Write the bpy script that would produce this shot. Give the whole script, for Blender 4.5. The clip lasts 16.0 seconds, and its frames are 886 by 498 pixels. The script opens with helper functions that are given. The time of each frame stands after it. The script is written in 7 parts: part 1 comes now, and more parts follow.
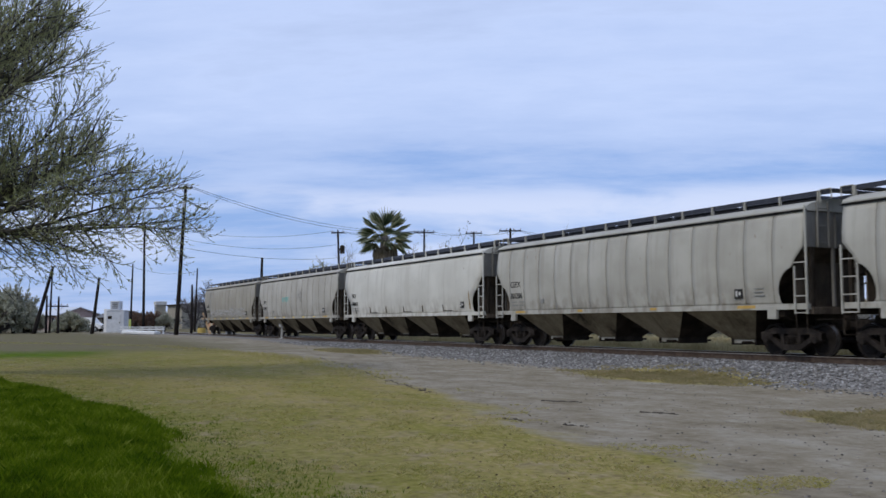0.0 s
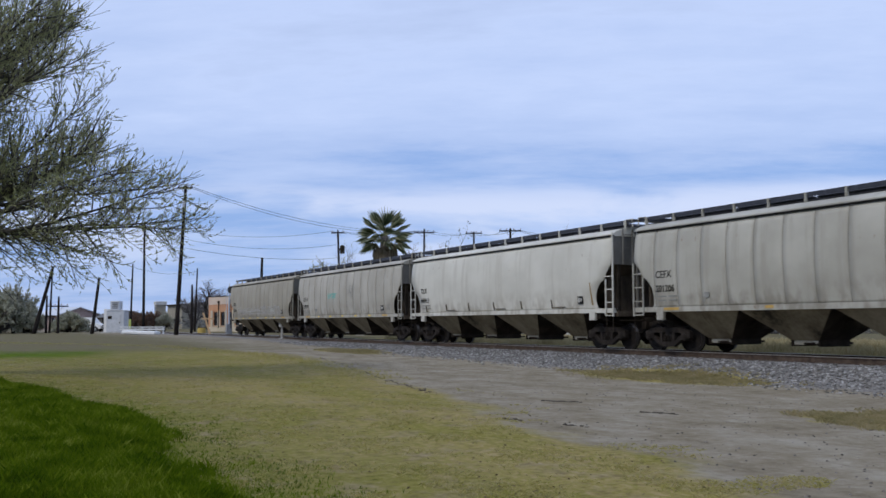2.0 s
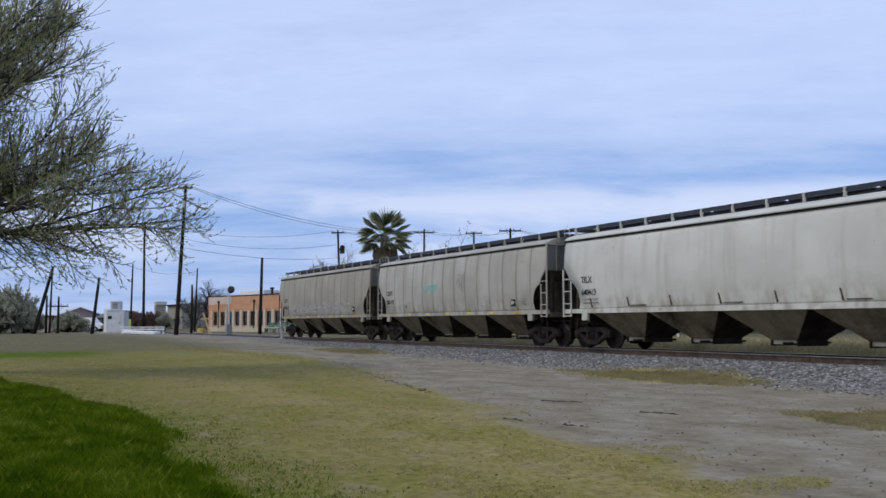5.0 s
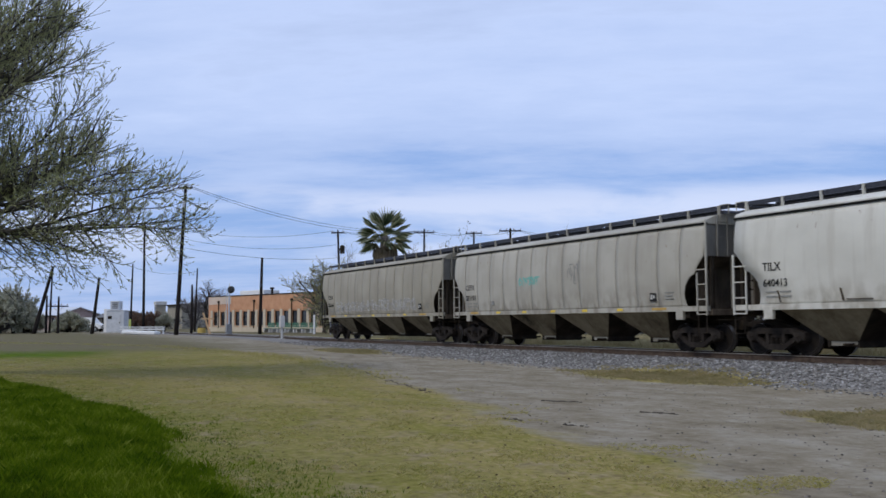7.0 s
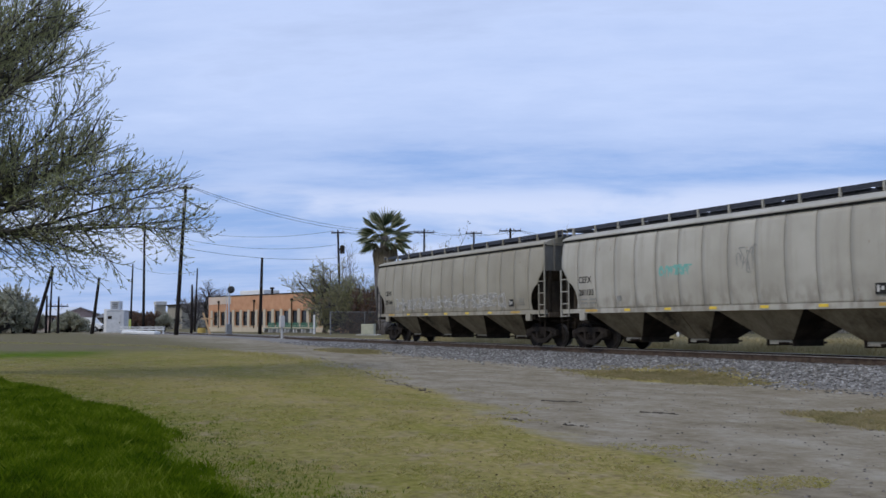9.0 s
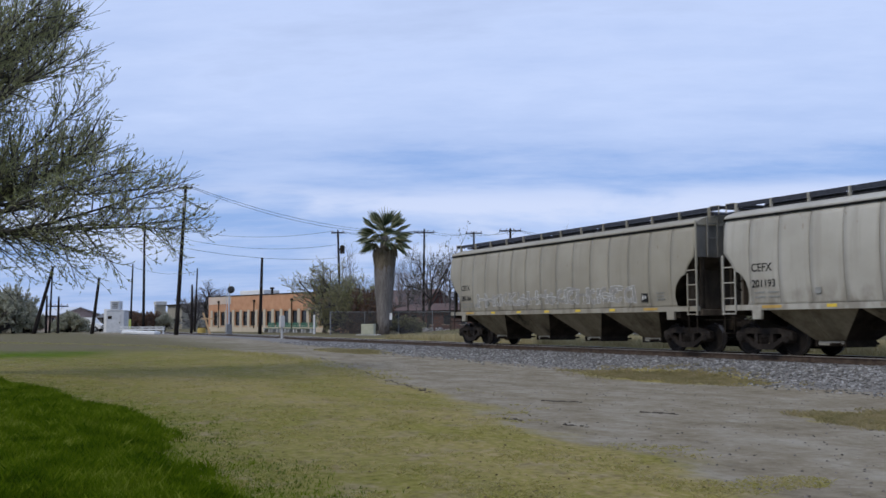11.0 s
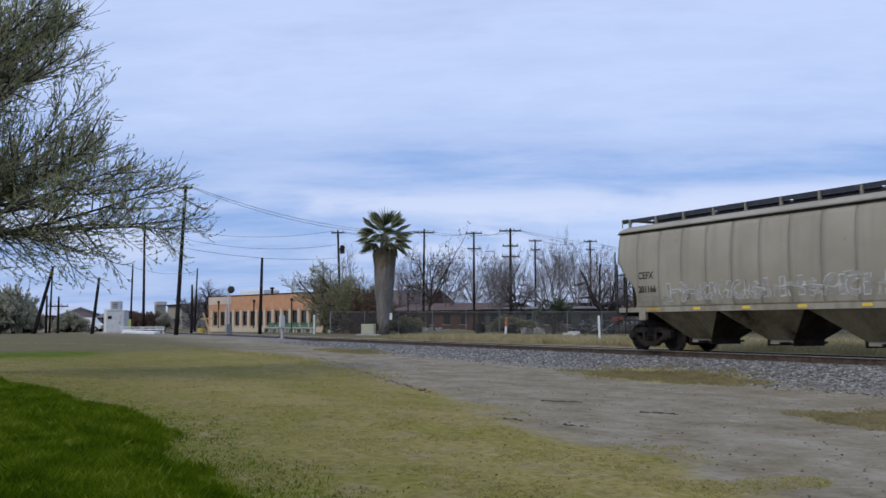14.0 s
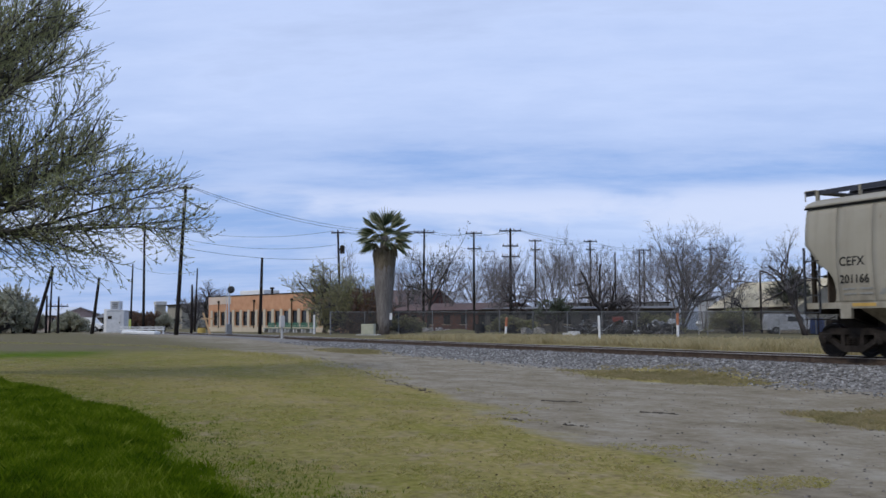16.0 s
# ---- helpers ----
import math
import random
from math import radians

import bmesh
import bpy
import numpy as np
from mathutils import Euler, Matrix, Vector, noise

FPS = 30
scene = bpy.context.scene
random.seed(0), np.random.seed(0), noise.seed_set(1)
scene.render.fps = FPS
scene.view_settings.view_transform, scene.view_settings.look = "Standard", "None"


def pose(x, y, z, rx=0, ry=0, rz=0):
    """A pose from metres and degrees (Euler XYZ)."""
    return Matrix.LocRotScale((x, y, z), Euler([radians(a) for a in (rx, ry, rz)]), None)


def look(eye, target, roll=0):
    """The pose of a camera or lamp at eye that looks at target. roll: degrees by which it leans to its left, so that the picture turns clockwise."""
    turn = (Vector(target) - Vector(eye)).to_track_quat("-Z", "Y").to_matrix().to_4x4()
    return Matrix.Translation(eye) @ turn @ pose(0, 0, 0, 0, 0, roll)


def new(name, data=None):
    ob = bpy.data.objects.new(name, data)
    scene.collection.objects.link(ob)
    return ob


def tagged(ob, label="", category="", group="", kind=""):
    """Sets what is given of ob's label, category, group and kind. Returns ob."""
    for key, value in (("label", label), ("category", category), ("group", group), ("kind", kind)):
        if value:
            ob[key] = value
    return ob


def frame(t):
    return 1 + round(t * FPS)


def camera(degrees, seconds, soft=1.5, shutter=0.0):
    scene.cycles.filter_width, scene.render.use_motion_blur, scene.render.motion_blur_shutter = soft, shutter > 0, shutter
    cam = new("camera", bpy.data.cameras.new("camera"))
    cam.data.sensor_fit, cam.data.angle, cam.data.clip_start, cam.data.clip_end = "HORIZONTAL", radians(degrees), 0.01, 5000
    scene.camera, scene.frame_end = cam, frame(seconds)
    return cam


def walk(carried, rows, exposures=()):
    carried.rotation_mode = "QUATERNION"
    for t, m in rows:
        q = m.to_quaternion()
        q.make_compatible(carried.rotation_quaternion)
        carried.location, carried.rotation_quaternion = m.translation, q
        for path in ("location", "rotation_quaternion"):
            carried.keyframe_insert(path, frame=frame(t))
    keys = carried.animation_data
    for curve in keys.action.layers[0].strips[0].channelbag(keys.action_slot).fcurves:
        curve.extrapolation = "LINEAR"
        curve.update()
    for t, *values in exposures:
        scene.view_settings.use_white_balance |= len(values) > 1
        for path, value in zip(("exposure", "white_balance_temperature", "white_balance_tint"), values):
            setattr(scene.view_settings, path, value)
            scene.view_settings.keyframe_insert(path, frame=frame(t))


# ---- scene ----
# ---------------------------------------------------------------- camera: it stands still
EYE = Vector((0.0, -22.17, 1.51))
cam = camera(49.3, 16.0, soft=1.55, shutter=0.35)
_yaw, _pitch = 26.82, 4.44
_aim = EYE + Vector((-math.cos(radians(_yaw)) * math.cos(radians(_pitch)),
                     math.sin(radians(_yaw)) * math.cos(radians(_pitch)), math.sin(radians(_pitch)))) * 10
walk(cam, [(0.0, look(EYE, _aim, -0.085)), (16.0, look(EYE, _aim, -0.085))], [(0.0, 0.0), (16.0, 0.0)])

# ---------------------------------------------------------------- light: thin bright overcast
SUN_EL, SUN_AZ = 44.0, -76.0        # degrees; azimuth from +X towards +Y


def make_world():
    w = bpy.data.worlds.new("sky")
    scene.world = w
    w.use_nodes = True
    nt = w.node_tree
    nt.nodes.clear()
    N, L = nt.nodes.new, nt.links.new
    out = N("ShaderNodeOutputWorld")
    bg = N("ShaderNodeBackground")
    sky = N("ShaderNodeTexSky")
    sky.sky_type = "NISHITA"
    sky.sun_disc = False
    sky.sun_elevation = radians(SUN_EL)
    sky.sun_rotation = radians(90 - SUN_AZ)
    sky.air_density, sky.dust_density, sky.ozone_density = 1.0, 0.6, 2.2
    tc = N("ShaderNodeTexCoord")
    # clouds lie on a flat layer: direction over its height
    sep = N("ShaderNodeSeparateXYZ")
    L(tc.outputs["Generated"], sep.inputs[0])
    zz = N("ShaderNodeMath"); zz.operation = "MAXIMUM"; zz.inputs[1].default_value = 0.0
    L(sep.outputs["Z"], zz.inputs[0])
    za = N("ShaderNodeMath"); za.operation = "ADD"; za.inputs[1].default_value = 0.14
    L(zz.outputs[0], za.inputs[0])
    dv = N("ShaderNodeVectorMath"); dv.operation = "DIVIDE"
    comb = N("ShaderNodeCombineXYZ")
    for k in range(3):
        L(za.outputs[0], comb.inputs[k])
    L(tc.outputs["Generated"], dv.inputs[0])
    L(comb.outputs[0], dv.inputs[1])
    turn = N("ShaderNodeMapping")
    turn.inputs["Rotation"].default_value = (0, 0, radians(-60))
    L(dv.outputs[0], turn.inputs[0])
    mp = N("ShaderNodeMapping")
    mp.inputs["Scale"].default_value = (0.48, 1.0, 0.0)
    mp.inputs["Location"].default_value = (5.3, 2.2, 0.0)
    L(turn.outputs[0], mp.inputs[0])
    n1 = N("ShaderNodeTexNoise"); n1.inputs["Scale"].default_value = 0.55
    n1.inputs["Detail"].default_value = 8; n1.inputs["Roughness"].default_value = 0.56
    n1.inputs["Distortion"].default_value = 0.5
    L(mp.outputs[0], n1.inputs[0])
    n2 = N("ShaderNodeTexNoise"); n2.inputs["Scale"].default_value = 2.6
    n2.inputs["Detail"].default_value = 8; n2.inputs["Roughness"].default_value = 0.64
    L(mp.outputs[0], n2.inputs[0])
    nm = N("ShaderNodeMix"); nm.inputs["Factor"].default_value = 0.36
    L(n1.outputs[0], nm.inputs["A"]); L(n2.outputs[0], nm.inputs["B"])
    # the veil is thicker overhead than in the gaps low over the horizon
    veil = N("ShaderNodeFloatCurve")
    cv = veil.mapping.curves[0]
    cv.points[0].location, cv.points[1].location = (0.0, 0.43), (1.0, 0.58)
    for q in ((0.05, 0.475), (0.09, 0.53), (0.118, 0.525), (0.148, 0.46), (0.19, 0.53), (0.24, 0.56), (0.33, 0.58)):
        cv.points.new(*q)
    veil.mapping.update()
    L(zz.outputs[0], veil.inputs["Value"])
    ad = N("ShaderNodeMath"); ad.operation = "ADD"
    L(nm.outputs["Result"], ad.inputs[0]); L(veil.outputs[0], ad.inputs[1])
    sb = N("ShaderNodeMath"); sb.operation = "SUBTRACT"; sb.inputs[1].default_value = 0.5
    L(ad.outputs[0], sb.inputs[0])
    cc = N("ShaderNodeValToRGB")
    e = cc.color_ramp.elements
    e[0].position, e[1].position = 0.38, 0.63
    e[0].color = (2.85, 4.5, 8.5, 1)
    e[1].color = (6.05, 7.3, 10.6, 1)
    k = e.new(0.47); k.color = (4.55, 5.9, 9.4, 1)
    k = e.new(0.74); k.color = (4.9, 6.0, 8.9, 1)
    L(sb.outputs[0], cc.inputs[0])
    # a low bank of whiter, rounder clouds a few degrees over the horizon
    lm = N("ShaderNodeMapping"); lm.inputs["Scale"].default_value = (4.2, 4.2, 17.0)
    lm.inputs["Location"].default_value = (1.7, 0.4, 0.2)
    L(tc.outputs["Generated"], lm.inputs[0])
    n3 = N("ShaderNodeTexNoise"); n3.inputs["Scale"].default_value, n3.inputs["Detail"].default_value, n3.inputs["Roughness"].default_value = 1.0, 7, 0.52
    n3.inputs["Distortion"].default_value = 0.3
    L(lm.outputs[0], n3.inputs[0])
    puff = N("ShaderNodeMapRange"); puff.interpolation_type = "SMOOTHSTEP"
    puff.inputs["From Min"].default_value, puff.inputs["From Max"].default_value = 0.43, 0.58
    L(n3.outputs[0], puff.inputs[0])
    bank = N("ShaderNodeFloatCurve")
    bc = bank.mapping.curves[0]
    bc.points[0].location, bc.points[1].location = (0.0, 0.0), (1.0, 0.0)
    for q in ((0.06, 0.3), (0.09, 0.85), (0.118, 0.9), (0.15, 0.0), (0.3, 0.0)):
        bc.points.new(*q)
    bank.mapping.update()
    L(zz.outputs[0], bank.inputs["Value"])
    pm = N("ShaderNodeMath"); pm.operation = "MULTIPLY"
    L(puff.outputs[0], pm.inputs[0]); L(bank.outputs[0], pm.inputs[1])
    low = N("ShaderNodeMix"); low.data_type = "RGBA"
    low.inputs["B"].default_value = (6.9, 7.7, 10.3, 1)
    L(pm.outputs[0], low.inputs["Factor"]); L(cc.outputs[0], low.inputs["A"])
    mix = N("ShaderNodeMix"); mix.data_type = "RGBA"
    mix.inputs["Factor"].default_value = 0.86
    L(sky.outputs[0], mix.inputs["A"])
    L(low.outputs["Result"], mix.inputs["B"])
    L(mix.outputs["Result"], bg.inputs[0])
    bg.inputs[1].default_value = 0.10
    L(bg.outputs[0], out.inputs[0])


make_world()
sun = new("sun", bpy.data.lights.new("sun", "SUN"))
sun.data.energy, sun.data.angle, sun.data.color = 1.5, radians(12), (1.0, 0.92, 0.80)
_sd = Vector((math.cos(radians(SUN_EL)) * math.cos(radians(SUN_AZ)), math.cos(radians(SUN_EL)) * math.sin(radians(SUN_AZ)), math.sin(radians(SUN_EL))))
sun.matrix_world = look(_sd * 50, (0, 0, 0))

# ---------------------------------------------------------------- materials


def mat(name, colors, scale=3.0, rough=0.8, metal=0.0, bump=0.0, bscale=40.0, stretch=(1, 1, 1), fine=0.25, rand=0.0, gloss=0.5):
    """Two scales of noise between the colours given, fine relief, and a tint per object."""
    m = bpy.data.materials.new(name)
    m.use_nodes = True
    nt = m.node_tree
    N, L = nt.nodes.new, nt.links.new
    b = nt.nodes["Principled BSDF"]
    b.inputs["Roughness"].default_value, b.inputs["Metallic"].default_value, b.inputs["Specular IOR Level"].default_value = rough, metal, gloss
    tc, mp = N("ShaderNodeTexCoord"), N("ShaderNodeMapping")
    mp.inputs["Scale"].default_value = stretch
    L(tc.outputs["Object"], mp.inputs[0])
    n1, n2 = N("ShaderNodeTexNoise"), N("ShaderNodeTexNoise")
    n1.inputs["Scale"].default_value, n1.inputs["Detail"].default_value = scale, 6
    n2.inputs["Scale"].default_value, n2.inputs["Detail"].default_value = scale * 9, 4
    L(mp.outputs[0], n1.inputs[0]); L(mp.outputs[0], n2.inputs[0])
    mx = N("ShaderNodeMix"); mx.inputs["Factor"].default_value = fine
    L(n1.outputs[0], mx.inputs["A"]); L(n2.outputs[0], mx.inputs["B"])
    ramp = N("ShaderNodeValToRGB")
    els = ramp.color_ramp.elements
    while len(els) < len(colors):
        els.new(0.5)
    for i, c in enumerate(colors):
        els[i].position = 0.32 + 0.36 * i / max(1, len(colors) - 1)
        els[i].color = (*c, 1)
    L(mx.outputs["Result"], ramp.inputs[0])
    col = ramp.outputs[0]
    if rand:
        oi = N("ShaderNodeObjectInfo")
        mr = N("ShaderNodeMapRange"); mr.inputs["To Min"].default_value, mr.inputs["To Max"].default_value = 1 - rand, 1 + rand
        L(oi.outputs["Random"], mr.inputs[0])
        hs = N("ShaderNodeHueSaturation")
        L(mr.outputs[0], hs.inputs["Value"]); L(col, hs.inputs["Color"])
        col = hs.outputs[0]
    L(col, b.inputs["Base Color"])
    if bump:
        n3 = N("ShaderNodeTexNoise"); n3.inputs["Scale"].default_value = bscale
        n3.inputs["Detail"].default_value = 5
        L(mp.outputs[0], n3.inputs[0])
        bp = N("ShaderNodeBump"); bp.inputs["Strength"].default_value, bp.inputs["Distance"].default_value = bump, 0.02
        L(n3.outputs[0], bp.inputs["Height"]); L(bp.outputs[0], b.inputs["Normal"])
    return m


def leafy(name, colors, trans=0.25, clump=0.0, gloss=0.5):
    """Foliage: a tint per leaf, a little light through it."""
    m = bpy.data.materials.new(name)
    m.use_nodes = True
    nt = m.node_tree
    N, L = nt.nodes.new, nt.links.new
    b = nt.nodes["Principled BSDF"]
    b.inputs["Roughness"].default_value = 0.65
    b.inputs["Specular IOR Level"].default_value = gloss
    g = N("ShaderNodeNewGeometry")
    ramp = N("ShaderNodeValToRGB")
    els = ramp.color_ramp.elements
    while len(els) < len(colors):
        els.new(0.5)
    for i, c in enumerate(colors):
        els[i].position = i / max(1, len(colors) - 1)
        els[i].color = (*c, 1)
    if clump:
        # clumps of one tint, with a scatter of single leaves
        n = N("ShaderNodeTexNoise"); n.inputs["Scale"].default_value, n.inputs["Detail"].default_value = clump, 4
        L(g.outputs["Position"], n.inputs[0])
        r = N("ShaderNodeMapRange"); r.inputs["From Min"].default_value, r.inputs["From Max"].default_value = .3, .7
        L(n.outputs[0], r.inputs[0])
        mf = N("ShaderNodeMix"); mf.inputs["Factor"].default_value = .38
        L(r.outputs[0], mf.inputs["A"]); L(g.outputs["Random Per Island"], mf.inputs["B"])
        L(mf.outputs["Result"], ramp.inputs[0])
    else:
        L(g.outputs["Random Per Island"], ramp.inputs[0])
    L(ramp.outputs[0], b.inputs["Base Color"])
    t = N("ShaderNodeBsdfTranslucent")
    L(ramp.outputs[0], t.inputs[0])
    ms = N("ShaderNodeMixShader"); ms.inputs[0].default_value = trans
    out = nt.nodes["Material Output"]
    L(b.outputs[0], ms.inputs[1]); L(t.outputs[0], ms.inputs[2]); L(ms.outputs[0], out.inputs[0])
    return m


def car_paint(name, base, light, dirt, rust):
    """Weathered hopper paint: long vertical streaks, cloudy fading, grime that creeps up from the sill."""
    m = bpy.data.materials.new(name)
    m.use_nodes = True
    nt = m.node_tree
    N, L = nt.nodes.new, nt.links.new
    b = nt.nodes["Principled BSDF"]
    b.inputs["Roughness"].default_value = 0.62
    tc = N("ShaderNodeTexCoord")

    def noise_at(scale, stretch, detail=5):
        mp, n = N("ShaderNodeMapping"), N("ShaderNodeTexNoise")
        mp.inputs["Scale"].default_value = stretch
        n.inputs["Scale"].default_value, n.inputs["Detail"].default_value = scale, detail
        L(tc.outputs["Object"], mp.inputs[0]); L(mp.outputs[0], n.inputs[0])
        return n.outputs[0]

    def ramp_of(x, p0, p1):
        r = N("ShaderNodeMapRange"); r.interpolation_type = "SMOOTHSTEP"
        r.inputs["From Min"].default_value, r.inputs["From Max"].default_value = p0, p1
        L(x, r.inputs[0])
        return r.outputs[0]

    def mixed(f, a, c):
        x = N("ShaderNodeMix"); x.data_type = "RGBA"
        L(f, x.inputs["Factor"])
        for s, v in (("A", a), ("B", c)):
            if isinstance(v, tuple):
                x.inputs[s].default_value = (*v, 1)
            else:
                L(v, x.inputs[s])
        return x.outputs["Result"]

    def times(a, c):
        x = N("ShaderNodeMath"); x.operation = "MULTIPLY"
        L(a, x.inputs[0])
        if isinstance(c, float):
            x.inputs[1].default_value = c
        else:
            L(c, x.inputs[1])
        return x.outputs[0]

    oi = N("ShaderNodeObjectInfo")
    c0 = mixed(ramp_of(noise_at(0.5, (1, 1, 1.3)), 0.3, 0.7), base, light)
    streak = noise_at(2.2, (1.6, 1.6, 0.10), 7)
    c1 = mixed(times(ramp_of(streak, 0.50, 0.80), 0.6), c0, dirt)
    c1b = mixed(times(ramp_of(noise_at(1.1, (3.2, 3.2, 0.22), 6), 0.56, 0.74), 0.35), c1, light)
    # grime above the sill
    sep = N("ShaderNodeSeparateXYZ"); L(tc.outputs["Object"], sep.inputs[0])
    low = N("ShaderNodeMapRange"); low.inputs["From Min"].default_value, low.inputs["From Max"].default_value = 2.3, 1.45
    L(sep.outputs["Z"], low.inputs[0])
    c2 = mixed(times(times(low.outputs[0], ramp_of(noise_at(3.0, (1, 1, 0.6), 8), 0.40, 0.66)), 0.8), c1b, dirt)
    c3 = mixed(times(ramp_of(noise_at(5.0, (1, 1, 0.5), 9), 0.68, 0.76), 0.7), c2, rust)
    hs = N("ShaderNodeHueSaturation")
    mr = N("ShaderNodeMapRange"); mr.inputs["To Min"].default_value, mr.inputs["To Max"].default_value = 0.985, 1.015
    L(oi.outputs["Random"], mr.inputs[0]); L(mr.outputs[0], hs.inputs["Value"]); L(c3, hs.inputs["Color"])
    L(hs.outputs[0], b.inputs["Base Color"])
    bp = N("ShaderNodeBump"); bp.inputs["Strength"].default_value, bp.inputs["Distance"].default_value = 0.25, 0.03
    L(noise_at(1.4, (1, 1, 0.7), 3), bp.inputs["Height"]); L(bp.outputs[0], b.inputs["Normal"])
    return m


PAINT_GREY = car_paint("paint_grey", (0.325, 0.312, 0.262), (0.425, 0.412, 0.355), (0.19, 0.172, 0.132), (0.16, 0.09, 0.05))
PAINT_WHITE = car_paint("paint_white", (0.50, 0.488, 0.425), (0.60, 0.588, 0.52), (0.31, 0.28, 0.22), (0.20, 0.12, 0.07))
PAINT_TAN = car_paint("paint_tan", (0.335, 0.315, 0.26), (0.425, 0.405, 0.345), (0.20, 0.18, 0.138), (0.17, 0.10, 0.05))
PAINT_BUFF = car_paint("paint_buff", (0.268, 0.245, 0.186), (0.33, 0.305, 0.238), (0.185, 0.162, 0.118), (0.17, 0.10, 0.05))
# grimy steel of the running gear; also painted shade on the hopper slopes
GRIME_SHADE = mat("grimy_shade_steel", [(0.014, 0.011, 0.009), (0.028, 0.022, 0.016), (0.05, 0.04, 0.03)], 2.0, 0.9, 0.0, 0.2, gloss=0.12)
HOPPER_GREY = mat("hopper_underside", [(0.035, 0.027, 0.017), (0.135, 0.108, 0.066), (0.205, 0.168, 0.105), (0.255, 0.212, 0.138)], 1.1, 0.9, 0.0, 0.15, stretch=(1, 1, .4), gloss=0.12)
GATE_DUST = mat("dusty_gate_steel", [(0.20, 0.18, 0.14), (0.36, 0.33, 0.26), (0.44, 0.41, 0.33)], 2.5, 0.9)
TRUCK_STEEL = mat("truck_steel", [(0.011, 0.009, 0.008), (0.023, 0.019, 0.016), (0.042, 0.035, 0.029)], 4.0, 0.85, 0.0, 0.3, gloss=0.12)
WHEEL_STEEL = mat("wheel_steel", [(0.011, 0.009, 0.008), (0.026, 0.022, 0.019)], 5.0, 0.7, 0.2, 0.2, gloss=0.12)
TREAD = mat("wheel_tread", [(0.10, 0.095, 0.09), (0.22, 0.21, 0.20)], 6, 0.4, 0.8)
WALKWAY = mat("walkway_grating", [(0.022, 0.024, 0.032), (0.045, 0.048, 0.06)], 6, 0.6, 0.3)
SEAM = mat("dark_gutter", [(0.006, 0.006, 0.006), (0.016, 0.015, 0.014)], 2.0, 0.9, gloss=0.1)
# body paint of the car ends, with their shade put into the colour
END_SHADE = mat("shaded_grey_end", [(0.10, 0.095, 0.082), (0.16, 0.153, 0.135), (0.21, 0.202, 0.18)], 1.6, 0.85, 0.0, 0.2, stretch=(1, 1, .4))
END_BROWN = mat("dark_brown_end", [(0.035, 0.027, 0.02), (0.075, 0.06, 0.045), (0.125, 0.10, 0.075)], 2.2, 0.9, 0.0, 0.2, stretch=(1, 1, .4), gloss=0.12)
WELD = mat("weathered_weld", [(0.15, 0.14, 0.112), (0.22, 0.203, 0.165), (0.31, 0.29, 0.245)], 1.2, 0.8, stretch=(1, 1, .5))
RUSTY = mat("ochre_rust", [(0.20, 0.13, 0.05), (0.29, 0.20, 0.09)], 5, 0.85)
YELLOW = mat("yellow_reflector", [(0.62, 0.42, 0.03), (0.75, 0.55, 0.06)], 5, 0.5)
OCHRE = mat("ochre_panel", [(0.40, 0.25, 0.05), (0.5, 0.32, 0.08)], 5, 0.6)
LETTER = mat("letter_black", [(0.012, 0.012, 0.012), (0.03, 0.03, 0.028)], 8, 0.8, gloss=0.15)
GREYFILL = mat("grey_spray_fill", [(0.19, 0.18, 0.155), (0.27, 0.26, 0.235), (0.31, 0.30, 0.275)], 2.5, 0.8)
GREYMARK = mat("faded_stencil", [(0.18, 0.18, 0.16), (0.27, 0.27, 0.25)], 9, 0.8)
CHALK = mat("white_spray_paint", [(0.34, 0.33, 0.30), (0.46, 0.455, 0.42), (0.60, 0.595, 0.56)], 4, 0.75)
TEAL = mat("teal_spray_paint", [(0.12, 0.36, 0.31), (0.20, 0.44, 0.38)], 9, 0.8)
RAIL_SIDE = mat("rusty_rail", [(0.04, 0.029, 0.022), (0.072, 0.052, 0.039), (0.11, 0.082, 0.063)], 6, 0.9, 0.0, 0.3, gloss=0.15)
RAIL_TOP = mat("polished_railhead", [(0.32, 0.29, 0.25), (0.46, 0.43, 0.385)], 4, 0.4, 0.5, 0, stretch=(.05, 1, 1))
TIE = mat("creosoted_tie", [(0.06, 0.05, 0.043), (0.11, 0.095, 0.08), (0.16, 0.14, 0.12)], 5, 0.95, 0, 0.5, stretch=(1, .2, 1), rand=.2)
POLE_WOOD = mat("dark_pole_wood", [(0.012, 0.010, 0.009), (0.022, 0.018, 0.016), (0.036, 0.030, 0.026)], 4, 0.95, 0, 0.4, stretch=(4, 4, .4), gloss=0.1)
FENCE_WIRE = mat("weathered_wire", [(0.045, 0.045, 0.044), (0.075, 0.075, 0.072)], 5, 0.8, 0.2)
STEEL_GALV = mat("galvanised_steel", [(0.15, 0.155, 0.155), (0.24, 0.245, 0.245)], 5, 0.6, 0.4)
WHITE_PAINT = mat("white_paint", [(0.62, 0.62, 0.60), (0.78, 0.78, 0.76)], 4, 0.6)
BLACK = mat("black_paint", [(0.012, 0.012, 0.013), (0.03, 0.03, 0.03)], 4, 0.6)

# ---------------------------------------------------------------- mesh helpers


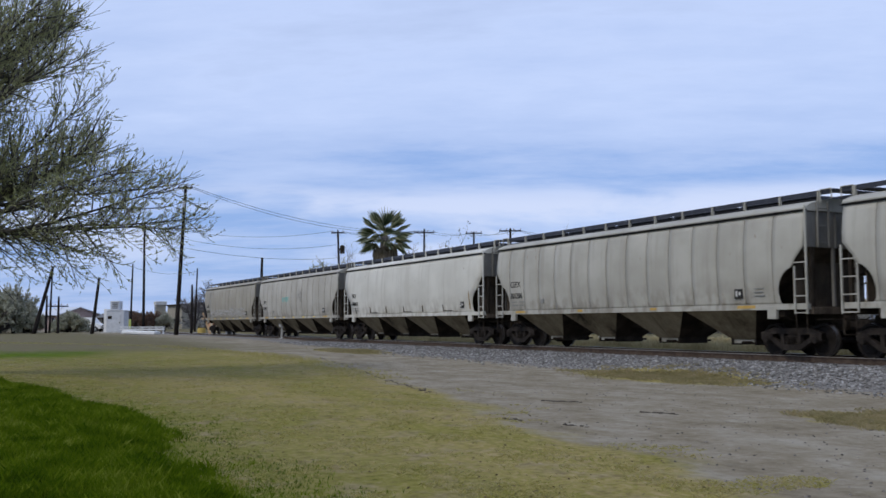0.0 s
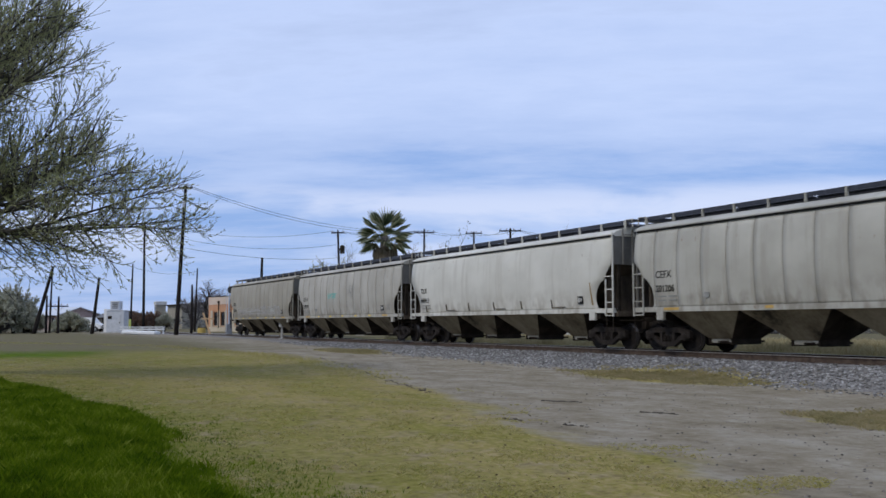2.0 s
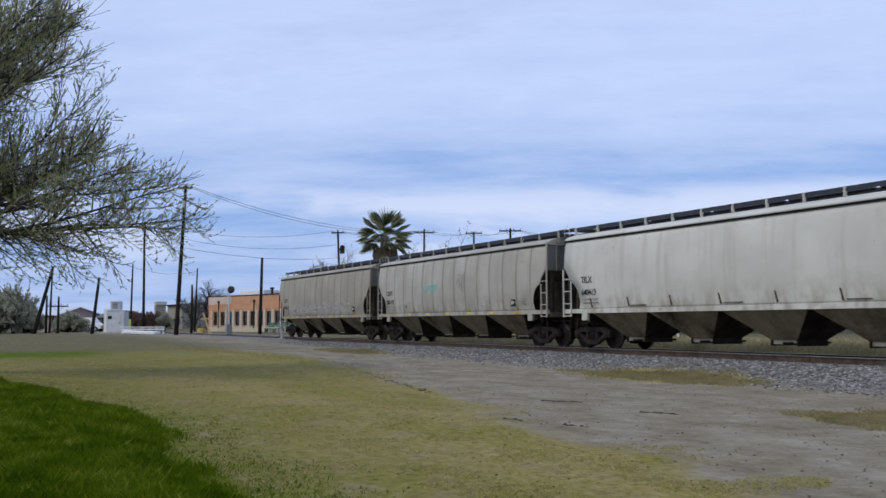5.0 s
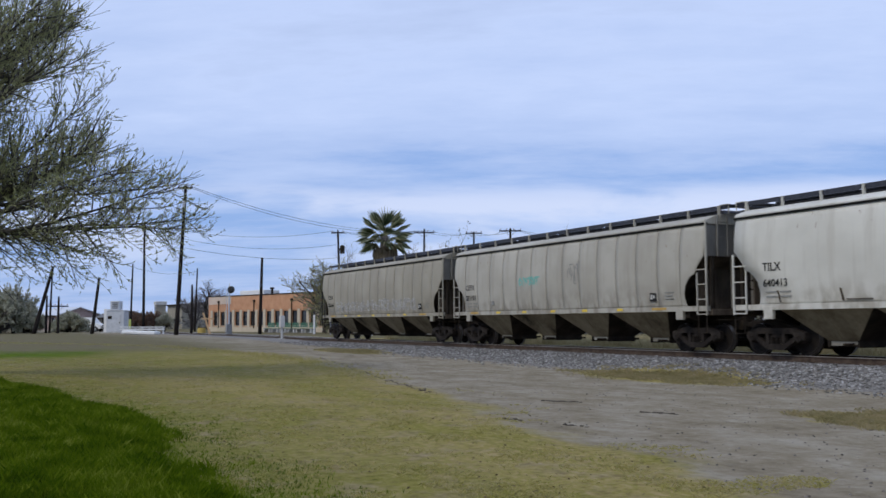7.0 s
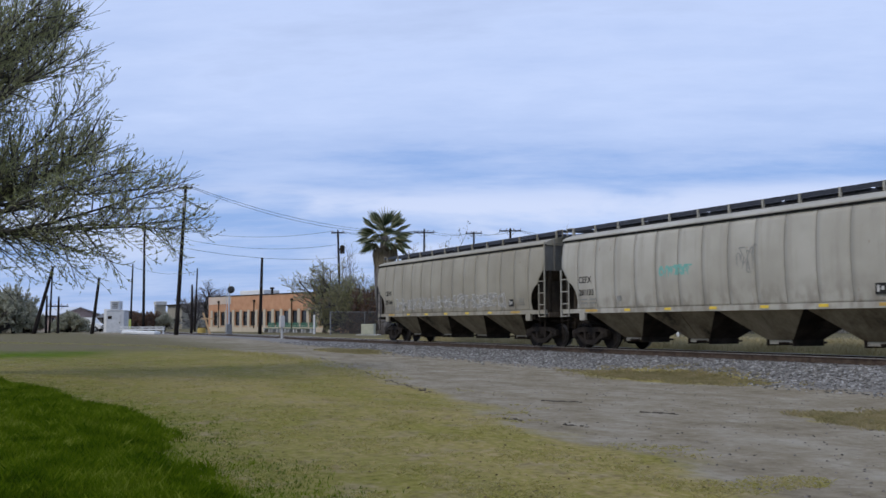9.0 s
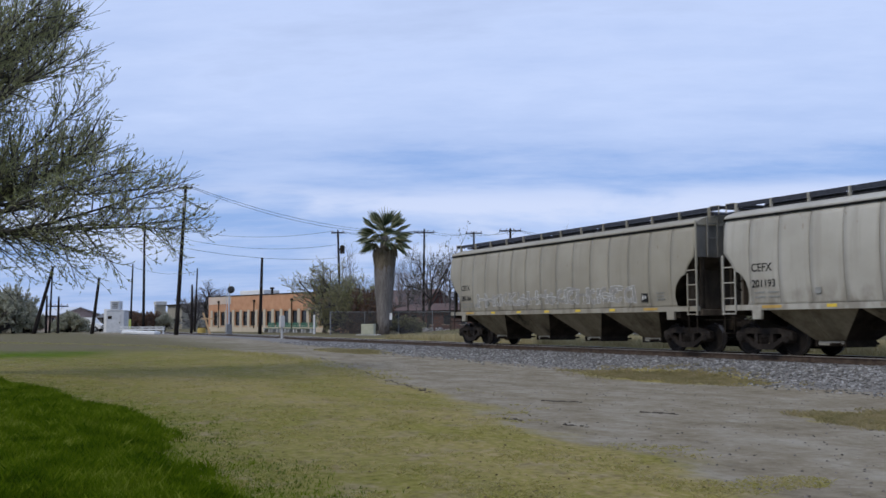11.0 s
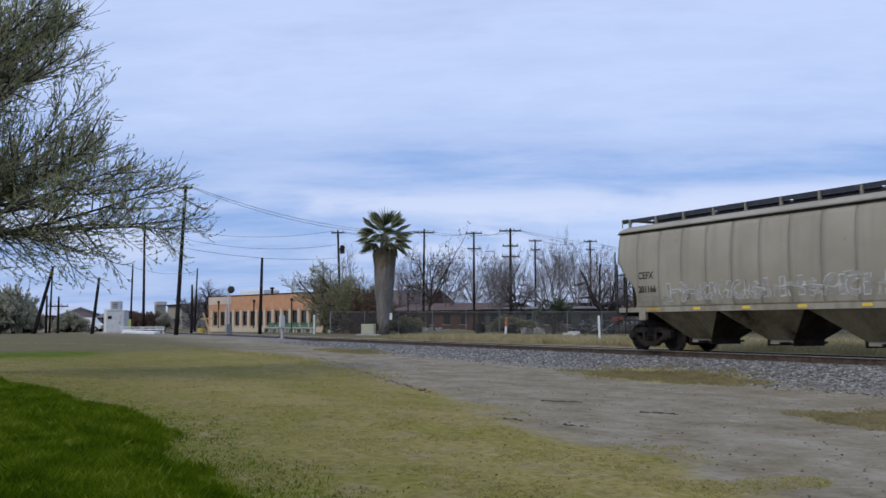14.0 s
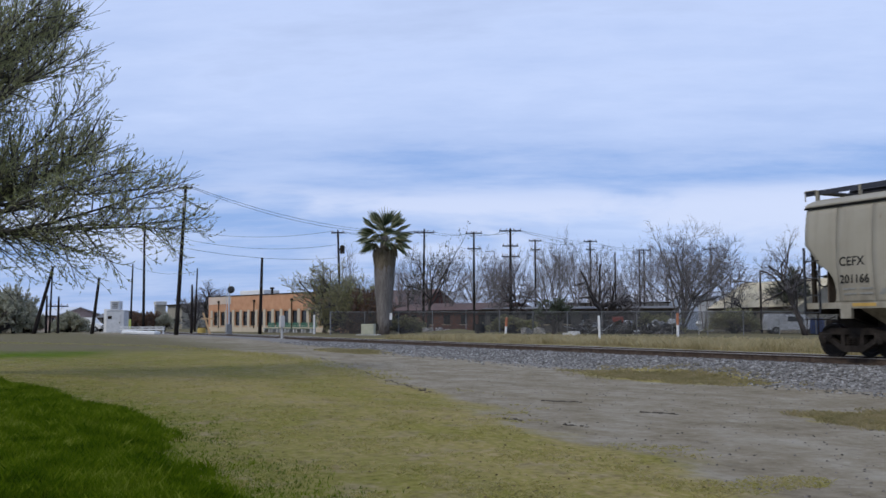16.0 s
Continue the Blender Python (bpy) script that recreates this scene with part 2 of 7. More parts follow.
class M:
    """Collects vertices and faces of one mesh."""

    def __init__(self):
        self.v, self.f, self.mi = [], [], []

    def face(self, idx, mi=0):
        self.f.append(idx); self.mi.append(mi)

    def add(self, vs, fs, mi=0):
        o = len(self.v)
        self.v.extend(vs)
        for q in fs:
            self.f.append([i + o for i in q]); self.mi.append(mi)
        return self

    def box(self, x0, x1, y0, y1, z0, z1, mi=0, b=0.0):
        if b <= 0:
            vs = [(x, y, z) for z in (z0, z1) for y in (y0, y1) for x in (x0, x1)]
            return self.add(vs, [(0, 2, 3, 1), (4, 5, 7, 6), (0, 1, 5, 4), (2, 6, 7, 3), (0, 4, 6, 2), (1, 3, 7, 5)], mi)
        bm = bmesh.new()
        bmesh.ops.create_cube(bm, size=1.0)
        for v in bm.verts:
            v.co = ((x0 + x1) / 2 + v.co.x * (x1 - x0), (y0 + y1) / 2 + v.co.y * (y1 - y0), (z0 + z1) / 2 + v.co.z * (z1 - z0))
        bmesh.ops.bevel(bm, geom=bm.edges[:], offset=b, segments=1, affect="EDGES")
        bm.verts.index_update()
        self.add([tuple(v.co) for v in bm.verts], [[v.index for v in q.verts] for q in bm.faces], mi)
        bm.free()
        return self

    def hexa(self, lo, hi, mi=0):
        """Solid between two four-cornered rings."""
        return self.add([*lo, *hi], [(3, 2, 1, 0), (4, 5, 6, 7), (0, 1, 5, 4), (1, 2, 6, 5), (2, 3, 7, 6), (3, 0, 4, 7)], mi)

    def loft(self, rings, caps=True, mi=0):
        n = len(rings[0])
        vs = [p for r in rings for p in r]
        fs = []
        for k in range(len(rings) - 1):
            for i in range(n):
                j = (i + 1) % n
                fs.append((k * n + i, k * n + j, (k + 1) * n + j, (k + 1) * n + i))
        if caps:
            fs.append(tuple(range(n))[::-1])
            fs.append(tuple(range((len(rings) - 1) * n, len(rings) * n)))
        return self.add(vs, fs, mi)

    def tube(self, pts, radii, n=6, caps=True, mi=0):
        pts = [Vector(p) for p in pts]
        rings, side = [], None
        for i, p in enumerate(pts):
            d = (pts[min(i + 1, len(pts) - 1)] - pts[max(i - 1, 0)])
            d = d.normalized() if d.length > 1e-9 else Vector((0, 0, 1))
            if side is None:
                side = d.orthogonal().normalized()
            side = (side - d * side.dot(d))
            side = side.normalized() if side.length > 1e-6 else d.orthogonal().normalized()
            up = d.cross(side)
            r = radii[i] if isinstance(radii, (list, tuple)) else radii
            rings.append([tuple(p + (side * math.cos(2 * math.pi * k / n) + up * math.sin(2 * math.pi * k / n)) * r) for k in range(n)])
        return self.loft(rings, caps, mi)

    def cyl(self, p0, p1, r0, r1=None, n=12, mi=0):
        return self.tube([p0, p1], [r0, r0 if r1 is None else r1], n, True, mi)

    def mesh(self, name, *mats, smooth=False):
        me = bpy.data.meshes.new(name)
        me.from_pydata(self.v, [], self.f)
        for m in mats:
            me.materials.append(m)
        if len(mats) > 1:
            me.polygons.foreach_set("material_index", self.mi)
        if smooth:
            me.polygons.foreach_set("use_smooth", [True] * len(me.polygons))
        me.update()
        return me


def part(name, m, material, parent, label="", at=None, smooth=False):
    """One mesh object under a thing or a part."""
    if isinstance(m, M):
        mats = material if isinstance(material, (list, tuple)) else [material]
        m = m.mesh(name, *mats, smooth=smooth)
    ob = new(name, m)
    ob.parent = parent
    if at is not None:
        ob.matrix_basis = at
    return tagged(ob, label)


def thing(name, label, category, at=None, group="", kind=""):
    ob = new(name)
    ob.empty_display_size = 0.3
    if at is not None:
        ob.matrix_basis = at
    return tagged(ob, label, category, group, kind)


def single(name, m, material, label, category, at=None, group="", kind="", smooth=False):
    """A thing that is one mesh."""
    ob = part(name, m, material, None, "", at, smooth)
    return tagged(ob, label, category, group, kind)


def smooth01(a, b, x):
    t = min(1.0, max(0.0, (x - a) / (b - a)))
    return t * t * (3 - 2 * t)


def text_part(name, words, size, material, parent, at, label=""):
    cu = bpy.data.curves.new(name, "FONT")
    cu.body, cu.size, cu.extrude, cu.offset, cu.resolution_u = words, size, 0.002, 0.005, 3
    tmp = new("lettering_curve", cu)
    me = bpy.data.meshes.new_from_object(tmp.evaluated_get(bpy.context.evaluated_depsgraph_get()))
    bpy.data.objects.remove(tmp)
    bpy.data.curves.remove(cu)
    me.materials.clear(); me.materials.append(material)
    return part(name, me, material, parent, label, at)
def lerp_table(tab, z):
    for (a, va), (b, vb) in zip(tab, tab[1:]):
        if z <= b:
            t = max(0.0, (z - a) / (b - a))
            return va + (vb - va) * t
    return tab[-1][1]


# ---------------------------------------------------------------- ground
RAIL_Z = 0.60


def gz(x, y):
    """Height of the ground: low where the camera stands, level with the track far off, a ballast bank between."""
    near = 0.56 * smooth01(16, 78, -x)
    bed = max(0.40, near - 0.06)
    if y < 0:
        k = smooth01(-4.5, -1.75, y)
        z = near * (1 - k) + bed * k
    else:
        k = smooth01(1.7, 3.4, y)
        z = bed * (1 - k) + max(0.50, near) * k
    if x < -60 and y > 8:
        z += .55 * math.exp(-((x + 75.5) / 2.2) ** 2 - ((y - 17.5) / 3.2) ** 2)
    far = 0.18 * smooth01(60, 400, math.hypot(x, y))
    rough = 0.05 * noise.noise((x * 0.22, y * 0.22, 3.1)) + 0.018 * noise.noise((x * 0.9, y * 0.9, 7.7))
    return z - far * 0.3 + rough * (1 - smooth01(-2.2, -1.7, y) * (1 - smooth01(1.7, 2.2, y)))


EDGE = [(-400, -260), (-120, -85), (-75, -40), (-62, -20), (-53, -12.0), (-40, -9.6), (-30, -10.6), (-20, -12.5), (-11, -14.8), (-7, -15.8), (0, -17), (20, -19), (400, -40)]


def edge_y(x):
    for (a, ya), (b, yb) in zip(EDGE, EDGE[1:]):
        if a <= x <= b:
            return ya + (yb - ya) * (x - a) / (b - a)
    return -20.0


def d_road(x, y):
    if y > 0:
        return min(-.9, y - 4.5)
    return min(y - edge_y(x), -3.2 - y)


LUSH_EDGE = [(-31, -22.0), (-28.5, -21.3), (-24, -20.2), (-18.8, -19.75), (-15.6, -19.3), (-13.6, -19.45), (-11.8, -19.95), (-10.2, -19.95), (-8, -19.8), (2, -19.4)]


def d_green(x, y):
    """Positive in the lush grass."""
    g = min(lerp_table(LUSH_EDGE, x) - y, (x + 30.5) * 0.8)
    band = 1.0 - math.hypot((x + 51) / 10, (y + 20.0) / 4.6)
    return max(g, band * 2.2)


def d_fringe(x, y):
    """Positive on the bare brown turf at the lawn's far end."""
    if y > 2.5:
        return min(3.0, y - 3.2)
    return min((-x - 47) * .5, (-8.5 - y) * .7, (x + 130) * .3)


def d_ballast(x, y):
    return min(y + 4.3, 3.3 - y)


PATCHES = [(-21.4, -4.5, 3.7, 1.45), (-9.9, -9.1, 1.9, 1.2), (-43, -5.4, 3.0, 1.2)]


def d_patch(x, y):
    verge = min(.5, (y - 3.4) * .4, (x + 64) * .1, (15 - y) * .2)
    return max(verge, max(1 - math.hypot((x - a) / ra, (y - b) / rb) for a, b, ra, rb in PATCHES))


def axis_lines(lo, hi, step, reach, grow=1.22):
    xs = list(np.arange(lo, hi + 1e-6, step))
    s = step
    a = []
    x = lo
    while x > -reach:
        s *= grow; x -= s; a.append(x)
    xs = a[::-1] + xs
    s, x = step, hi
    while x < reach:
        s *= grow; x += s; xs.append(x)
    return xs


def ground_material():
    m = bpy.data.materials.new("ground")
    m.use_nodes = True
    nt = m.node_tree
    N, L = nt.nodes.new, nt.links.new
    b = nt.nodes["Principled BSDF"]
    b.inputs["Roughness"].default_value = 0.95
    b.inputs["Specular IOR Level"].default_value = 0.03
    at = N("ShaderNodeAttribute"); at.attribute_name = "zones"
    sp = N("ShaderNodeSeparateColor"); L(at.outputs["Color"], sp.inputs[0])
    tc = N("ShaderNodeTexCoord")

    def nz(scale, detail=6, rough=0.6, stretch=(1, 1, 1)):
        mp, n = N("ShaderNodeMapping"), N("ShaderNodeTexNoise")
        mp.inputs["Scale"].default_value = stretch
        L(tc.outputs["Object"], mp.inputs[0]); L(mp.outputs[0], n.inputs[0])
        n.inputs["Scale"].default_value, n.inputs["Detail"].default_value, n.inputs["Roughness"].default_value = scale, detail, rough
        return n.outputs[0]

    def ramp(x, cols, p0=0.3, p1=0.7):
        r = N("ShaderNodeValToRGB"); e = r.color_ramp.elements
        while len(e) < len(cols):
            e.new(0.5)
        for i, c in enumerate(cols):
            e[i].position = p0 + (p1 - p0) * i / (len(cols) - 1); e[i].color = (*c, 1)
        L(x, r.inputs[0])
        return r.outputs[0]

    def zone(x, n, amp, soft):
        """Mask of a zone: its signed distance, frayed by noise."""
        a = N("ShaderNodeMath"); a.operation = "SUBTRACT"; a.inputs[1].default_value = 0.5; L(n, a.inputs[0])
        k = N("ShaderNodeMath"); k.operation = "MULTIPLY_ADD"; k.inputs[1].default_value = amp
        L(a.outputs[0], k.inputs[0]); L(x, k.inputs[2])
        r = N("ShaderNodeMapRange"); r.interpolation_type = "SMOOTHSTEP"
        r.inputs["From Min"].default_value, r.inputs["From Max"].default_value = -soft, soft
        L(k.outputs[0], r.inputs[0])
        return r.outputs[0]

    def mix(f, a, c):
        x = N("ShaderNodeMix"); x.data_type = "RGBA"
        L(f, x.inputs["Factor"]); L(a, x.inputs["A"]); L(c, x.inputs["B"])
        return x.outputs["Result"]

    big, mid, fine = nz(0.55, 7, 0.6), nz(2.4, 9, 0.7), nz(14, 6, 0.7)
    tuft = nz(7.5, 5, 0.62)
    dry = ramp(tuft, [(0.10, 0.08, 0.032), (0.21, 0.172, 0.062), (0.24, 0.212, 0.058), (0.30, 0.24, 0.11), (0.36, 0.285, 0.155)], 0.36, 0.64)
    dry2 = ramp(mid, [(0.29, 0.21, 0.11), (0.18, 0.172, 0.032), (0.29, 0.216, 0.10), (0.21, 0.188, 0.04), (0.33, 0.25, 0.14)], 0.38, 0.62)
    f5 = N("ShaderNodeMix"); f5.data_type = "RGBA"; f5.inputs["Factor"].default_value = 0.5
    L(dry, f5.inputs["A"]); L(dry2, f5.inputs["B"])
    dirt1 = ramp(nz(0.9, 10, 0.72, (0.8, 1.0, 1)), [(0.115, 0.094, 0.060), (0.185, 0.154, 0.102), (0.232, 0.20, 0.144), (0.28, 0.252, 0.192), (0.35, 0.323, 0.262)], 0.35, 0.65)
    dirt2 = ramp(nz(6.5, 8, 0.7), [(0.105, 0.086, 0.058), (0.22, 0.188, 0.135), (0.255, 0.22, 0.16), (0.38, 0.345, 0.27)], 0.33, 0.67)
    dm = N("ShaderNodeMix"); dm.data_type = "RGBA"; dm.inputs["Factor"].default_value = 0.38
    L(dirt1, dm.inputs["A"]); L(dirt2, dm.inputs["B"])
    dirt = dm.outputs["Result"]
    green = ramp(mid, [(0.04, 0.07, 0.004), (0.07, 0.115, 0.005), (0.11, 0.15, 0.010)])
    rock = ramp(fine, [(0.12, 0.112, 0.10), (0.20, 0.19, 0.173), (0.30, 0.287, 0.262)])
    # the lawn greens towards the lush corner
    half = N("ShaderNodeMath"); half.operation = "ADD"; half.inputs[1].default_value = 1.6
    L(sp.outputs[1], half.inputs[0])
    sub = N("ShaderNodeMath"); sub.operation = "MULTIPLY"; sub.inputs[1].default_value = 0.75
    L(zone(half.outputs[0], nz(0.8, 7, 0.65), 4.0, 2.4), sub.inputs[0])
    lawn = mix(sub.outputs[0], f5.outputs["Result"], ramp(tuft, [(0.055, 0.065, 0.010), (0.092, 0.106, 0.016), (0.12, 0.128, 0.024), (0.165, 0.15, 0.05)]))
    # broad olive and straw-brown swathes
    swathe = N("ShaderNodeMapRange"); swathe.interpolation_type = "SMOOTHSTEP"
    swathe.inputs["From Min"].default_value, swathe.inputs["From Max"].default_value = 0.46, 0.60
    swathe.inputs["To Max"].default_value = 0.62
    L(nz(0.38, 7, 0.68, (0.6, 1.2, 1)), swathe.inputs[0])
    lawn = mix(swathe.outputs[0], lawn, ramp(tuft, [(0.085, 0.088, 0.013), (0.145, 0.142, 0.022), (0.195, 0.18, 0.038), (0.245, 0.205, 0.075)], 0.34, 0.66))
    thatch = N("ShaderNodeMapRange"); thatch.interpolation_type = "SMOOTHSTEP"
    thatch.inputs["From Min"].default_value, thatch.inputs["From Max"].default_value = 0.54, 0.68
    thatch.inputs["To Max"].default_value = 0.7
    L(nz(0.75, 8, 0.7, (0.5, 1.5, 1)), thatch.inputs[0])
    lawn = mix(thatch.outputs[0], lawn, ramp(mid, [(0.12, 0.088, 0.045), (0.205, 0.15, 0.08), (0.28, 0.217, 0.13)], 0.34, 0.66))
    # dark fallen scraps and bare pale soil between the tufts
    scrap = N("ShaderNodeMapRange"); scrap.inputs["From Min"].default_value, scrap.inputs["From Max"].default_value = 0.60, 0.72
    scrap.inputs["To Max"].default_value = 0.7
    L(nz(3.0, 9, 0.74, (0.45, 1.5, 1)), scrap.inputs[0])
    lawn = mix(scrap.outputs[0], lawn, ramp(fine, [(0.07, 0.055, 0.026), (0.12, 0.095, 0.05)]))
    bare = N("ShaderNodeMapRange"); bare.inputs["From Min"].default_value, bare.inputs["From Max"].default_value = 0.51, 0.66
    bare.inputs["To Max"].default_value = 0.65
    L(nz(1.3, 8, 0.68), bare.inputs[0])
    lawn = mix(bare.outputs[0], lawn, ramp(tuft, [(0.15, 0.115, 0.07), (0.24, 0.19, 0.12), (0.29, 0.24, 0.165)]))
    c = mix(zone(sp.outputs[1], nz(1.2, 7, 0.65), 1.6, 0.45), lawn, green)
    rut = N("ShaderNodeMapRange"); rut.interpolation_type = "SMOOTHSTEP"
    rut.inputs["From Min"].default_value, rut.inputs["From Max"].default_value = 0.62, 0.74
    L(nz(1.3, 9, 0.70, (0.5, 1.5, 1)), rut.inputs[0])
    mud = ramp(fine, [(0.06, 0.05, 0.038), (0.11, 0.092, 0.07)])
    dirt = mix(rut.outputs[0], dirt, mud)
    c = mix(zone(sp.outputs[0], nz(0.55, 8, 0.65, (0.5, 1, 1)), 5.0, 0.55), c, dirt)
    a2 = N("ShaderNodeAttribute"); a2.attribute_name = "fringe"
    turf = ramp(nz(2.0, 9, 0.7), [(0.09, 0.073, 0.046), (0.145, 0.12, 0.078), (0.13, 0.122, 0.058), (0.205, 0.17, 0.118)])
    c = mix(zone(a2.outputs["Fac"], nz(0.4, 8, 0.65), 6.0, 2.2), c, turf)
    c = mix(zone(sp.outputs[2], nz(1.5, 6), 1.6, 0.25), c, rock)
    c = mix(zone(at.outputs["Alpha"], nz(2.2, 6), 1.2, 0.14), c, dry)
    L(c, b.inputs["Base Color"])
    bp = N("ShaderNodeBump"); bp.inputs["Strength"].default_value, bp.inputs["Distance"].default_value = 0.55, 0.06
    L(nz(5, 9, 0.7), bp.inputs["Height"]); L(bp.outputs[0], b.inputs["Normal"])
    return m


def make_ground():
    xs = axis_lines(-62, 6, 0.5, 3500)
    ys = axis_lines(-27, 8, 0.35, 3500)
    nx, ny = len(xs), len(ys)
    m = M()
    m.v = [(x, y, gz(x, y)) for y in ys for x in xs]
    m.f = [(j * nx + i, j * nx + i + 1, (j + 1) * nx + i + 1, (j + 1) * nx + i) for j in range(ny - 1) for i in range(nx - 1)]
    ob = single("ground", m, ground_material(), "dry yellowing lawn, dirt track and lush green corner", "ground", kind="structure", smooth=True)
    at = ob.data.attributes.new("zones", "FLOAT_COLOR", "POINT")
    flat = []
    for x, y, _ in m.v:
        flat += [d_road(x, y), d_green(x, y), d_ballast(x, y), d_patch(x, y)]
    at.data.foreach_set("color", flat)
    fr = ob.data.attributes.new("fringe", "FLOAT", "POINT")
    fr.data.foreach_set("value", [d_fringe(x, y) for x, y, _ in m.v])
    return ob


make_ground()


def make_track():
    """Two rails with feet, webs and polished heads on wooden ties."""
    tr = thing("railway_track", "rusty steel rails with polished heads on old wooden ties in grey ballast", "track", kind="structure")
    prof = [(-.070, 0), (.070, 0), (.070, .012), (.010, .030), (.010, .125), (.036, .135), (.036, .168), (.030, .172), (-.030, .172), (-.036, .168), (-.036, .135), (-.010, .125), (-.010, .030), (-.070, .012)]
    for y in (-0.7525, 0.7525):
        m = M()
        x0, x1 = -420.0, 60.0
        m.loft([[(x, y + a, RAIL_Z - .172 + z) for a, z in prof] for x in (x0, x1)])
        part("rail", m, RAIL_SIDE, tr)
        h = M().box(x0, x1, y - .0385, y + .0385, RAIL_Z - .016, RAIL_Z + .0015, b=.004)
        part("rail_head", h, RAIL_TOP, tr, "polished running surface")
    tie = M().box(-.115, .115, -1.3, 1.3, -.20, 0, b=.012).mesh("tie", TIE)
    random.seed(5)
    for i in range(215):
        x = -112 + i * 0.54
        part("tie", tie, TIE, tr, at=pose(x + random.uniform(-.03, .03), random.uniform(-.04, .04), RAIL_Z - .178, 0, 0, random.uniform(-1, 1)))
    plate = M().box(-.09, .09, -.19, .19, 0, .012).mesh("tie_plate", RAIL_SIDE)
    for i in range(110, 210):
        for y in (-.7525, .7525):
            part("tie_plate", plate, RAIL_SIDE, tr, at=pose(-112 + i * .54, y, RAIL_Z - .182))


make_track()
# ---------------------------------------------------------------- train of covered hopper wagons
CAR_PITCH = 17.93
HALF = 8.32            # from the car's middle to the end of its side sheets
PROFILE = [(1.45, 1.515), (1.65, 1.545), (1.9, 1.572), (2.3, 1.597), (2.7, 1.607), (3.1, 1.60), (3.5, 1.572), (3.8, 1.53), (4.02, 1.465)]
CUT = [(1.45, 7.46), (1.52, 7.40), (1.74, 7.35), (1.90, 7.37), (2.10, 7.43), (2.28, 7.57), (2.40, 7.72), (2.45, 7.87), (2.55, 7.95), (2.68, 8.01), (2.88, 8.19), (3.02, 8.32), (3.4, 8.32), (3.8, 8.32), (4.02, 8.32)]


def cut_at(z):
    """How far the side reaches at height z towards either end."""
    return lerp_table(CUT, z)


def side_panel(x0, x1, s, bulge):
    """One bowed sheet of the side, clipped by the end cut-outs; s is -1 or 1."""
    m = M()
    zs = [z for z, _ in CUT]
    cols = 6 if x1 - x0 < 3 else 24
    rows = []
    for z in zs:
        a, b = max(x0, -cut_at(z)), min(x1, cut_at(z))
        if b - a < 0.01:
            rows.append(None); continue
        y = lerp_table(PROFILE, z)
        r = []
        for k in range(cols + 1):
            u = k / cols
            x = a + (b - a) * u
            full = (x - x0) / (x1 - x0)
            r.append((x, s * (y + bulge * math.sin(math.pi * full)), z))
        rows.append(r)
    rows = [r for r in rows if r]
    th = 0.02
    n = cols + 1
    for r in rows:
        m.v.extend(r)
    nn = len(m.v)
    m.v.extend([(x, y - s * th, z) for x, y, z in m.v[:nn]])
    for j in range(len(rows) - 1):
        for i in range(cols):
            q = (j * n + i, j * n + i + 1, (j + 1) * n + i + 1, (j + 1) * n + i)
            m.f.append(q if s < 0 else q[::-1])
            p = tuple(k + nn for k in q)
            m.f.append(p[::-1] if s < 0 else p)
    loop = [i for i in range(n)] + [j * n + cols for j in range(1, len(rows))] + [(len(rows) - 1) * n + i for i in range(cols - 1, -1, -1)] + [j * n for j in range(len(rows) - 2, 0, -1)]
    for a, b in zip(loop, loop[1:] + loop[:1]):
        m.f.append((a, b, b + nn, a + nn) if s > 0 else (b, a, a + nn, b + nn))
    m.mi = [0] * len(m.f)
    return m


def ladder(xo, xi, y, z0, zo, zi):
    """Side ladder: a tall outer rail, a short inner one, and four rungs with toe guards."""
    m = M().box(xo - .026, xo + .026, y - .024, y + .024, z0 - .02, zo).box(xi - .022, xi + .022, y - .02, y + .02, z0, zi)
    for k in range(4):
        z = z0 + .02 + .46 * k
        m.box(min(xo, xi) - .01, max(xo, xi) + .01, y - .02, y + .004, z - .017, z + .017)
    return m


def wheel_mesh(s):
    """One wheel with flange, dished plate and hub, on an axle along y."""
    m = M()
    yo = s * 0.7175
    prof = [(-.11, .02), (-.10, .12), (-.05, .13), (-.03, .36), (-.065, .39), (-.065, .452), (.055, .460), (.068, .485), (.088, .482), (.088, .40), (.03, .36), (.02, .13), (.06, .12), (.06, .02)]
    n = 28
    rings = [[(r * math.cos(2 * math.pi * k / n), yo - s * dy, r * math.sin(2 * math.pi * k / n)) for k in range(n)] for dy, r in prof]
    m.loft(rings, False)
    m.mi = [1 if i // n == 5 else 0 for i in range(len(m.f))]
    return m.mesh("wheel", WHEEL_STEEL, TREAD)


def bearing_mesh(s):
    """Bearing cup with its end cap and three cap screws."""
    m = M().tube([(0, s * .84, 0), (0, s * 1.10, 0), (0, s * 1.15, 0), (0, s * 1.16, 0)], [.11, .11, .095, .03], 14)
    for k in range(3):
        a = 2 * math.pi * k / 3
        m.cyl((.06 * math.cos(a), s * 1.145, .06 * math.sin(a)), (.06 * math.cos(a), s * 1.175, .06 * math.sin(a)), .02, n=6)
    return m.mesh("bearing_cap", TRUCK_STEEL)


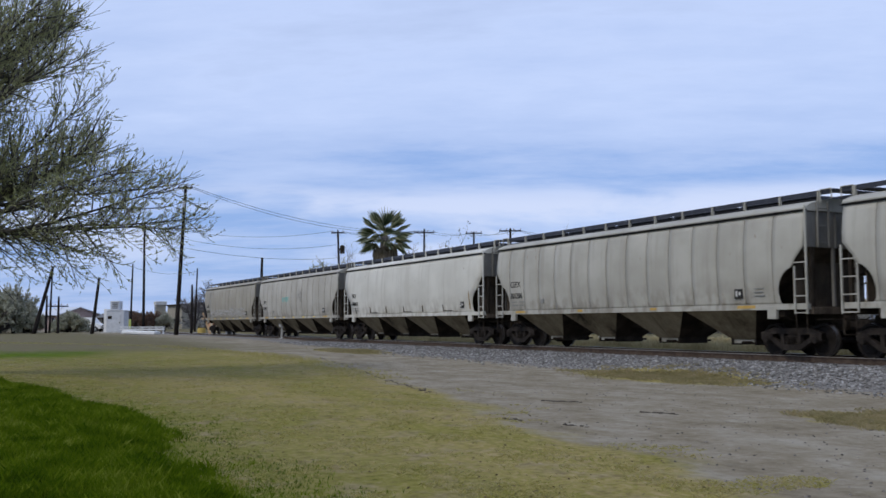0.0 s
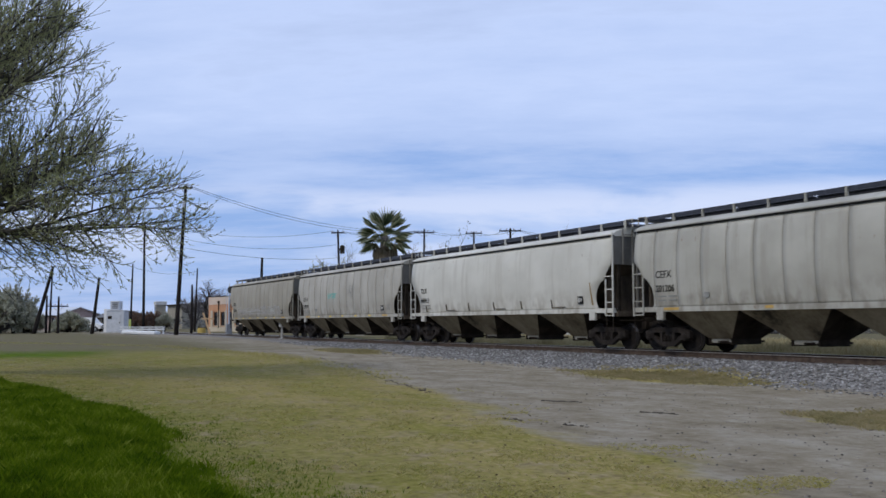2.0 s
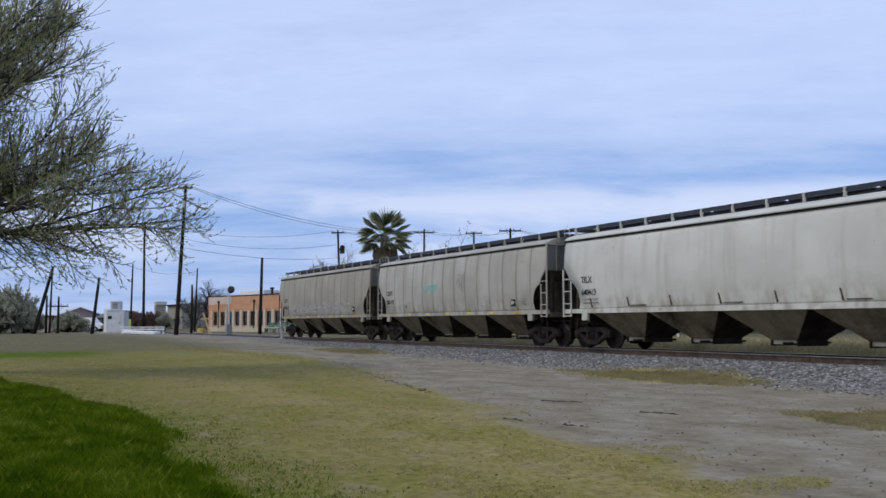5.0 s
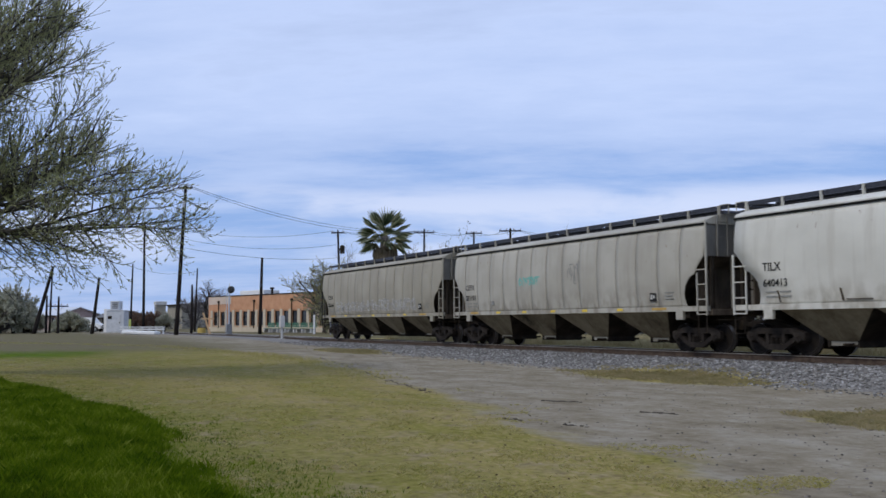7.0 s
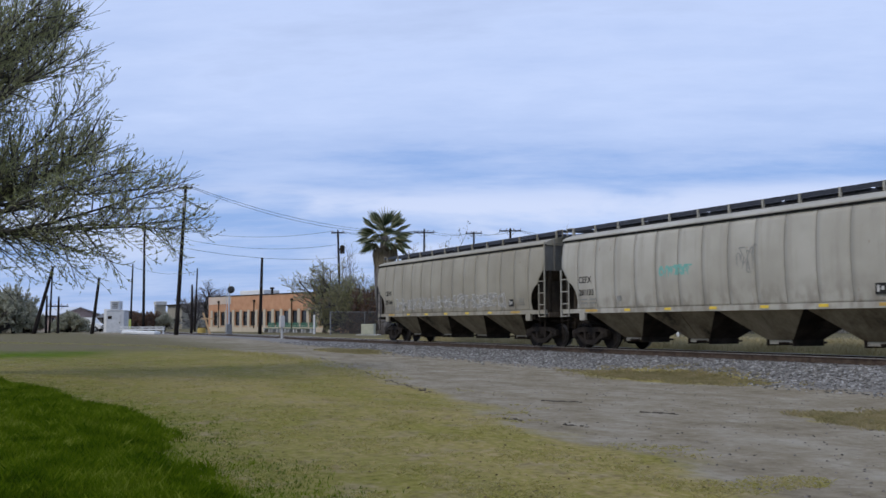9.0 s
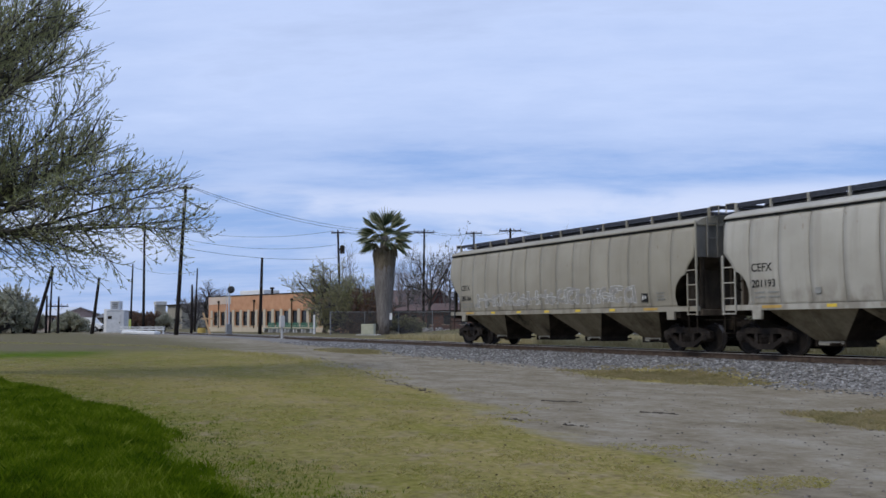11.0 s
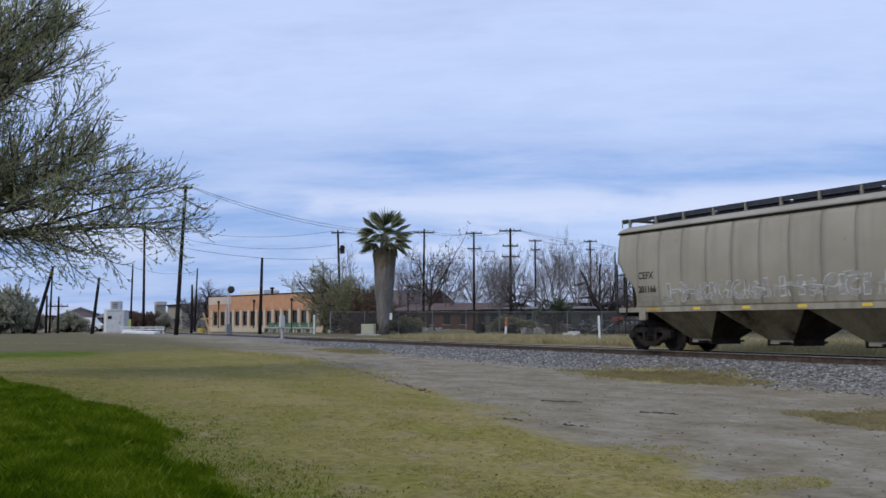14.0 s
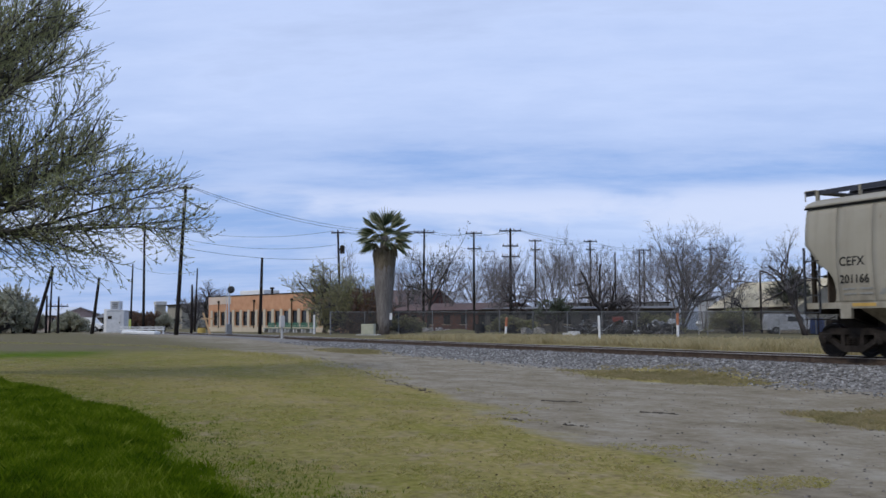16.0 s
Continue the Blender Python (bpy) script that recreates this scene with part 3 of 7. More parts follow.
def side_frame_mesh(s):
    """Cast truck side: top chord, sloping bottom chord, pedestals and window."""
    m = M()
    y0, y1 = (s * .93, s * 1.09) if s > 0 else (s * 1.09, s * .93)

    def bar(a, b, h0, h1):
        (xa, za), (xb, zb) = a, b
        m.hexa([(xa, y0, za - h0), (xa, y1, za - h0), (xa, y1, za + h0), (xa, y0, za + h0)], [(xb, y0, zb - h1), (xb, y1, zb - h1), (xb, y1, zb + h1), (xb, y0, zb + h1)])
    bar((-1.10, .56), (-.62, .70), .10, .085)
    bar((-.62, .70), (.62, .70), .085, .085)
    bar((.62, .70), (1.10, .56), .085, .10)
    bar((-.80, .52), (-.32, .24), .075, .075)
    bar((-.32, .235), (.32, .235), .08, .08)
    bar((.32, .24), (.80, .52), .075, .075)
    for x in (-.30, .30):
        m.box(x - .06, x + .06, y0, y1, .2, .68)
    for x in (-.89, .89):
        m.box(x - .21, x + .21, y0 - .02, y1 + .02, .42, .66, b=.03)
    return m.mesh("side_frame", TRUCK_STEEL)


WHEELS = {s: wheel_mesh(s) for s in (-1, 1)}
BEARINGS = {s: bearing_mesh(s) for s in (-1, 1)}
AXLE = M().tube([(0, -.85, 0), (0, -.6, 0), (0, 0, 0), (0, .6, 0), (0, .85, 0)], [.08, .09, .075, .09, .08], 12).mesh("axle", WHEEL_STEEL)
FRAMES = {s: side_frame_mesh(s) for s in (-1, 1)}
_spring = M()
for _dx in (-.17, 0, .17):
    for _k in range(5):
        _spring.cyl((_dx, 0, .31 + .055 * _k), (_dx, 0, .34 + .055 * _k), .07, n=8)
SPRING = _spring.mesh("spring_group", TRUCK_STEEL)
WHEELSETS = []


def truck(parent, x):
    t = part("truck", M().box(-.16, .16, -1.05, 1.05, .50, .72, b=.03).box(-.22, .22, -.3, .3, .66, .80).box(-.9, .9, -.05, .05, .42, .50), TRUCK_STEEL, parent, "", pose(x, 0, 0))
    for s in (-1, 1):
        part("side_frame", FRAMES[s], TRUCK_STEEL, t)
        part("spring_group", SPRING, TRUCK_STEEL, t, at=pose(0, s * 1.0, 0))
    for dx in (-.889, .889):
        w = part("wheelset", AXLE, WHEEL_STEEL, parent, at=pose(x + dx, 0, .457))
        for s in (-1, 1):
            part("wheel", WHEELS[s], WHEEL_STEEL, w)
            part("bearing_cap", BEARINGS[s], TRUCK_STEEL, w)
        WHEELSETS.append((w, x + dx))
    for dx in (-.40, .40):
        part("brake_beam", M().box(dx - .05, dx + .05, -.85, .85, .33, .42).box(dx * 1.15 - .04, dx * 1.15 + .04, -.8, -.66, .3, .6).box(dx * 1.15 - .04, dx * 1.15 + .04, .66, .8, .3, .6), TRUCK_STEEL, t)
    return t


def squiggle(x0, x1, z0, z1, n, seed, y, th=.017):
    """A row of loose sprayed strokes and loops, too tangled to read."""
    rnd = random.Random(seed)
    m = M()
    w = (x1 - x0) / n

    def stroke(pts):
        for (xa, za), (xb, zb) in zip(pts, pts[1:]):
            d = Vector((xb - xa, 0, zb - za))
            if d.length < 1e-4:
                continue
            nrm = Vector((-d.z, 0, d.x)).normalized() * th * rnd.uniform(.6, 1.2)
            ya, yb = -(lerp_table(PROFILE, za) + .012) + y, -(lerp_table(PROFILE, zb) + .012) + y
            m.add([(xa - nrm.x, ya, za - nrm.z), (xb - nrm.x, yb, zb - nrm.z), (xb + nrm.x, yb, zb + nrm.z), (xa + nrm.x, ya, za + nrm.z)], [(0, 1, 2, 3)])

    for k in range(n):
        a, b = x0 + w * k - .04, x0 + w * (k + 1) + .03
        lo, hi = z0 + rnd.uniform(0, .10), z1 - rnd.uniform(0, .22) * (z1 - z0) * 1.5
        for _ in range(rnd.randint(2, 4)):
            if rnd.random() < .45:
                cx, cz = rnd.uniform(a + .1, b - .1), rnd.uniform(lo + .1, hi - .08)
                rx, rz = (b - a) * rnd.uniform(.15, .42), (hi - lo) * rnd.uniform(.2, .5)
                t0, t1 = rnd.uniform(0, 6.3), rnd.uniform(2.5, 6.0)
                stroke([(cx + rx * math.cos(t0 + t1 * q / 12), max(z0 - .05, min(z1 + .05, cz + rz * math.sin(t0 + t1 * q / 12)))) for q in range(13)])
            else:
                xa = rnd.uniform(a, b)
                stroke([(xa, lo), (xa + rnd.uniform(-.1, .1), (lo + hi) / 2), (xa + rnd.uniform(-.12, .15), hi), (xa + rnd.uniform(.05, .3), hi - rnd.uniform(0, .2))])
    return m


def block_scrawl(x0, x1, z0, z1, n, seed):
    """Fat sprayed strokes side by side: a grey fill and its uneven pale outline, too worn to read."""
    rnd = random.Random(seed)
    fill, line = M(), M()
    w = (x1 - x0) / n

    def ribbon(m, pts, th, out, ends=True):
        for (xa, za), (xb, zb) in zip(pts, pts[1:]):
            d = Vector((xb - xa, 0, zb - za))
            if d.length < 1e-4:
                continue
            nr = Vector((-d.z, 0, d.x)).normalized() * th
            ya, yb = -lerp_table(PROFILE, za) - out, -lerp_table(PROFILE, zb) - out
            m.add([(xa - nr.x, ya, za - nr.z), (xb - nr.x, yb, zb - nr.z), (xb + nr.x, yb, zb + nr.z), (xa + nr.x, ya, za + nr.z)], [(0, 1, 2, 3)])

    def fat(pts, th):
        ribbon(fill, pts, th, .009)
        for s in (-1, 1):
            off = []
            for i, (x, z) in enumerate(pts):
                a, b = pts[max(0, i - 1)], pts[min(len(pts) - 1, i + 1)]
                d = Vector((b[0] - a[0], b[1] - a[1])).normalized()
                k = th * rnd.uniform(.9, 1.15) * s
                off.append((x - d.y * k, z + d.x * k))
            for i in range(len(off) - 1):
                if rnd.random() < .74:
                    ribbon(line, off[i:i + 2], rnd.uniform(.006, .016), .013)
        for p in (pts[0], pts[-1]):
            if rnd.random() < .8:
                ribbon(line, [(p[0] - th, p[1]), (p[0] + th, p[1] + rnd.uniform(-.03, .03))], .014, .013)

    for k in range(n):
        a = x0 + w * k + .06
        b = x0 + w * (k + 1) + .06
        lo, hi = z0 + rnd.uniform(.02, .10), z1 - rnd.uniform(.04, .14)
        th = rnd.uniform(.075, .105)
        mid = (lo + hi) / 2 + rnd.uniform(-.06, .06)
        ln = rnd.uniform(-.06, .10)
        kind = rnd.randrange(5)
        stem = [(a + ln * q / 4, lo + (hi - lo) * q / 4) for q in range(5)]
        right = [(b + ln * q / 4 - .05, lo + (hi - lo) * q / 4) for q in range(5)]
        if kind in (0, 2, 3):
            fat(stem, th)
        if kind in (0, 1, 3):
            fat(right, th)
        if kind in (1, 2, 4):
            c = (a + b) / 2
            fat([(c + (b - a) * .34 * math.cos(1.2 + q * .6), mid + (hi - lo) * .38 * math.sin(1.2 + q * .6)) for q in range(9)], th * .8)
        if kind in (2, 3):
            fat([(a, hi), ((a + b) / 2, hi + .02), (b, hi - .03)], th * .7)
        if kind in (0, 4):
            fat([(a, mid), ((a + b) / 2, mid + .03), (b, mid - .02)], th * .6)
        for _ in range(2):
            x = rnd.uniform(a, b)
            ribbon(line, [(x, lo - .02), (x + rnd.uniform(-.15, .15), lo + rnd.uniform(.1, .3))], .012, .014)
    return fill, line


def hopper_car(label, paint, mark, number, marks="yellow", seams=True, seed=1, dark_end=False, stencil=5.83):
    car = thing("covered_hopper_car", label, "hopper car", pose(0, 0, RAIL_Z), group="hopper cars of the train")
    # sides
    n = 15
    xs = [-HALF] + [-7.28 + 1.113 * k for k in range(n - 1)] + [HALF] if seams else [-HALF, HALF]
    for s in (-1, 1):
        for a, b in zip(xs, xs[1:]):
            part("side_panel", side_panel(a + .002, b - .002, s, .007 if seams else 0), paint, car, smooth=True)
        for x in xs[1:-1] if seams else ():
            m = M()
            zt = [z for z, _ in CUT if cut_at(z) > abs(x) + .02]
            for za, zb in zip(zt, zt[1:]):
                ya, yb = lerp_table(PROFILE, za), lerp_table(PROFILE, zb)
                w = .008
                m.hexa([(x - w, s * (ya - .03), za), (x + w, s * (ya - .03), za), (x + w, s * (ya + .004), za), (x - w, s * (ya + .004), za)],
                       [(x - w, s * (yb - .03), zb), (x + w, s * (yb - .03), zb), (x + w, s * (yb + .004), zb), (x - w, s * (yb + .004), zb)])
            part("seam", m, WELD, car)
    # roof, eaves, end sheets
    arc = [(1.475, 4.02), (1.50, 4.05), (1.50, 4.085), (1.42, 4.15), (1.2, 4.235), (.9, 4.31), (.5, 4.36), (0, 4.38)]
    ring = [(y, z) for y, z in arc] + [(-y, z) for y, z in arc[-2::-1]] + [(-1.40, 4.0), (1.40, 4.0)]
    part("roof", M().loft([[(x, y, z) for y, z in ring] for x in (-HALF - .04, -4.2, 0, 4.2, HALF + .04)]), paint, car, smooth=False)
    for s in (-1, 1):
        part("eave", M().box(-HALF - .05, HALF + .05, s * 1.500 - .03, s * 1.500 + .03, 3.985, 4.032), SEAM, car, "dark shadowed eave gutter")
    for e in (-1, 1):
        zs = [3.0, 3.5, 3.8, 4.02]
        m = M()
        m.loft([[(e * (HALF - .01), -lerp_table(PROFILE, z) + .02, z), (e * (HALF - .01), lerp_table(PROFILE, z) - .02, z), (e * (HALF - .05), lerp_table(PROFILE, z) - .02, z), (e * (HALF - .05), -lerp_table(PROFILE, z) + .02, z)] for z in zs])
        part("end_sheet", m, END_SHADE, car, "grey end sheet with its shade painted in")
        for yy in (-1.05, -.35, .35, 1.05):
            part("end_rib", M().box(e * (HALF + .02) - .028, e * (HALF + .02) + .028, yy - .025, yy + .025, 3.0, 4.0), END_SHADE, car)
        m = M()
        lo = [(e * 5.75, -1.46, 1.34), (e * 5.75, 1.46, 1.34)]
        hi = [(e * 8.29, -1.57, 3.02), (e * 8.29, 1.57, 3.02)]
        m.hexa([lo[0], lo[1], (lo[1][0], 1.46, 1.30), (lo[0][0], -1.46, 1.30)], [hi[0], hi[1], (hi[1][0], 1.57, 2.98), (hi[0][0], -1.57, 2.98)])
        part("slope_sheet", m, END_BROWN, car, "dark brown sloping end sheet")
        for yy in (-.75, 0, .75):
            part("slope_stiffener", M().hexa([(e * 7.3, yy - .03, 1.35), (e * 7.36, yy - .03, 1.35), (e * 7.36, yy + .03, 1.35), (e * 7.3, yy + .03, 1.35)], [(e * 7.3, yy - .03, 2.32), (e * 7.36, yy - .03, 2.36), (e * 7.36, yy + .03, 2.36), (e * 7.3, yy + .03, 2.32)]), GRIME_SHADE, car)
        for yy in (-1.28, 1.28):
            part("corner_post", M().box(e * 8.32 - .05, e * 8.32 + .05, yy - .05, yy + .05, 1.38, 3.0), GRIME_SHADE, car)
        # plate added to block the bright view through the open end
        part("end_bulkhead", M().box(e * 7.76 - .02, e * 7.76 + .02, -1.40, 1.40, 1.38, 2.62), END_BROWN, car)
        if e > 0:
            for yy in (-1.16, -.74):
                part("end_ladder_rail", M().box(e * 8.45 - .018, e * 8.45 + .018, yy - .018, yy + .018, 3.02, 4.25), END_SHADE, car)
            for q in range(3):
                part("rung", M().box(e * 8.45 - .014, e * 8.45 + .014, -1.14, -.76, 3.12 + .46 * q, 3.148 + .46 * q), END_SHADE, car)
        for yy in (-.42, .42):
            part("end_post", M().box(e * 8.28 - .04, e * 8.28 + .04, yy - .04, yy + .04, 1.38, 3.0), END_SHADE, car)
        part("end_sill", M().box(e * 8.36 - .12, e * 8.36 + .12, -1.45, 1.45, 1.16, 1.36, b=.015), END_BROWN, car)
        part("end_platform", M().box(e * 7.75 - .55, e * 7.75 + .50, -1.4, 1.4, 1.345, 1.375), GRIME_SHADE, car)
        part("draft_box", M().box(min(e * 6.2, e * 8.5), max(e * 6.2, e * 8.5), -.24, .24, .72, 1.14), GRIME_SHADE, car)
        cp = M().box(min(e * 8.45, e * 8.83), max(e * 8.45, e * 8.83), -.09, .09, .80, .96, b=.02).box(min(e * 8.74, e * 8.99), max(e * 8.74, e * 8.99), -.17, .15, .74, 1.02, b=.04)
        part("coupler", cp, TRUCK_STEEL, car)
        part("uncoupling_lever", M().tube([(e * 8.55, -1.4, 1.02), (e * 8.55, -.5, 1.02), (e * 8.62, -.2, 1.1)], .016), GRIME_SHADE, car)
        part("air_hose", M().tube([(e * 8.5, .35, .9), (e * 8.68, .38, .72), (e * 8.82, .36, .52), (e * 8.95, .3, .46)], .03), BLACK, car)
        for s in (-1, 1):
            part("corner_ladder", ladder(e * 8.41 if e > 0 else e * 8.36, e * 7.99 if e > 0 else e * 7.86, s * 1.60, 1.18, 4.12 if e > 0 else 2.95, 2.48), BLACK if dark_end and e < 0 else paint, car)
            part("stirrup_step", M().tube([(e * 8.36, s * 1.56, 1.18), (e * 8.36, s * 1.56, .62), (e * 7.98, s * 1.56, .62), (e * 7.98, s * 1.56, 1.18)], .018, 5), GRIME_SHADE, car)
            part("jacking_pad", M().box(e * 7.08 - .17, e * 7.08 + .17, s * 1.50 - .06, s * 1.50 + .06, 1.03, 1.40, b=.012), paint, car)
            part("bolster_web", M().hexa([(e * 7.30 - .12, s * .2, .84), (e * 7.30 + .12, s * .2, .84), (e * 7.30 + .12, s * 1.42, 1.10), (e * 7.30 - .12, s * 1.42, 1.10)], [(e * 7.30 - .12, s * .2, 1.34), (e * 7.30 + .12, s * .2, 1.34), (e * 7.30 + .12, s * 1.42, 1.34), (e * 7.30 - .12, s * 1.42, 1.34)]), GRIME_SHADE, car)
        truck(car, e * 7.30)
    for s in (-1, 1):
        m = M().box(-8.42, 8.42, s * 1.515 - .035, s * 1.515 + .035, 1.31, 1.455).box(-8.42, 8.42, min(s * 1.40, s * 1.55), max(s * 1.40, s * 1.55), 1.295, 1.312)
        part("side_sill", m, paint, car)
        for k in range(7):
            x = -6.50 + 2.10 * k
            end = k in (0, 6)
            w = .36 if end else .16
            if marks == "none" or (marks in ("few", "ochre") and k % 2):
                continue
            part("reflector", M().box(x - w, x + w, s * 1.556 - .004, s * 1.556 + .004, 1.345, 1.43), YELLOW if not end and marks == "yellow" else OCHRE, car)
    # hoppers
    part("center_sill", M().box(-8.4, 8.4, -.22, .22, .98, 1.30), GRIME_SHADE, car)
    for k, x in enumerate((-5.32, -1.92, 1.53, 4.98)):
        top = [(x - 1.70 + (.25 if k == 0 else 0), -1.47, 1.33), (x + 1.70 - (.30 if k == 3 else 0), -1.47, 1.33), (x + 1.70 - (.30 if k == 3 else 0), 1.47, 1.33), (x - 1.70 + (.25 if k == 0 else 0), 1.47, 1.33)]
        low = [(x - .49, -.60, .43), (x + .49, -.60, .43), (x + .49, .60, .43), (x - .49, .60, .43)]
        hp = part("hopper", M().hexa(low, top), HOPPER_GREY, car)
        # thin near-black overlays paint the shade on the cross slopes
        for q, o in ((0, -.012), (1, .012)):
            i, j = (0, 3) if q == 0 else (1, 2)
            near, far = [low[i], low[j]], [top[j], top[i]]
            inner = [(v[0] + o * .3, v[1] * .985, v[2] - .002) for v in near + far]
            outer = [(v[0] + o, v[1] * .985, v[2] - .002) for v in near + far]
            part("slope_plate", M().hexa(inner, outer) if q else M().hexa(outer, inner), GRIME_SHADE, hp, "sloping plate darkened to paint its shade")
        part("discharge_gate", M().box(x - .46, x + .46, -.56, .56, .30, .428, b=.012), GATE_DUST, hp, "dusty pale discharge gate")
        for q in (-1, 1):
            part("gate_frame", M().box(x + q * .4925 - .0275, x + q * .4925 + .0275, -.62, .62, .255, .47, b=.012), GRIME_SHADE, hp)
        part("gate_crank", M().cyl((x + .30, -.95, .345), (x + .30, .95, .345), .035, n=8).box(x + .02, x + .50, -.62, -.565, .30, .345), GRIME_SHADE, hp)
        for s in (-1, 1):
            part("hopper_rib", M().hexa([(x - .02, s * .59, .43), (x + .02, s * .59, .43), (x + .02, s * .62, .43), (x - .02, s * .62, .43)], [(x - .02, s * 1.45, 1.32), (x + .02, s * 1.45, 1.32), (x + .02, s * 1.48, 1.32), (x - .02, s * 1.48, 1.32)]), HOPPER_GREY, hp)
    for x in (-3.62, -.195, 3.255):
        part("hopper_saddle", M().box(x - .62, x + .62, -.30, .30, .76, .99), GRIME_SHADE, car, "dark saddle between the hoppers")
    # roof walkways and hatches
    part("hatch_coaming", M().box(-7.9, 7.9, -.36, .36, 4.36, 4.50, b=.02), WALKWAY, car, "long dark roof hatch")
    for k in range(5):
        x = -6.3 + 3.15 * k
        part("hatch_cover", M().box(x - 1.5, x + 1.5, -.42, .42, 4.49, 4.535, b=.02), WALKWAY, car)
    for s in (-1, 1):
        m = M()
        for j in range(4):
            y = s * (.58 + .12 * j)
            m.box(-8.85, 8.85, y - .018, y + .018, 4.535, 4.575)
        part("running_board", m, WALKWAY, car)
        part("toe_board", M().box(-8.8, 8.8, s * .965 - .008, s * .965 + .008, 4.44, 4.57), WALKWAY, car)
        br = M().box(-.025, .025, -.04, .04, 0, .30).box(-.03, .03, -.45 if s > 0 else -.02, .02 if s > 0 else .45, .245, .275).mesh("walkway_bracket", paint)
        for k in range(13):
            x = -8.36 + 1.393 * k
            part("walkway_bracket", br, paint, car, at=pose(x, s * .985, 4.27))
    for e in (-1, 1):
        part("end_walkway", M().box(e * 8.62 - .22, e * 8.62 + .22, -1.0, 1.0, 4.53, 4.57), WALKWAY, car)
        part("roof_grab_iron", M().tube([(e * 8.80, -1.0, 4.30), (e * 8.80, -1.0, 4.58), (e * 8.42, -1.0, 4.58), (e * 8.42, -1.0, 4.20)], .02, 5), paint, car)
    # brake gear on the rear platform
    part("brake_wheel", M().tube([(-8.5 + .04, -.75 + .28 * math.cos(a), 2.2 + .28 * math.sin(a)) for a in [2 * math.pi * q / 16 for q in range(17)]], .02, 5).cyl((-8.46, -.75, 2.2), (-8.3, -.75, 2.2), .04, n=8).box(-8.47, -8.45, -1.02, -.48, 2.185, 2.215), GRIME_SHADE, car)
    part("air_reservoir", M().cyl((7.55, -.35, 1.62), (7.55, .55, 1.62), .21, n=16), GRIME_SHADE, car)
    part("brake_cylinder", M().cyl((-7.9, .1, 1.6), (-7.4, .1, 1.6), .16, n=14), GRIME_SHADE, car)
    # lettering on the near side
    if mark:
        text_part("reporting_mark", mark, .33, LETTER, car, pose(-7.20, -1.612, 2.40, 90, 0, 0))
        text_part("car_number", number, .305, LETTER, car, pose(-7.20, -1.600, 1.95, 90, 0, 0))
        m = M()
        for r in range(2):
            for c in range(2):
                m.box(-7.12 + c * .52, -7.12 + c * .52 + .40, -1.579 + r * .012, -1.55, 1.78 - r * .13, 1.82 - r * .13)
        part("stencil_bars", m, GREYMARK, car, "faded unreadable stencil lines")
    part("consolidated_stencil", M().box(stencil - .16, stencil + .16, -1.592, -1.55, 1.64, 1.92), LETTER, car, "black square data stencil")
    part("stencil_mark", M().box(stencil - .11, stencil - .03, -1.597, -1.58, 1.70, 1.87).box(stencil + .02, stencil + .10, -1.597, -1.58, 1.74, 1.84), CHALK, car)
    if stencil < 6:
        part("stencil_bars", M().box(stencil + .62, stencil + 1.02, -1.599, -1.58, 1.90, 1.925).box(stencil + .62, stencil + .97, -1.597, -1.57, 1.80, 1.825).box(stencil + .62, stencil + 1.03, -1.592, -1.57, 1.70, 1.725).box(-4.9, -4.7, -1.60, -1.57, 1.72, 1.88), GREYMARK, car)
    return car


CAR_A = hopper_car("pale grey covered hopper car with dark walkway on roof", PAINT_GREY, "", "", "few", True, 2)
CAR_B = hopper_car("weathered grey covered hopper car with dark vertical seams", PAINT_GREY, "CEFX", "201206", "ochre", True, 3)
CAR_C = hopper_car("whitish covered hopper car with rust-streaked sides", PAINT_WHITE, "TILX", "640413", "none", False, 4, stencil=6.4)
CAR_D = hopper_car("tan-grey covered hopper car with teal spray-painted tag", PAINT_TAN, "CEFX", "201193", "yellow", True, 5)
CAR_E = hopper_car("buff covered hopper car with white spray-painted scrawl", PAINT_BUFF, "CEFX", "201166", "yellow", True, 6, True)
_fill, _line = block_scrawl(-5.7, 5.3, 1.60, 2.26, 16, 31)
tagged(part("graffiti_fill", _fill, GREYFILL, CAR_E, "patchy grey spray-paint fill"), kind="stuff")
tagged(part("graffiti", _line, CHALK, CAR_E, "white outlined spray-paint scrawl, unreadable"), kind="stuff")
tagged(part("graffiti", squiggle(-6.0, -5.5, 1.60, 1.82, 3, 12, 0), GREYMARK, CAR_E), kind="stuff")
tagged(part("graffiti", squiggle(-2.65, -1.15, 2.40, 2.80, 6, 21, 0, .024), TEAL, CAR_D, "small teal spray-painted tag"), kind="stuff")
tagged(part("graffiti", squiggle(.9, 1.75, 2.45, 3.15, 4, 23, 0), GREYMARK, CAR_D, "grey sprayed scribble"), kind="stuff")
for _k, _x in enumerate((-6.6, -4.45, -2.25, 0.0, 2.25, 4.5)):
    _m = M().hexa([(_x - .022, -1.579, 1.50), (_x + .022, -1.579, 1.50), (_x + .022, -1.545, 1.50), (_x - .022, -1.545, 1.50)], [(_x - .10, -1.589, 1.84), (_x - .06, -1.589, 1.84), (_x - .06, -1.555, 1.84), (_x - .10, -1.555, 1.84)])
    if _k % 2:
        _m.box(_x + .1, _x + .9, -1.578, -1.55, 1.53, 1.555)
    part("rust_run", _m, END_BROWN, CAR_C, "dark rust run above the sill")
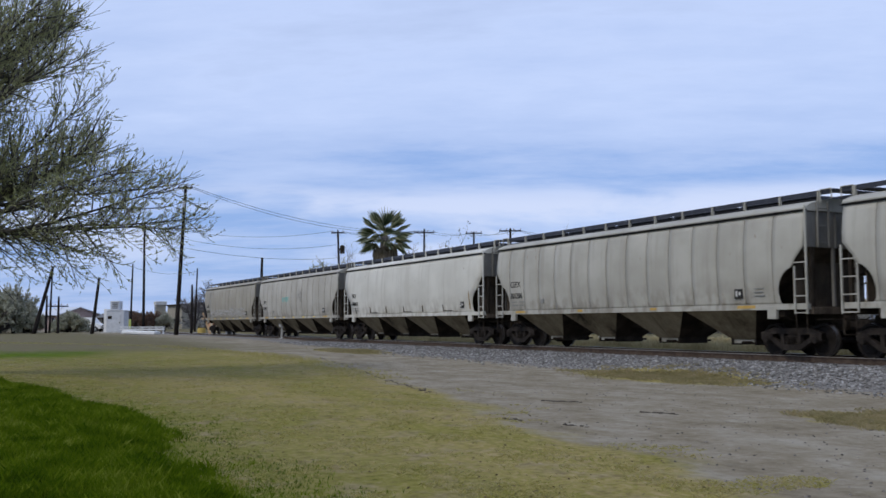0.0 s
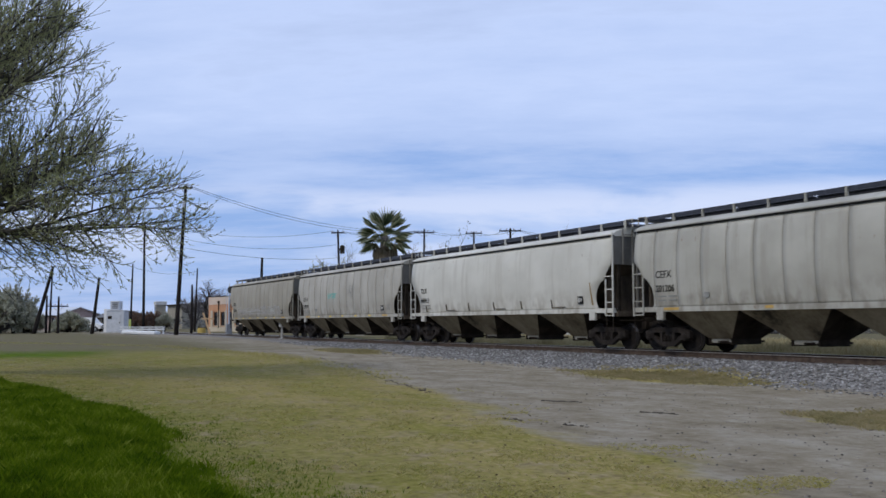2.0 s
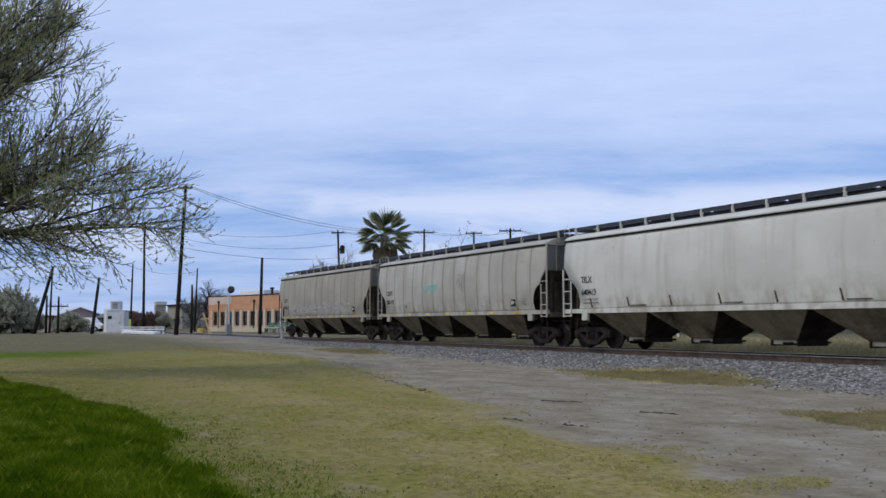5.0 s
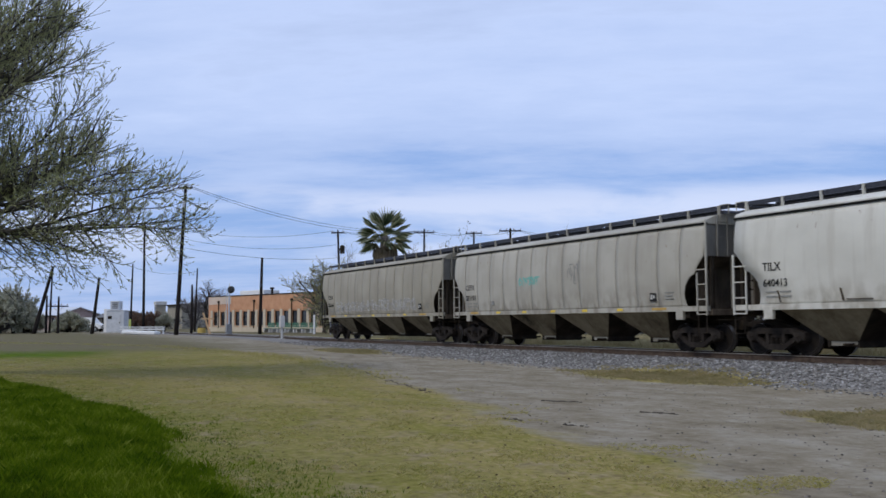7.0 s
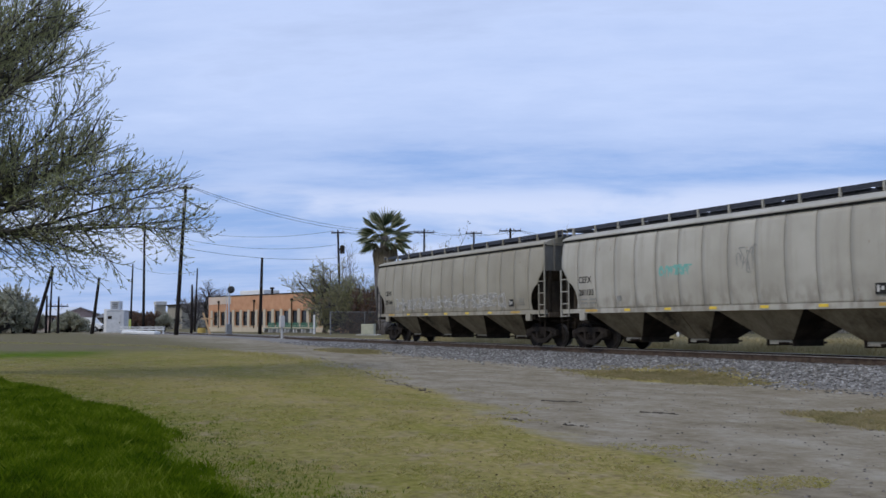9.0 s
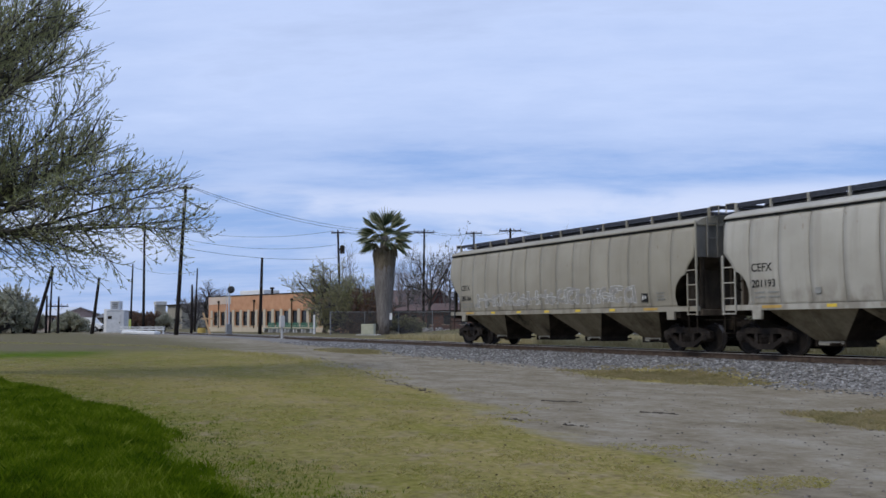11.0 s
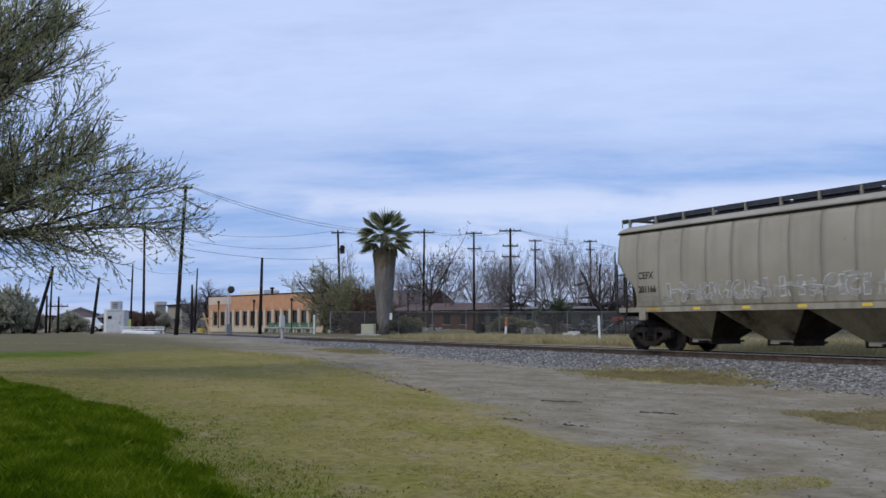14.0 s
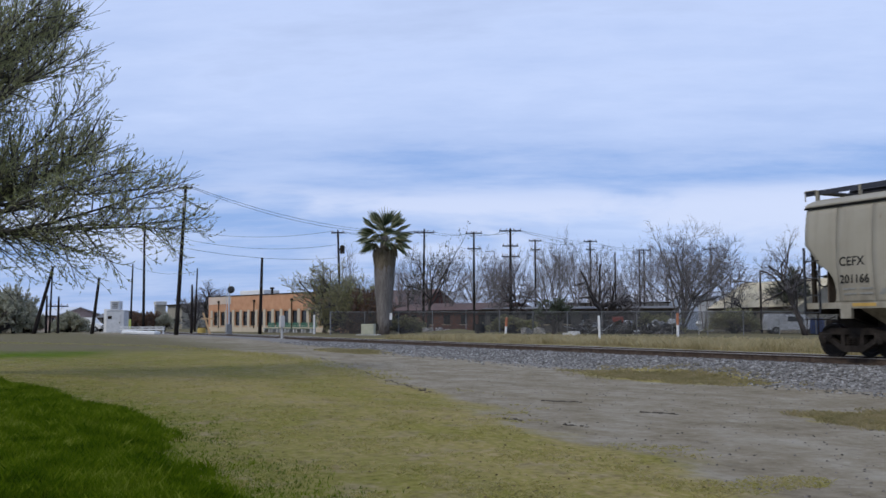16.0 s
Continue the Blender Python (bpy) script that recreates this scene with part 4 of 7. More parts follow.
part("rust_run", M().hexa([(7.12, -1.579, 1.58), (7.18, -1.579, 1.58), (7.18, -1.55, 1.58), (7.12, -1.55, 1.58)], [(6.98, -1.604, 2.40), (7.04, -1.604, 2.40), (7.04, -1.57, 2.40), (6.98, -1.57, 2.40)]), RUSTY, CAR_C, "ochre rust streak beside the cut-out")


def train_x(t):
    """Place of the last car's centre along the track; the train slows a little."""
    u = t - 8.0
    return -44.69 + 4.4087 * u - 0.01773 * u * u - 0.000045 * u ** 3


# ---------------------------------------------------------------- trees and shrubs
BARK_GREY = mat("grey_bark", [(0.05, 0.042, 0.035), (0.085, 0.074, 0.062), (0.12, 0.105, 0.09)], 5, 0.95, 0, 0.5, stretch=(3, 3, .5))
BARK_LIMB = mat("dark_grey_bark", [(0.03, 0.026, 0.023), (0.055, 0.048, 0.041), (0.085, 0.075, 0.064)], 5, 0.95, 0, 0.5, stretch=(3, 3, .5))
TWIG_NEAR = mat("young_twig_bark", [(0.09, 0.078, 0.066), (0.15, 0.132, 0.112)], 4, 0.9)
BARK_FAR = mat("pale_grey_bark", [(0.085, 0.075, 0.068), (0.14, 0.127, 0.118), (0.19, 0.175, 0.165)], 5, 0.95, 0, 0.5, stretch=(3, 3, .5))
BARK_DARK = mat("dark_bark", [(0.022, 0.018, 0.016), (0.045, 0.038, 0.034), (0.065, 0.055, 0.05)], 5, 0.95, 0, 0.5, stretch=(3, 3, .5))
# paler twigs for the far row: distance haze put into the colour
TWIG_HAZE = mat("haze_tinted_twigs", [(0.20, 0.19, 0.195), (0.29, 0.275, 0.28)], 3, 0.95)
TWIG = mat("fine_twigs", [(0.12, 0.108, 0.108), (0.20, 0.185, 0.185)], 3, 0.95)
LEAF_SPRING = leafy("spring_leaf", [(0.17, 0.185, 0.08), (0.255, 0.27, 0.12), (0.34, 0.345, 0.17), (0.43, 0.42, 0.27)], .5, 1.1)
LEAF_OLIVE = leafy("olive_leaf", [(0.20, 0.21, 0.09), (0.31, 0.31, 0.14), (0.42, 0.40, 0.22), (0.32, 0.28, 0.16)], .5)
LEAF_GREYISH = leafy("greyish_leaf", [(0.26, 0.27, 0.19), (0.37, 0.375, 0.27), (0.47, 0.465, 0.36), (0.35, 0.325, 0.25)], .5)
LEAF_DARK = leafy("dark_leaf", [(0.03, 0.036, 0.024), (0.055, 0.062, 0.038), (0.09, 0.09, 0.058)], .25)
LEAF_BROWN = leafy("brown_leaf", [(0.10, 0.055, 0.032), (0.16, 0.085, 0.045), (0.12, 0.085, 0.06)], .2)
CEDAR = leafy("cedar_needle", [(0.05, 0.07, 0.035), (0.085, 0.105, 0.055), (0.12, 0.13, 0.075)], .35)


def bent(rnd, p, d, length, n, wob, lift):
    """Points of a wavering shoot from p along d, which turns upwards by lift."""
    pts = [p.copy()]
    d = d.normalized()
    for _ in range(n):
        d = (d + Vector((rnd.gauss(0, wob), rnd.gauss(0, wob), rnd.gauss(0, wob) + lift / n))).normalized()
        p = p + d * (length / n)
        pts.append(p.copy())
    return pts


def tilted(rnd, d, angle):
    """d turned by about that angle in a random direction."""
    d = d.normalized()
    o = d.orthogonal().normalized()
    o.rotate(Matrix.Rotation(rnd.uniform(0, 2 * math.pi), 3, d))
    return (d * math.cos(angle) + o * math.sin(angle)).normalized()


def leaf(m, p, d, size, wide, rnd):
    d = d.normalized()
    s = d.cross(Vector((rnd.gauss(0, 1), rnd.gauss(0, 1), rnd.gauss(0, 1))))
    if s.length < 1e-3:
        return
    s = s.normalized() * wide
    a = p + d * size * .45
    m.add([tuple(p), tuple(a + s), tuple(p + d * size), tuple(a - s)], [(0, 1, 2, 3)])


def grow(rnd, wood, twigs, leaves, p, d, length, r, level, spec):
    """Branches that fork down to leafy twigs. spec: levels, forks, angle, shrink, wobble, lift, leaf count, size, width."""
    if "inside" in spec and not spec["inside"](p, rnd):
        return
    last = level >= spec["levels"]
    n = 5 if level < 1 else (2 if last else 3)
    pts = bent(rnd, p, d, length, n, spec["wob"] * (1 + .4 * level), spec["lift"])
    r1 = r * (.45 if not last else .35)
    radii = [r + (r1 - r) * i / n for i in range(n + 1)]
    (twigs if last or level >= spec["levels"] - 1 else wood).tube(pts, radii, 3 if last else (6 if level < 1 else 4), False)
    if last:
        for k in range(spec["leaves"]):
            t = rnd.uniform(.15, 1.0) * n
            i = min(n - 1, int(t))
            q = pts[i].lerp(pts[i + 1], t - i)
            leaf(leaves, q, (pts[i + 1] - pts[i]).normalized() * .8 + Vector((rnd.gauss(0, .5), rnd.gauss(0, .5), rnd.gauss(.15, .5))), spec["size"] * rnd.uniform(.6, 1.3), spec["width"], rnd)
        return
    f = spec["forks"][min(level, len(spec["forks"]) - 1)]
    for k in range(f):
        t = (spec.get("from", .25) + (1 - spec.get("from", .25)) * (k + rnd.random() * .8) / f) * n
        i = min(n - 1, int(t))
        q = pts[i].lerp(pts[i + 1], t - i)
        dd = tilted(rnd, pts[i + 1] - pts[i], radians(spec["angle"] * rnd.uniform(.6, 1.3)))
        if dd.z < -.2:
            dd.z *= .4
        grow(rnd, wood, twigs, leaves, q, dd, length * spec["shrink"] * rnd.uniform(.7, 1.15) * (1.15 - .35 * t / n), max(spec.get("fine", .004), r * .5 * (1 - .45 * t / n)), level + 1, spec)


def tree(name, label, x, y, top, width, seed, spec, bark, leafmat, stems=1, lean=(0, 0), group="", trunk=.4, trunk_r=.16, splay=.35, category="tree"):
    """A tree from its stems, grown to a height and a crown width; parts trunk, twig mass, crown."""
    rnd = random.Random(seed)
    z0 = gz(x, y) - .05
    height = top - z0
    t = thing(name, label, category, pose(x, y, z0), group=group)
    wood, twigs, leaves = M(), M(), M()
    for k in range(stems):
        a = rnd.uniform(0, 6.28)
        s = splay if stems > 1 else 0
        d = Vector((lean[0] + s * math.cos(a + k * 2.4), lean[1] + s * math.sin(a + k * 2.4), 1)).normalized()
        base = Vector((.12 * math.cos(a), .12 * math.sin(a), 0)) if stems > 1 else Vector((0, 0, 0))
        th = height * trunk * rnd.uniform(.85, 1.15)
        pts = bent(rnd, base, d, th, 5, .05, 0)
        rr = trunk_r / math.sqrt(stems) * rnd.uniform(.85, 1.15)
        wood.tube(pts, [rr * (1.25 if i == 0 else 1 - .07 * i) for i in range(6)], 8)
        lim = spec["limbs"]
        for j in range(lim):
            i = 5 if j < lim // 2 + 1 else rnd.choice((3, 4))
            dd = tilted(rnd, pts[5] - pts[4], radians(spec["open"] * rnd.uniform(.4, 1.2)))
            grow(rnd, wood, twigs, leaves, pts[i], dd, height * spec["reach"] * rnd.uniform(.7, 1.1), rr * .62, 0, spec)
    allv = twigs.v
    zs = sorted(v[2] for v in allv)
    rs = sorted(math.hypot(v[0] - lean[0] * height * .4, v[1] - lean[1] * height * .4) for v in allv)
    kz = height / zs[int(len(zs) * .995)]
    kr = .5 * width / rs[int(len(rs) * .84)]
    for m in (wood, twigs, leaves):
        m.v = [(v[0] * kr, v[1] * kr, v[2] * kz) for v in m.v]
    part("trunk", wood, bark, t, smooth=True)
    tagged(part("twig_mass", twigs, spec.get("twig", TWIG), t, "fine bare twigs"), kind="stuff")
    if leaves.v:
        tagged(part("crown", leaves, leafmat, t), kind="stuff")
    return t


def spread(*keys, **kw):
    d = dict(levels=3, forks=(4, 5, 5), angle=42, shrink=.52, wob=.10, lift=.12, leaves=0, size=.08, width=.02, limbs=5, open=40, reach=.42)
    d.update(kw)
    return d


# outline of the shade tree's crown: height, reach from the trunk
CROWN_EDGE = [(2.4, 5.0), (2.8, 8.2), (3.25, 9.1), (4.0, 9.4), (4.67, 9.6), (5.2, 9.3), (5.5, 8.7), (5.8, 7.9), (6.2, 7.1), (7.1, 6.8), (7.84, 7.1), (8.4, 7.0), (9.35, 6.1), (10.5, 5.8), (12, 4.4), (13.4, 2.0)]


def shade_tree():
    """The spreading tree beside the camera's view: long sweeping limbs, fine upswept twigs tipped with small leaves."""
    x, y = -30.48, -24.66
    t = thing("shade_tree", "spreading tree with fine upswept twigs and sparse new olive leaves", "tree", pose(x, y, gz(x, y) - .1))
    rnd = random.Random(77)
    wood, twigs, leaves = M(), M(), M()
    right = Vector((math.sin(radians(26.8)), math.cos(radians(26.8)), 0))
    away = Vector((-math.cos(radians(26.8)), math.sin(radians(26.8)), 0))
    up = Vector((0, 0, 1))
    trunk = [Vector((0, 0, 0)), Vector((.05, 0, 1.4)), right * .15 + up * 3.0, right * .05 + up * 4.6, right * -.1 + up * 6.6, right * .1 + up * 9.0]
    wood.tube(trunk, [.55, .44, .39, .34, .25, .14], 12)

    def inside(p, slack):
        return math.hypot(p.x, p.y) < lerp_table(CROWN_EDGE, max(2.4, p.z)) + slack and p.z > 2.75

    def twig(p, d, length, r):
        """One fine shoot with its leaves."""
        pts = bent(rnd, p, d, length, 3, .12, .30)
        twigs.tube(pts, [r, r * .8, r * .6, r * .4], 3, False)
        for _ in range(rnd.randint(6, 10)):
            q = rnd.uniform(.15, 1.0) * 3
            i = min(2, int(q))
            leaf(leaves, pts[i].lerp(pts[i + 1], q - i), (pts[i + 1] - pts[i]).normalized() + Vector((rnd.gauss(0, .35), rnd.gauss(0, .35), rnd.gauss(.15, .35))), rnd.uniform(.08, .15), rnd.uniform(.010, .017), rnd)

    def branch(p, d, length, r, lift):
        """A side branch that carries shoots all along."""
        n = 6
        pts = bent(rnd, p, d, length, n, .07, lift)
        wood.tube(pts, [max(.006, r * (1 - .85 * i / n)) for i in range(n + 1)], 5, False)
        k = .12
        while k < 1.0:
            q = k * n
            i = min(n - 1, int(q))
            b = pts[i].lerp(pts[i + 1], q - i)
            if inside(b, -.12 + rnd.uniform(-.35, .15)):
                dd = tilted(rnd, pts[i + 1] - pts[i], radians(rnd.uniform(18, 52)))
                dd.z += .18
                twig(b, dd, rnd.uniform(.35, .85) * (1.1 - .35 * k), .0065)
            k += rnd.uniform(.09, .15) / length
        twig(pts[-1], pts[-1] - pts[-2], .5, .006) if inside(pts[-1], -.3) else None

    # start height, sideways angle, rise, length, thickness, curl
    limbs = [(4.1, 0, 8, 10.3, .21, .06), (3.8, 7, 6, 10.5, .12, -.02), (3.6, -9, 5, 10.2, .11, 0), (3.4, 17, 8, 10.0, .10, 0), (3.3, -19, 7, 10.0, .10, 0), (3.4, 5, 24, 7.4, .11, .12), (3.6, -29, 24, 7.0, .10, .1),
             (3.7, 31, 22, 7.0, .10, .1), (5.0, 1, 33, 7.8, .14, -.26), (5.2, -22, 34, 7.6, .11, -.2), (5.2, 23, 32, 7.6, .11, -.2), (5.5, -6, 40, 8.0, .12, 0), (5.2, 15, 45, 8.2, .10, 0), (5.0, 9, 52, 8.4, .12, .05),
             (5.6, -30, 50, 7.6, .10, 0), (4.2, -8, 20, 8.6, .09, .05)]
    limbs += [(5.3, -13 + 8 * k, 38 + 3 * k, 8.0, .09, .04) for k in range(3)]
    limbs += [(4.0 + .02 * a, a, 32, 6.2, .12, 0) for a in (105, 160, 205, 255)]
    limbs += [(3.5 + .2 * k, -14 + 10 * k, 17 + 4 * k, 9.2 - .5 * k, .085, 0) for k in range(3)]
    for z, side, rise, length, r, curl in limbs:
        a, e = radians(side), radians(rise)
        d = (right * math.cos(a) + away * math.sin(a)) * math.cos(e) + up * math.sin(e)
        pts = bent(rnd, right * .05 + up * z, d, length, 10, .06, curl)
        while len(pts) > 4 and not inside(pts[-1], -.25):
            pts.pop()
        n = len(pts) - 1
        wood.tube(pts, [max(.014, r * (1 - .93 * i / n)) for i in range(n + 1)], 8)
        sparse = 3.2 if 60 < side < 300 else 1.05 if rise < 12 else .85 if rise > 38 else 1.0
        k = .30
        while k < 1.0:
            q = k * n
            i = min(n - 1, int(q))
            dd = tilted(rnd, pts[i + 1] - pts[i], radians(rnd.uniform(28, 58)))
            droop = z < 3.9 and rise < 12 and rnd.random() < .5
            dd.z += -.75 if droop else .22
            branch(pts[i].lerp(pts[i + 1], q - i), dd, rnd.uniform(1.1, 2.3) * (1.25 - .55 * k), max(.012, r * (.34 - .2 * k)), .10 if droop else .32)
            k += rnd.uniform(.165, .29) / length * sparse
        branch(pts[-1], pts[-1] - pts[-2], 1.0, r * .14, .15)
    part("trunk", wood, BARK_LIMB, t, "grey ridged trunk and limbs", smooth=True)
    tagged(part("twig_mass", twigs, TWIG_NEAR, t), kind="stuff")
    tagged(part("crown", leaves, LEAF_SPRING, t, "small sparse olive-green leaves"), kind="stuff")


shade_tree()

BARE = spread(levels=3, forks=(5, 5, 5), angle=58, lift=.05, wob=.17, shrink=.58, fine=.012, open=76, limbs=5)
BARE_UP = spread(levels=3, forks=(5, 5, 5), angle=50, lift=.12, wob=.15, shrink=.58, reach=.46, open=66, fine=.012, limbs=5)
SEEDS = spread(levels=3, forks=(5, 5, 4), angle=55, wob=.15, leaves=1, size=.26, width=.07, fine=.010, open=68, lift=.12, reach=.5, limbs=7)
BT = "bare trees"
tree("bare_tree", "bare winter tree hung with dark seed clusters behind the fence", -86.62, 19.92, 10.90, 6.0, 3, SEEDS, BARK_DARK, LEAF_DARK, 1, (0.05, 0), BT, .30, .19)
tree("bare_tree", "tall thin bare tree with grey twigs", -103.19, 36.04, 10.85, 5.2, 4, BARE_UP, BARK_FAR, None, 3, group=BT, trunk_r=.2)
tree("bare_tree", "bare many-stemmed tree with grey twigs", -89.30, 32.39, 9.62, 5.6, 5, BARE_UP, BARK_DARK, None, 3, group=BT, trunk_r=.24)
tree("bare_tree", "tall bare tree with a spray of fine upright twigs", -94.16, 40.57, 12.47, 6.0, 6, BARE_UP, BARK_FAR, None, 2, group=BT, trunk_r=.22)
tree("bare_tree", "dark forked bare tree leaning over the scrap yard", -78.68, 35.62, 8.99, 6.6, 7, BARE, BARK_DARK, None, 2, group=BT, trunk_r=.34, trunk=.22, splay=.5)
tree("bare_tree", "thin bare tree with drooping twigs", -104.09, 49.81, 12.35, 6.4, 17, BARE, BARK_FAR, None, 1, group=BT)
tree("bare_tree", "thin bare tree with grey twigs", -98.44, 54.34, 11.16, 6.6, 18, BARE_UP, BARK_FAR, None, 2, group=BT)
tree("bare_tree", "broad bare tree fanning out from many stems", -80.74, 47.11, 12.37, 10.6, 8, spread(**{**BARE_UP, "limbs": 4}), BARK_FAR, None, 7, group=BT, trunk=.25, trunk_r=.30, splay=.5)
tree("bare_tree", "bare twiggy tree beside the tan house", -82.37, 54.98, 10.88, 5.4, 9, BARE, BARK_FAR, None, 2, group=BT)
tree("bare_tree", "bare tree with thick pruned dark limbs", -59.51, 42.41, 9.58, 6.2, 10, BARE, BARK_DARK, None, 2, (-.05, -.12), BT, .5, .24, .3)
tree("bare_tree", "bare grey tree with hazy twigs", -112.18, 36.03, 11.92, 7.0, 19, BARE_UP, BARK_FAR, None, 2, group=BT)
tree("bare_tree", "bare twiggy tree above the brick house", -105.73, 26.56, 11.10, 5.5, 23, BARE, BARK_DARK, None, 2, group=BT)
tree("bare_tree", "bare pale tree behind the green shrubs", -110.49, 21.61, 10.98, 6.6, 20, BARE_UP, BARK_FAR, None, 3, group=BT)
tree("bare_tree", "bare grey tree above the workshop roof", -109.19, 41.96, 10.89, 5.6, 24, BARE_UP, BARK_FAR, None, 2, group=BT)
tree("bare_tree", "bare grey tree above the workshop roof", -105.39, 45.03, 11.47, 5.6, 25, BARE, BARK_FAR, None, 2, group=BT)
tree("bare_tree", "bare grey tree above the workshop roof", -107.02, 55.14, 12.40, 6.0, 26, BARE_UP, BARK_FAR, None, 2, group=BT)
tree("bare_tree", "bare grey tree behind the broad one", -93.74, 54.73, 12.36, 7.0, 27, BARE_UP, BARK_FAR, None, 3, group=BT)
tree("bare_tree", "bare grey tree behind the broad one", -92.76, 61.11, 13.53, 6.6, 28, BARE_UP, BARK_FAR, None, 3, group=BT)
tree("bare_tree", "low bare twiggy tree by the tan house", -78.42, 53.92, 7.80, 4.4, 29, BARE, BARK_DARK, None, 2, group=BT)
tree("bare_tree", "rounded bare dark tree beyond the orange building", -175.98, 18.79, 9.33, 9.4, 21, BARE, BARK_DARK, None, 3, group=BT, trunk_r=.4)
tree("bare_tree", "bare dark tree beyond the railway", -166.92, 14.46, 7.24, 5.4, 22, BARE, BARK_DARK, None, 3, group=BT, trunk_r=.3)

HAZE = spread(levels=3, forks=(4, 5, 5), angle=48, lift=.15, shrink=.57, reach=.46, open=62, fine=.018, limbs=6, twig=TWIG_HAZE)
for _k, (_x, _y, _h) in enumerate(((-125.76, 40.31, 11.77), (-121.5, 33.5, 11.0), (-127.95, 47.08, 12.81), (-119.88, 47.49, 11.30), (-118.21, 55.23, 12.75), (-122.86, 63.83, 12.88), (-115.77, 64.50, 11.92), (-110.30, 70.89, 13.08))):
    tree("bare_tree", "grey bare tree in the far row, haze painted into its twigs", _x, _y, _h, 7.4 + .7 * (_k % 3), 130 + _k, HAZE, BARK_FAR, None, 3, group="far row of bare trees", trunk=.25, trunk_r=.2, splay=.4)
MESQ = spread(levels=2, forks=(7, 8), angle=52, leaves=10, size=.13, width=.032, shrink=.5, lift=.1, limbs=7, open=60, reach=.5, fine=.012)
tree("mesquite_tree", "low spreading mesquite with thin olive foliage", -95.06, 12.11, 7.79, 7.4, 31, MESQ, BARK_GREY, LEAF_OLIVE, 4, group="shrubs by the fence", trunk=.25, trunk_r=.3, splay=.6)
tree("mesquite_tree", "dense olive-brown shrub beside the palm", -90.93, 13.61, 6.13, 4.8, 32, spread(**{**MESQ, "leaves": 13}), BARK_DARK, LEAF_OLIVE, 5, group="shrubs by the fence", trunk=.2, trunk_r=.3, splay=.7)
tree("mesquite_tree", "low reddish-brown shrub behind the palm", -89.20, 14.80, 4.79, 4.0, 37, spread(**{**MESQ, "leaves": 12}), BARK_DARK, LEAF_BROWN, 5, group="shrubs by the fence", trunk=.2, trunk_r=.3, splay=.7)
DENSE = spread(levels=2, forks=(6, 7), angle=48, leaves=14, size=.26, width=.06, shrink=.5, lift=.2, limbs=6, open=50, reach=.5, fine=.012)
BU = "bushes"
tree("bush", "dark dense evergreen bush at the lawn's edge", -113.98, -16.42, 5.49, 3.6, 33, spread(**{**DENSE, "leaves": 8}), BARK_DARK, LEAF_GREYISH, 6, group=BU, trunk=.15, trunk_r=.3, splay=.6, category="bush")
tree("bush", "dark olive bush at the lawn's edge", -112.54, -18.02, 4.34, 4.6, 34, spread(**{**DENSE, "leaves": 9}), BARK_DARK, LEAF_GREYISH, 6, group=BU, trunk=.15, trunk_r=.3, splay=.7, category="bush")
tree("bush", "low rounded olive bush beside the posts", -126.27, -9.60, 2.7, 3.2, 35, DENSE, BARK_DARK, LEAF_GREYISH, 6, group=BU, trunk=.12, trunk_r=.3, splay=.9, category="bush")
tree("bush", "low olive bush beside the leaning pole", -119.91, -14.82, 3.66, 3.0, 36, DENSE, BARK_DARK, LEAF_GREYISH, 6, group=BU, trunk=.12, trunk_r=.3, splay=.9, category="bush")
for _k, (_x, _y) in enumerate(((-140.25, 0.53), (-137.54, 1.45), (-140.06, 3.12), (-137.44, 3.87))):
    tree("bush", "rust-brown winter shrub behind the guard rail", _x, _y, 3.2 - .2 * (_k % 2), 2.2, 40 + _k, spread(**{**DENSE, "leaves": 6, "size": .18, "width": .03}), BARK_DARK, LEAF_BROWN if _k < 3 else LEAF_GREYISH, 5, group=BU, trunk=.2, trunk_r=.25, splay=.6, category="bush")
tree("cedar_tree", "small dark green cedar growing in the fence", -75.97, 27.64, 3.80, 2.7, 51, spread(**{**DENSE, "leaves": 9, "size": .15, "width": .026, "open": 35, "reach": .45}), BARK_DARK, CEDAR, 3, trunk=.35, trunk_r=.2, splay=.2)
tree("bush", "dark spiky shrub beside the tan house", -73.34, 55.07, 7.09, 3.6, 52, spread(**{**DENSE, "leaves": 3, "size": .6, "width": .04, "open": 70, "reach": .26}), BARK_DARK, LEAF_DARK, 3, group=BU, trunk=.6, trunk_r=.3, splay=.12, category="bush")
for _k, (_x, _y) in enumerate(((-83.72, 27.86), (-77.19, 40.79), (-72.08, 46.44), (-88.59, 18.23))):
    tree("bush", "low tangled winter brush behind the fence", _x, _y, 2.2 + .3 * (_k % 3), 4.2, 60 + _k, spread(**{**DENSE, "leaves": 4, "size": .15, "width": .03}), BARK_DARK, LEAF_OLIVE, 6, group="brush behind the fence", trunk=.2, trunk_r=.2, splay=.8, category="bush")


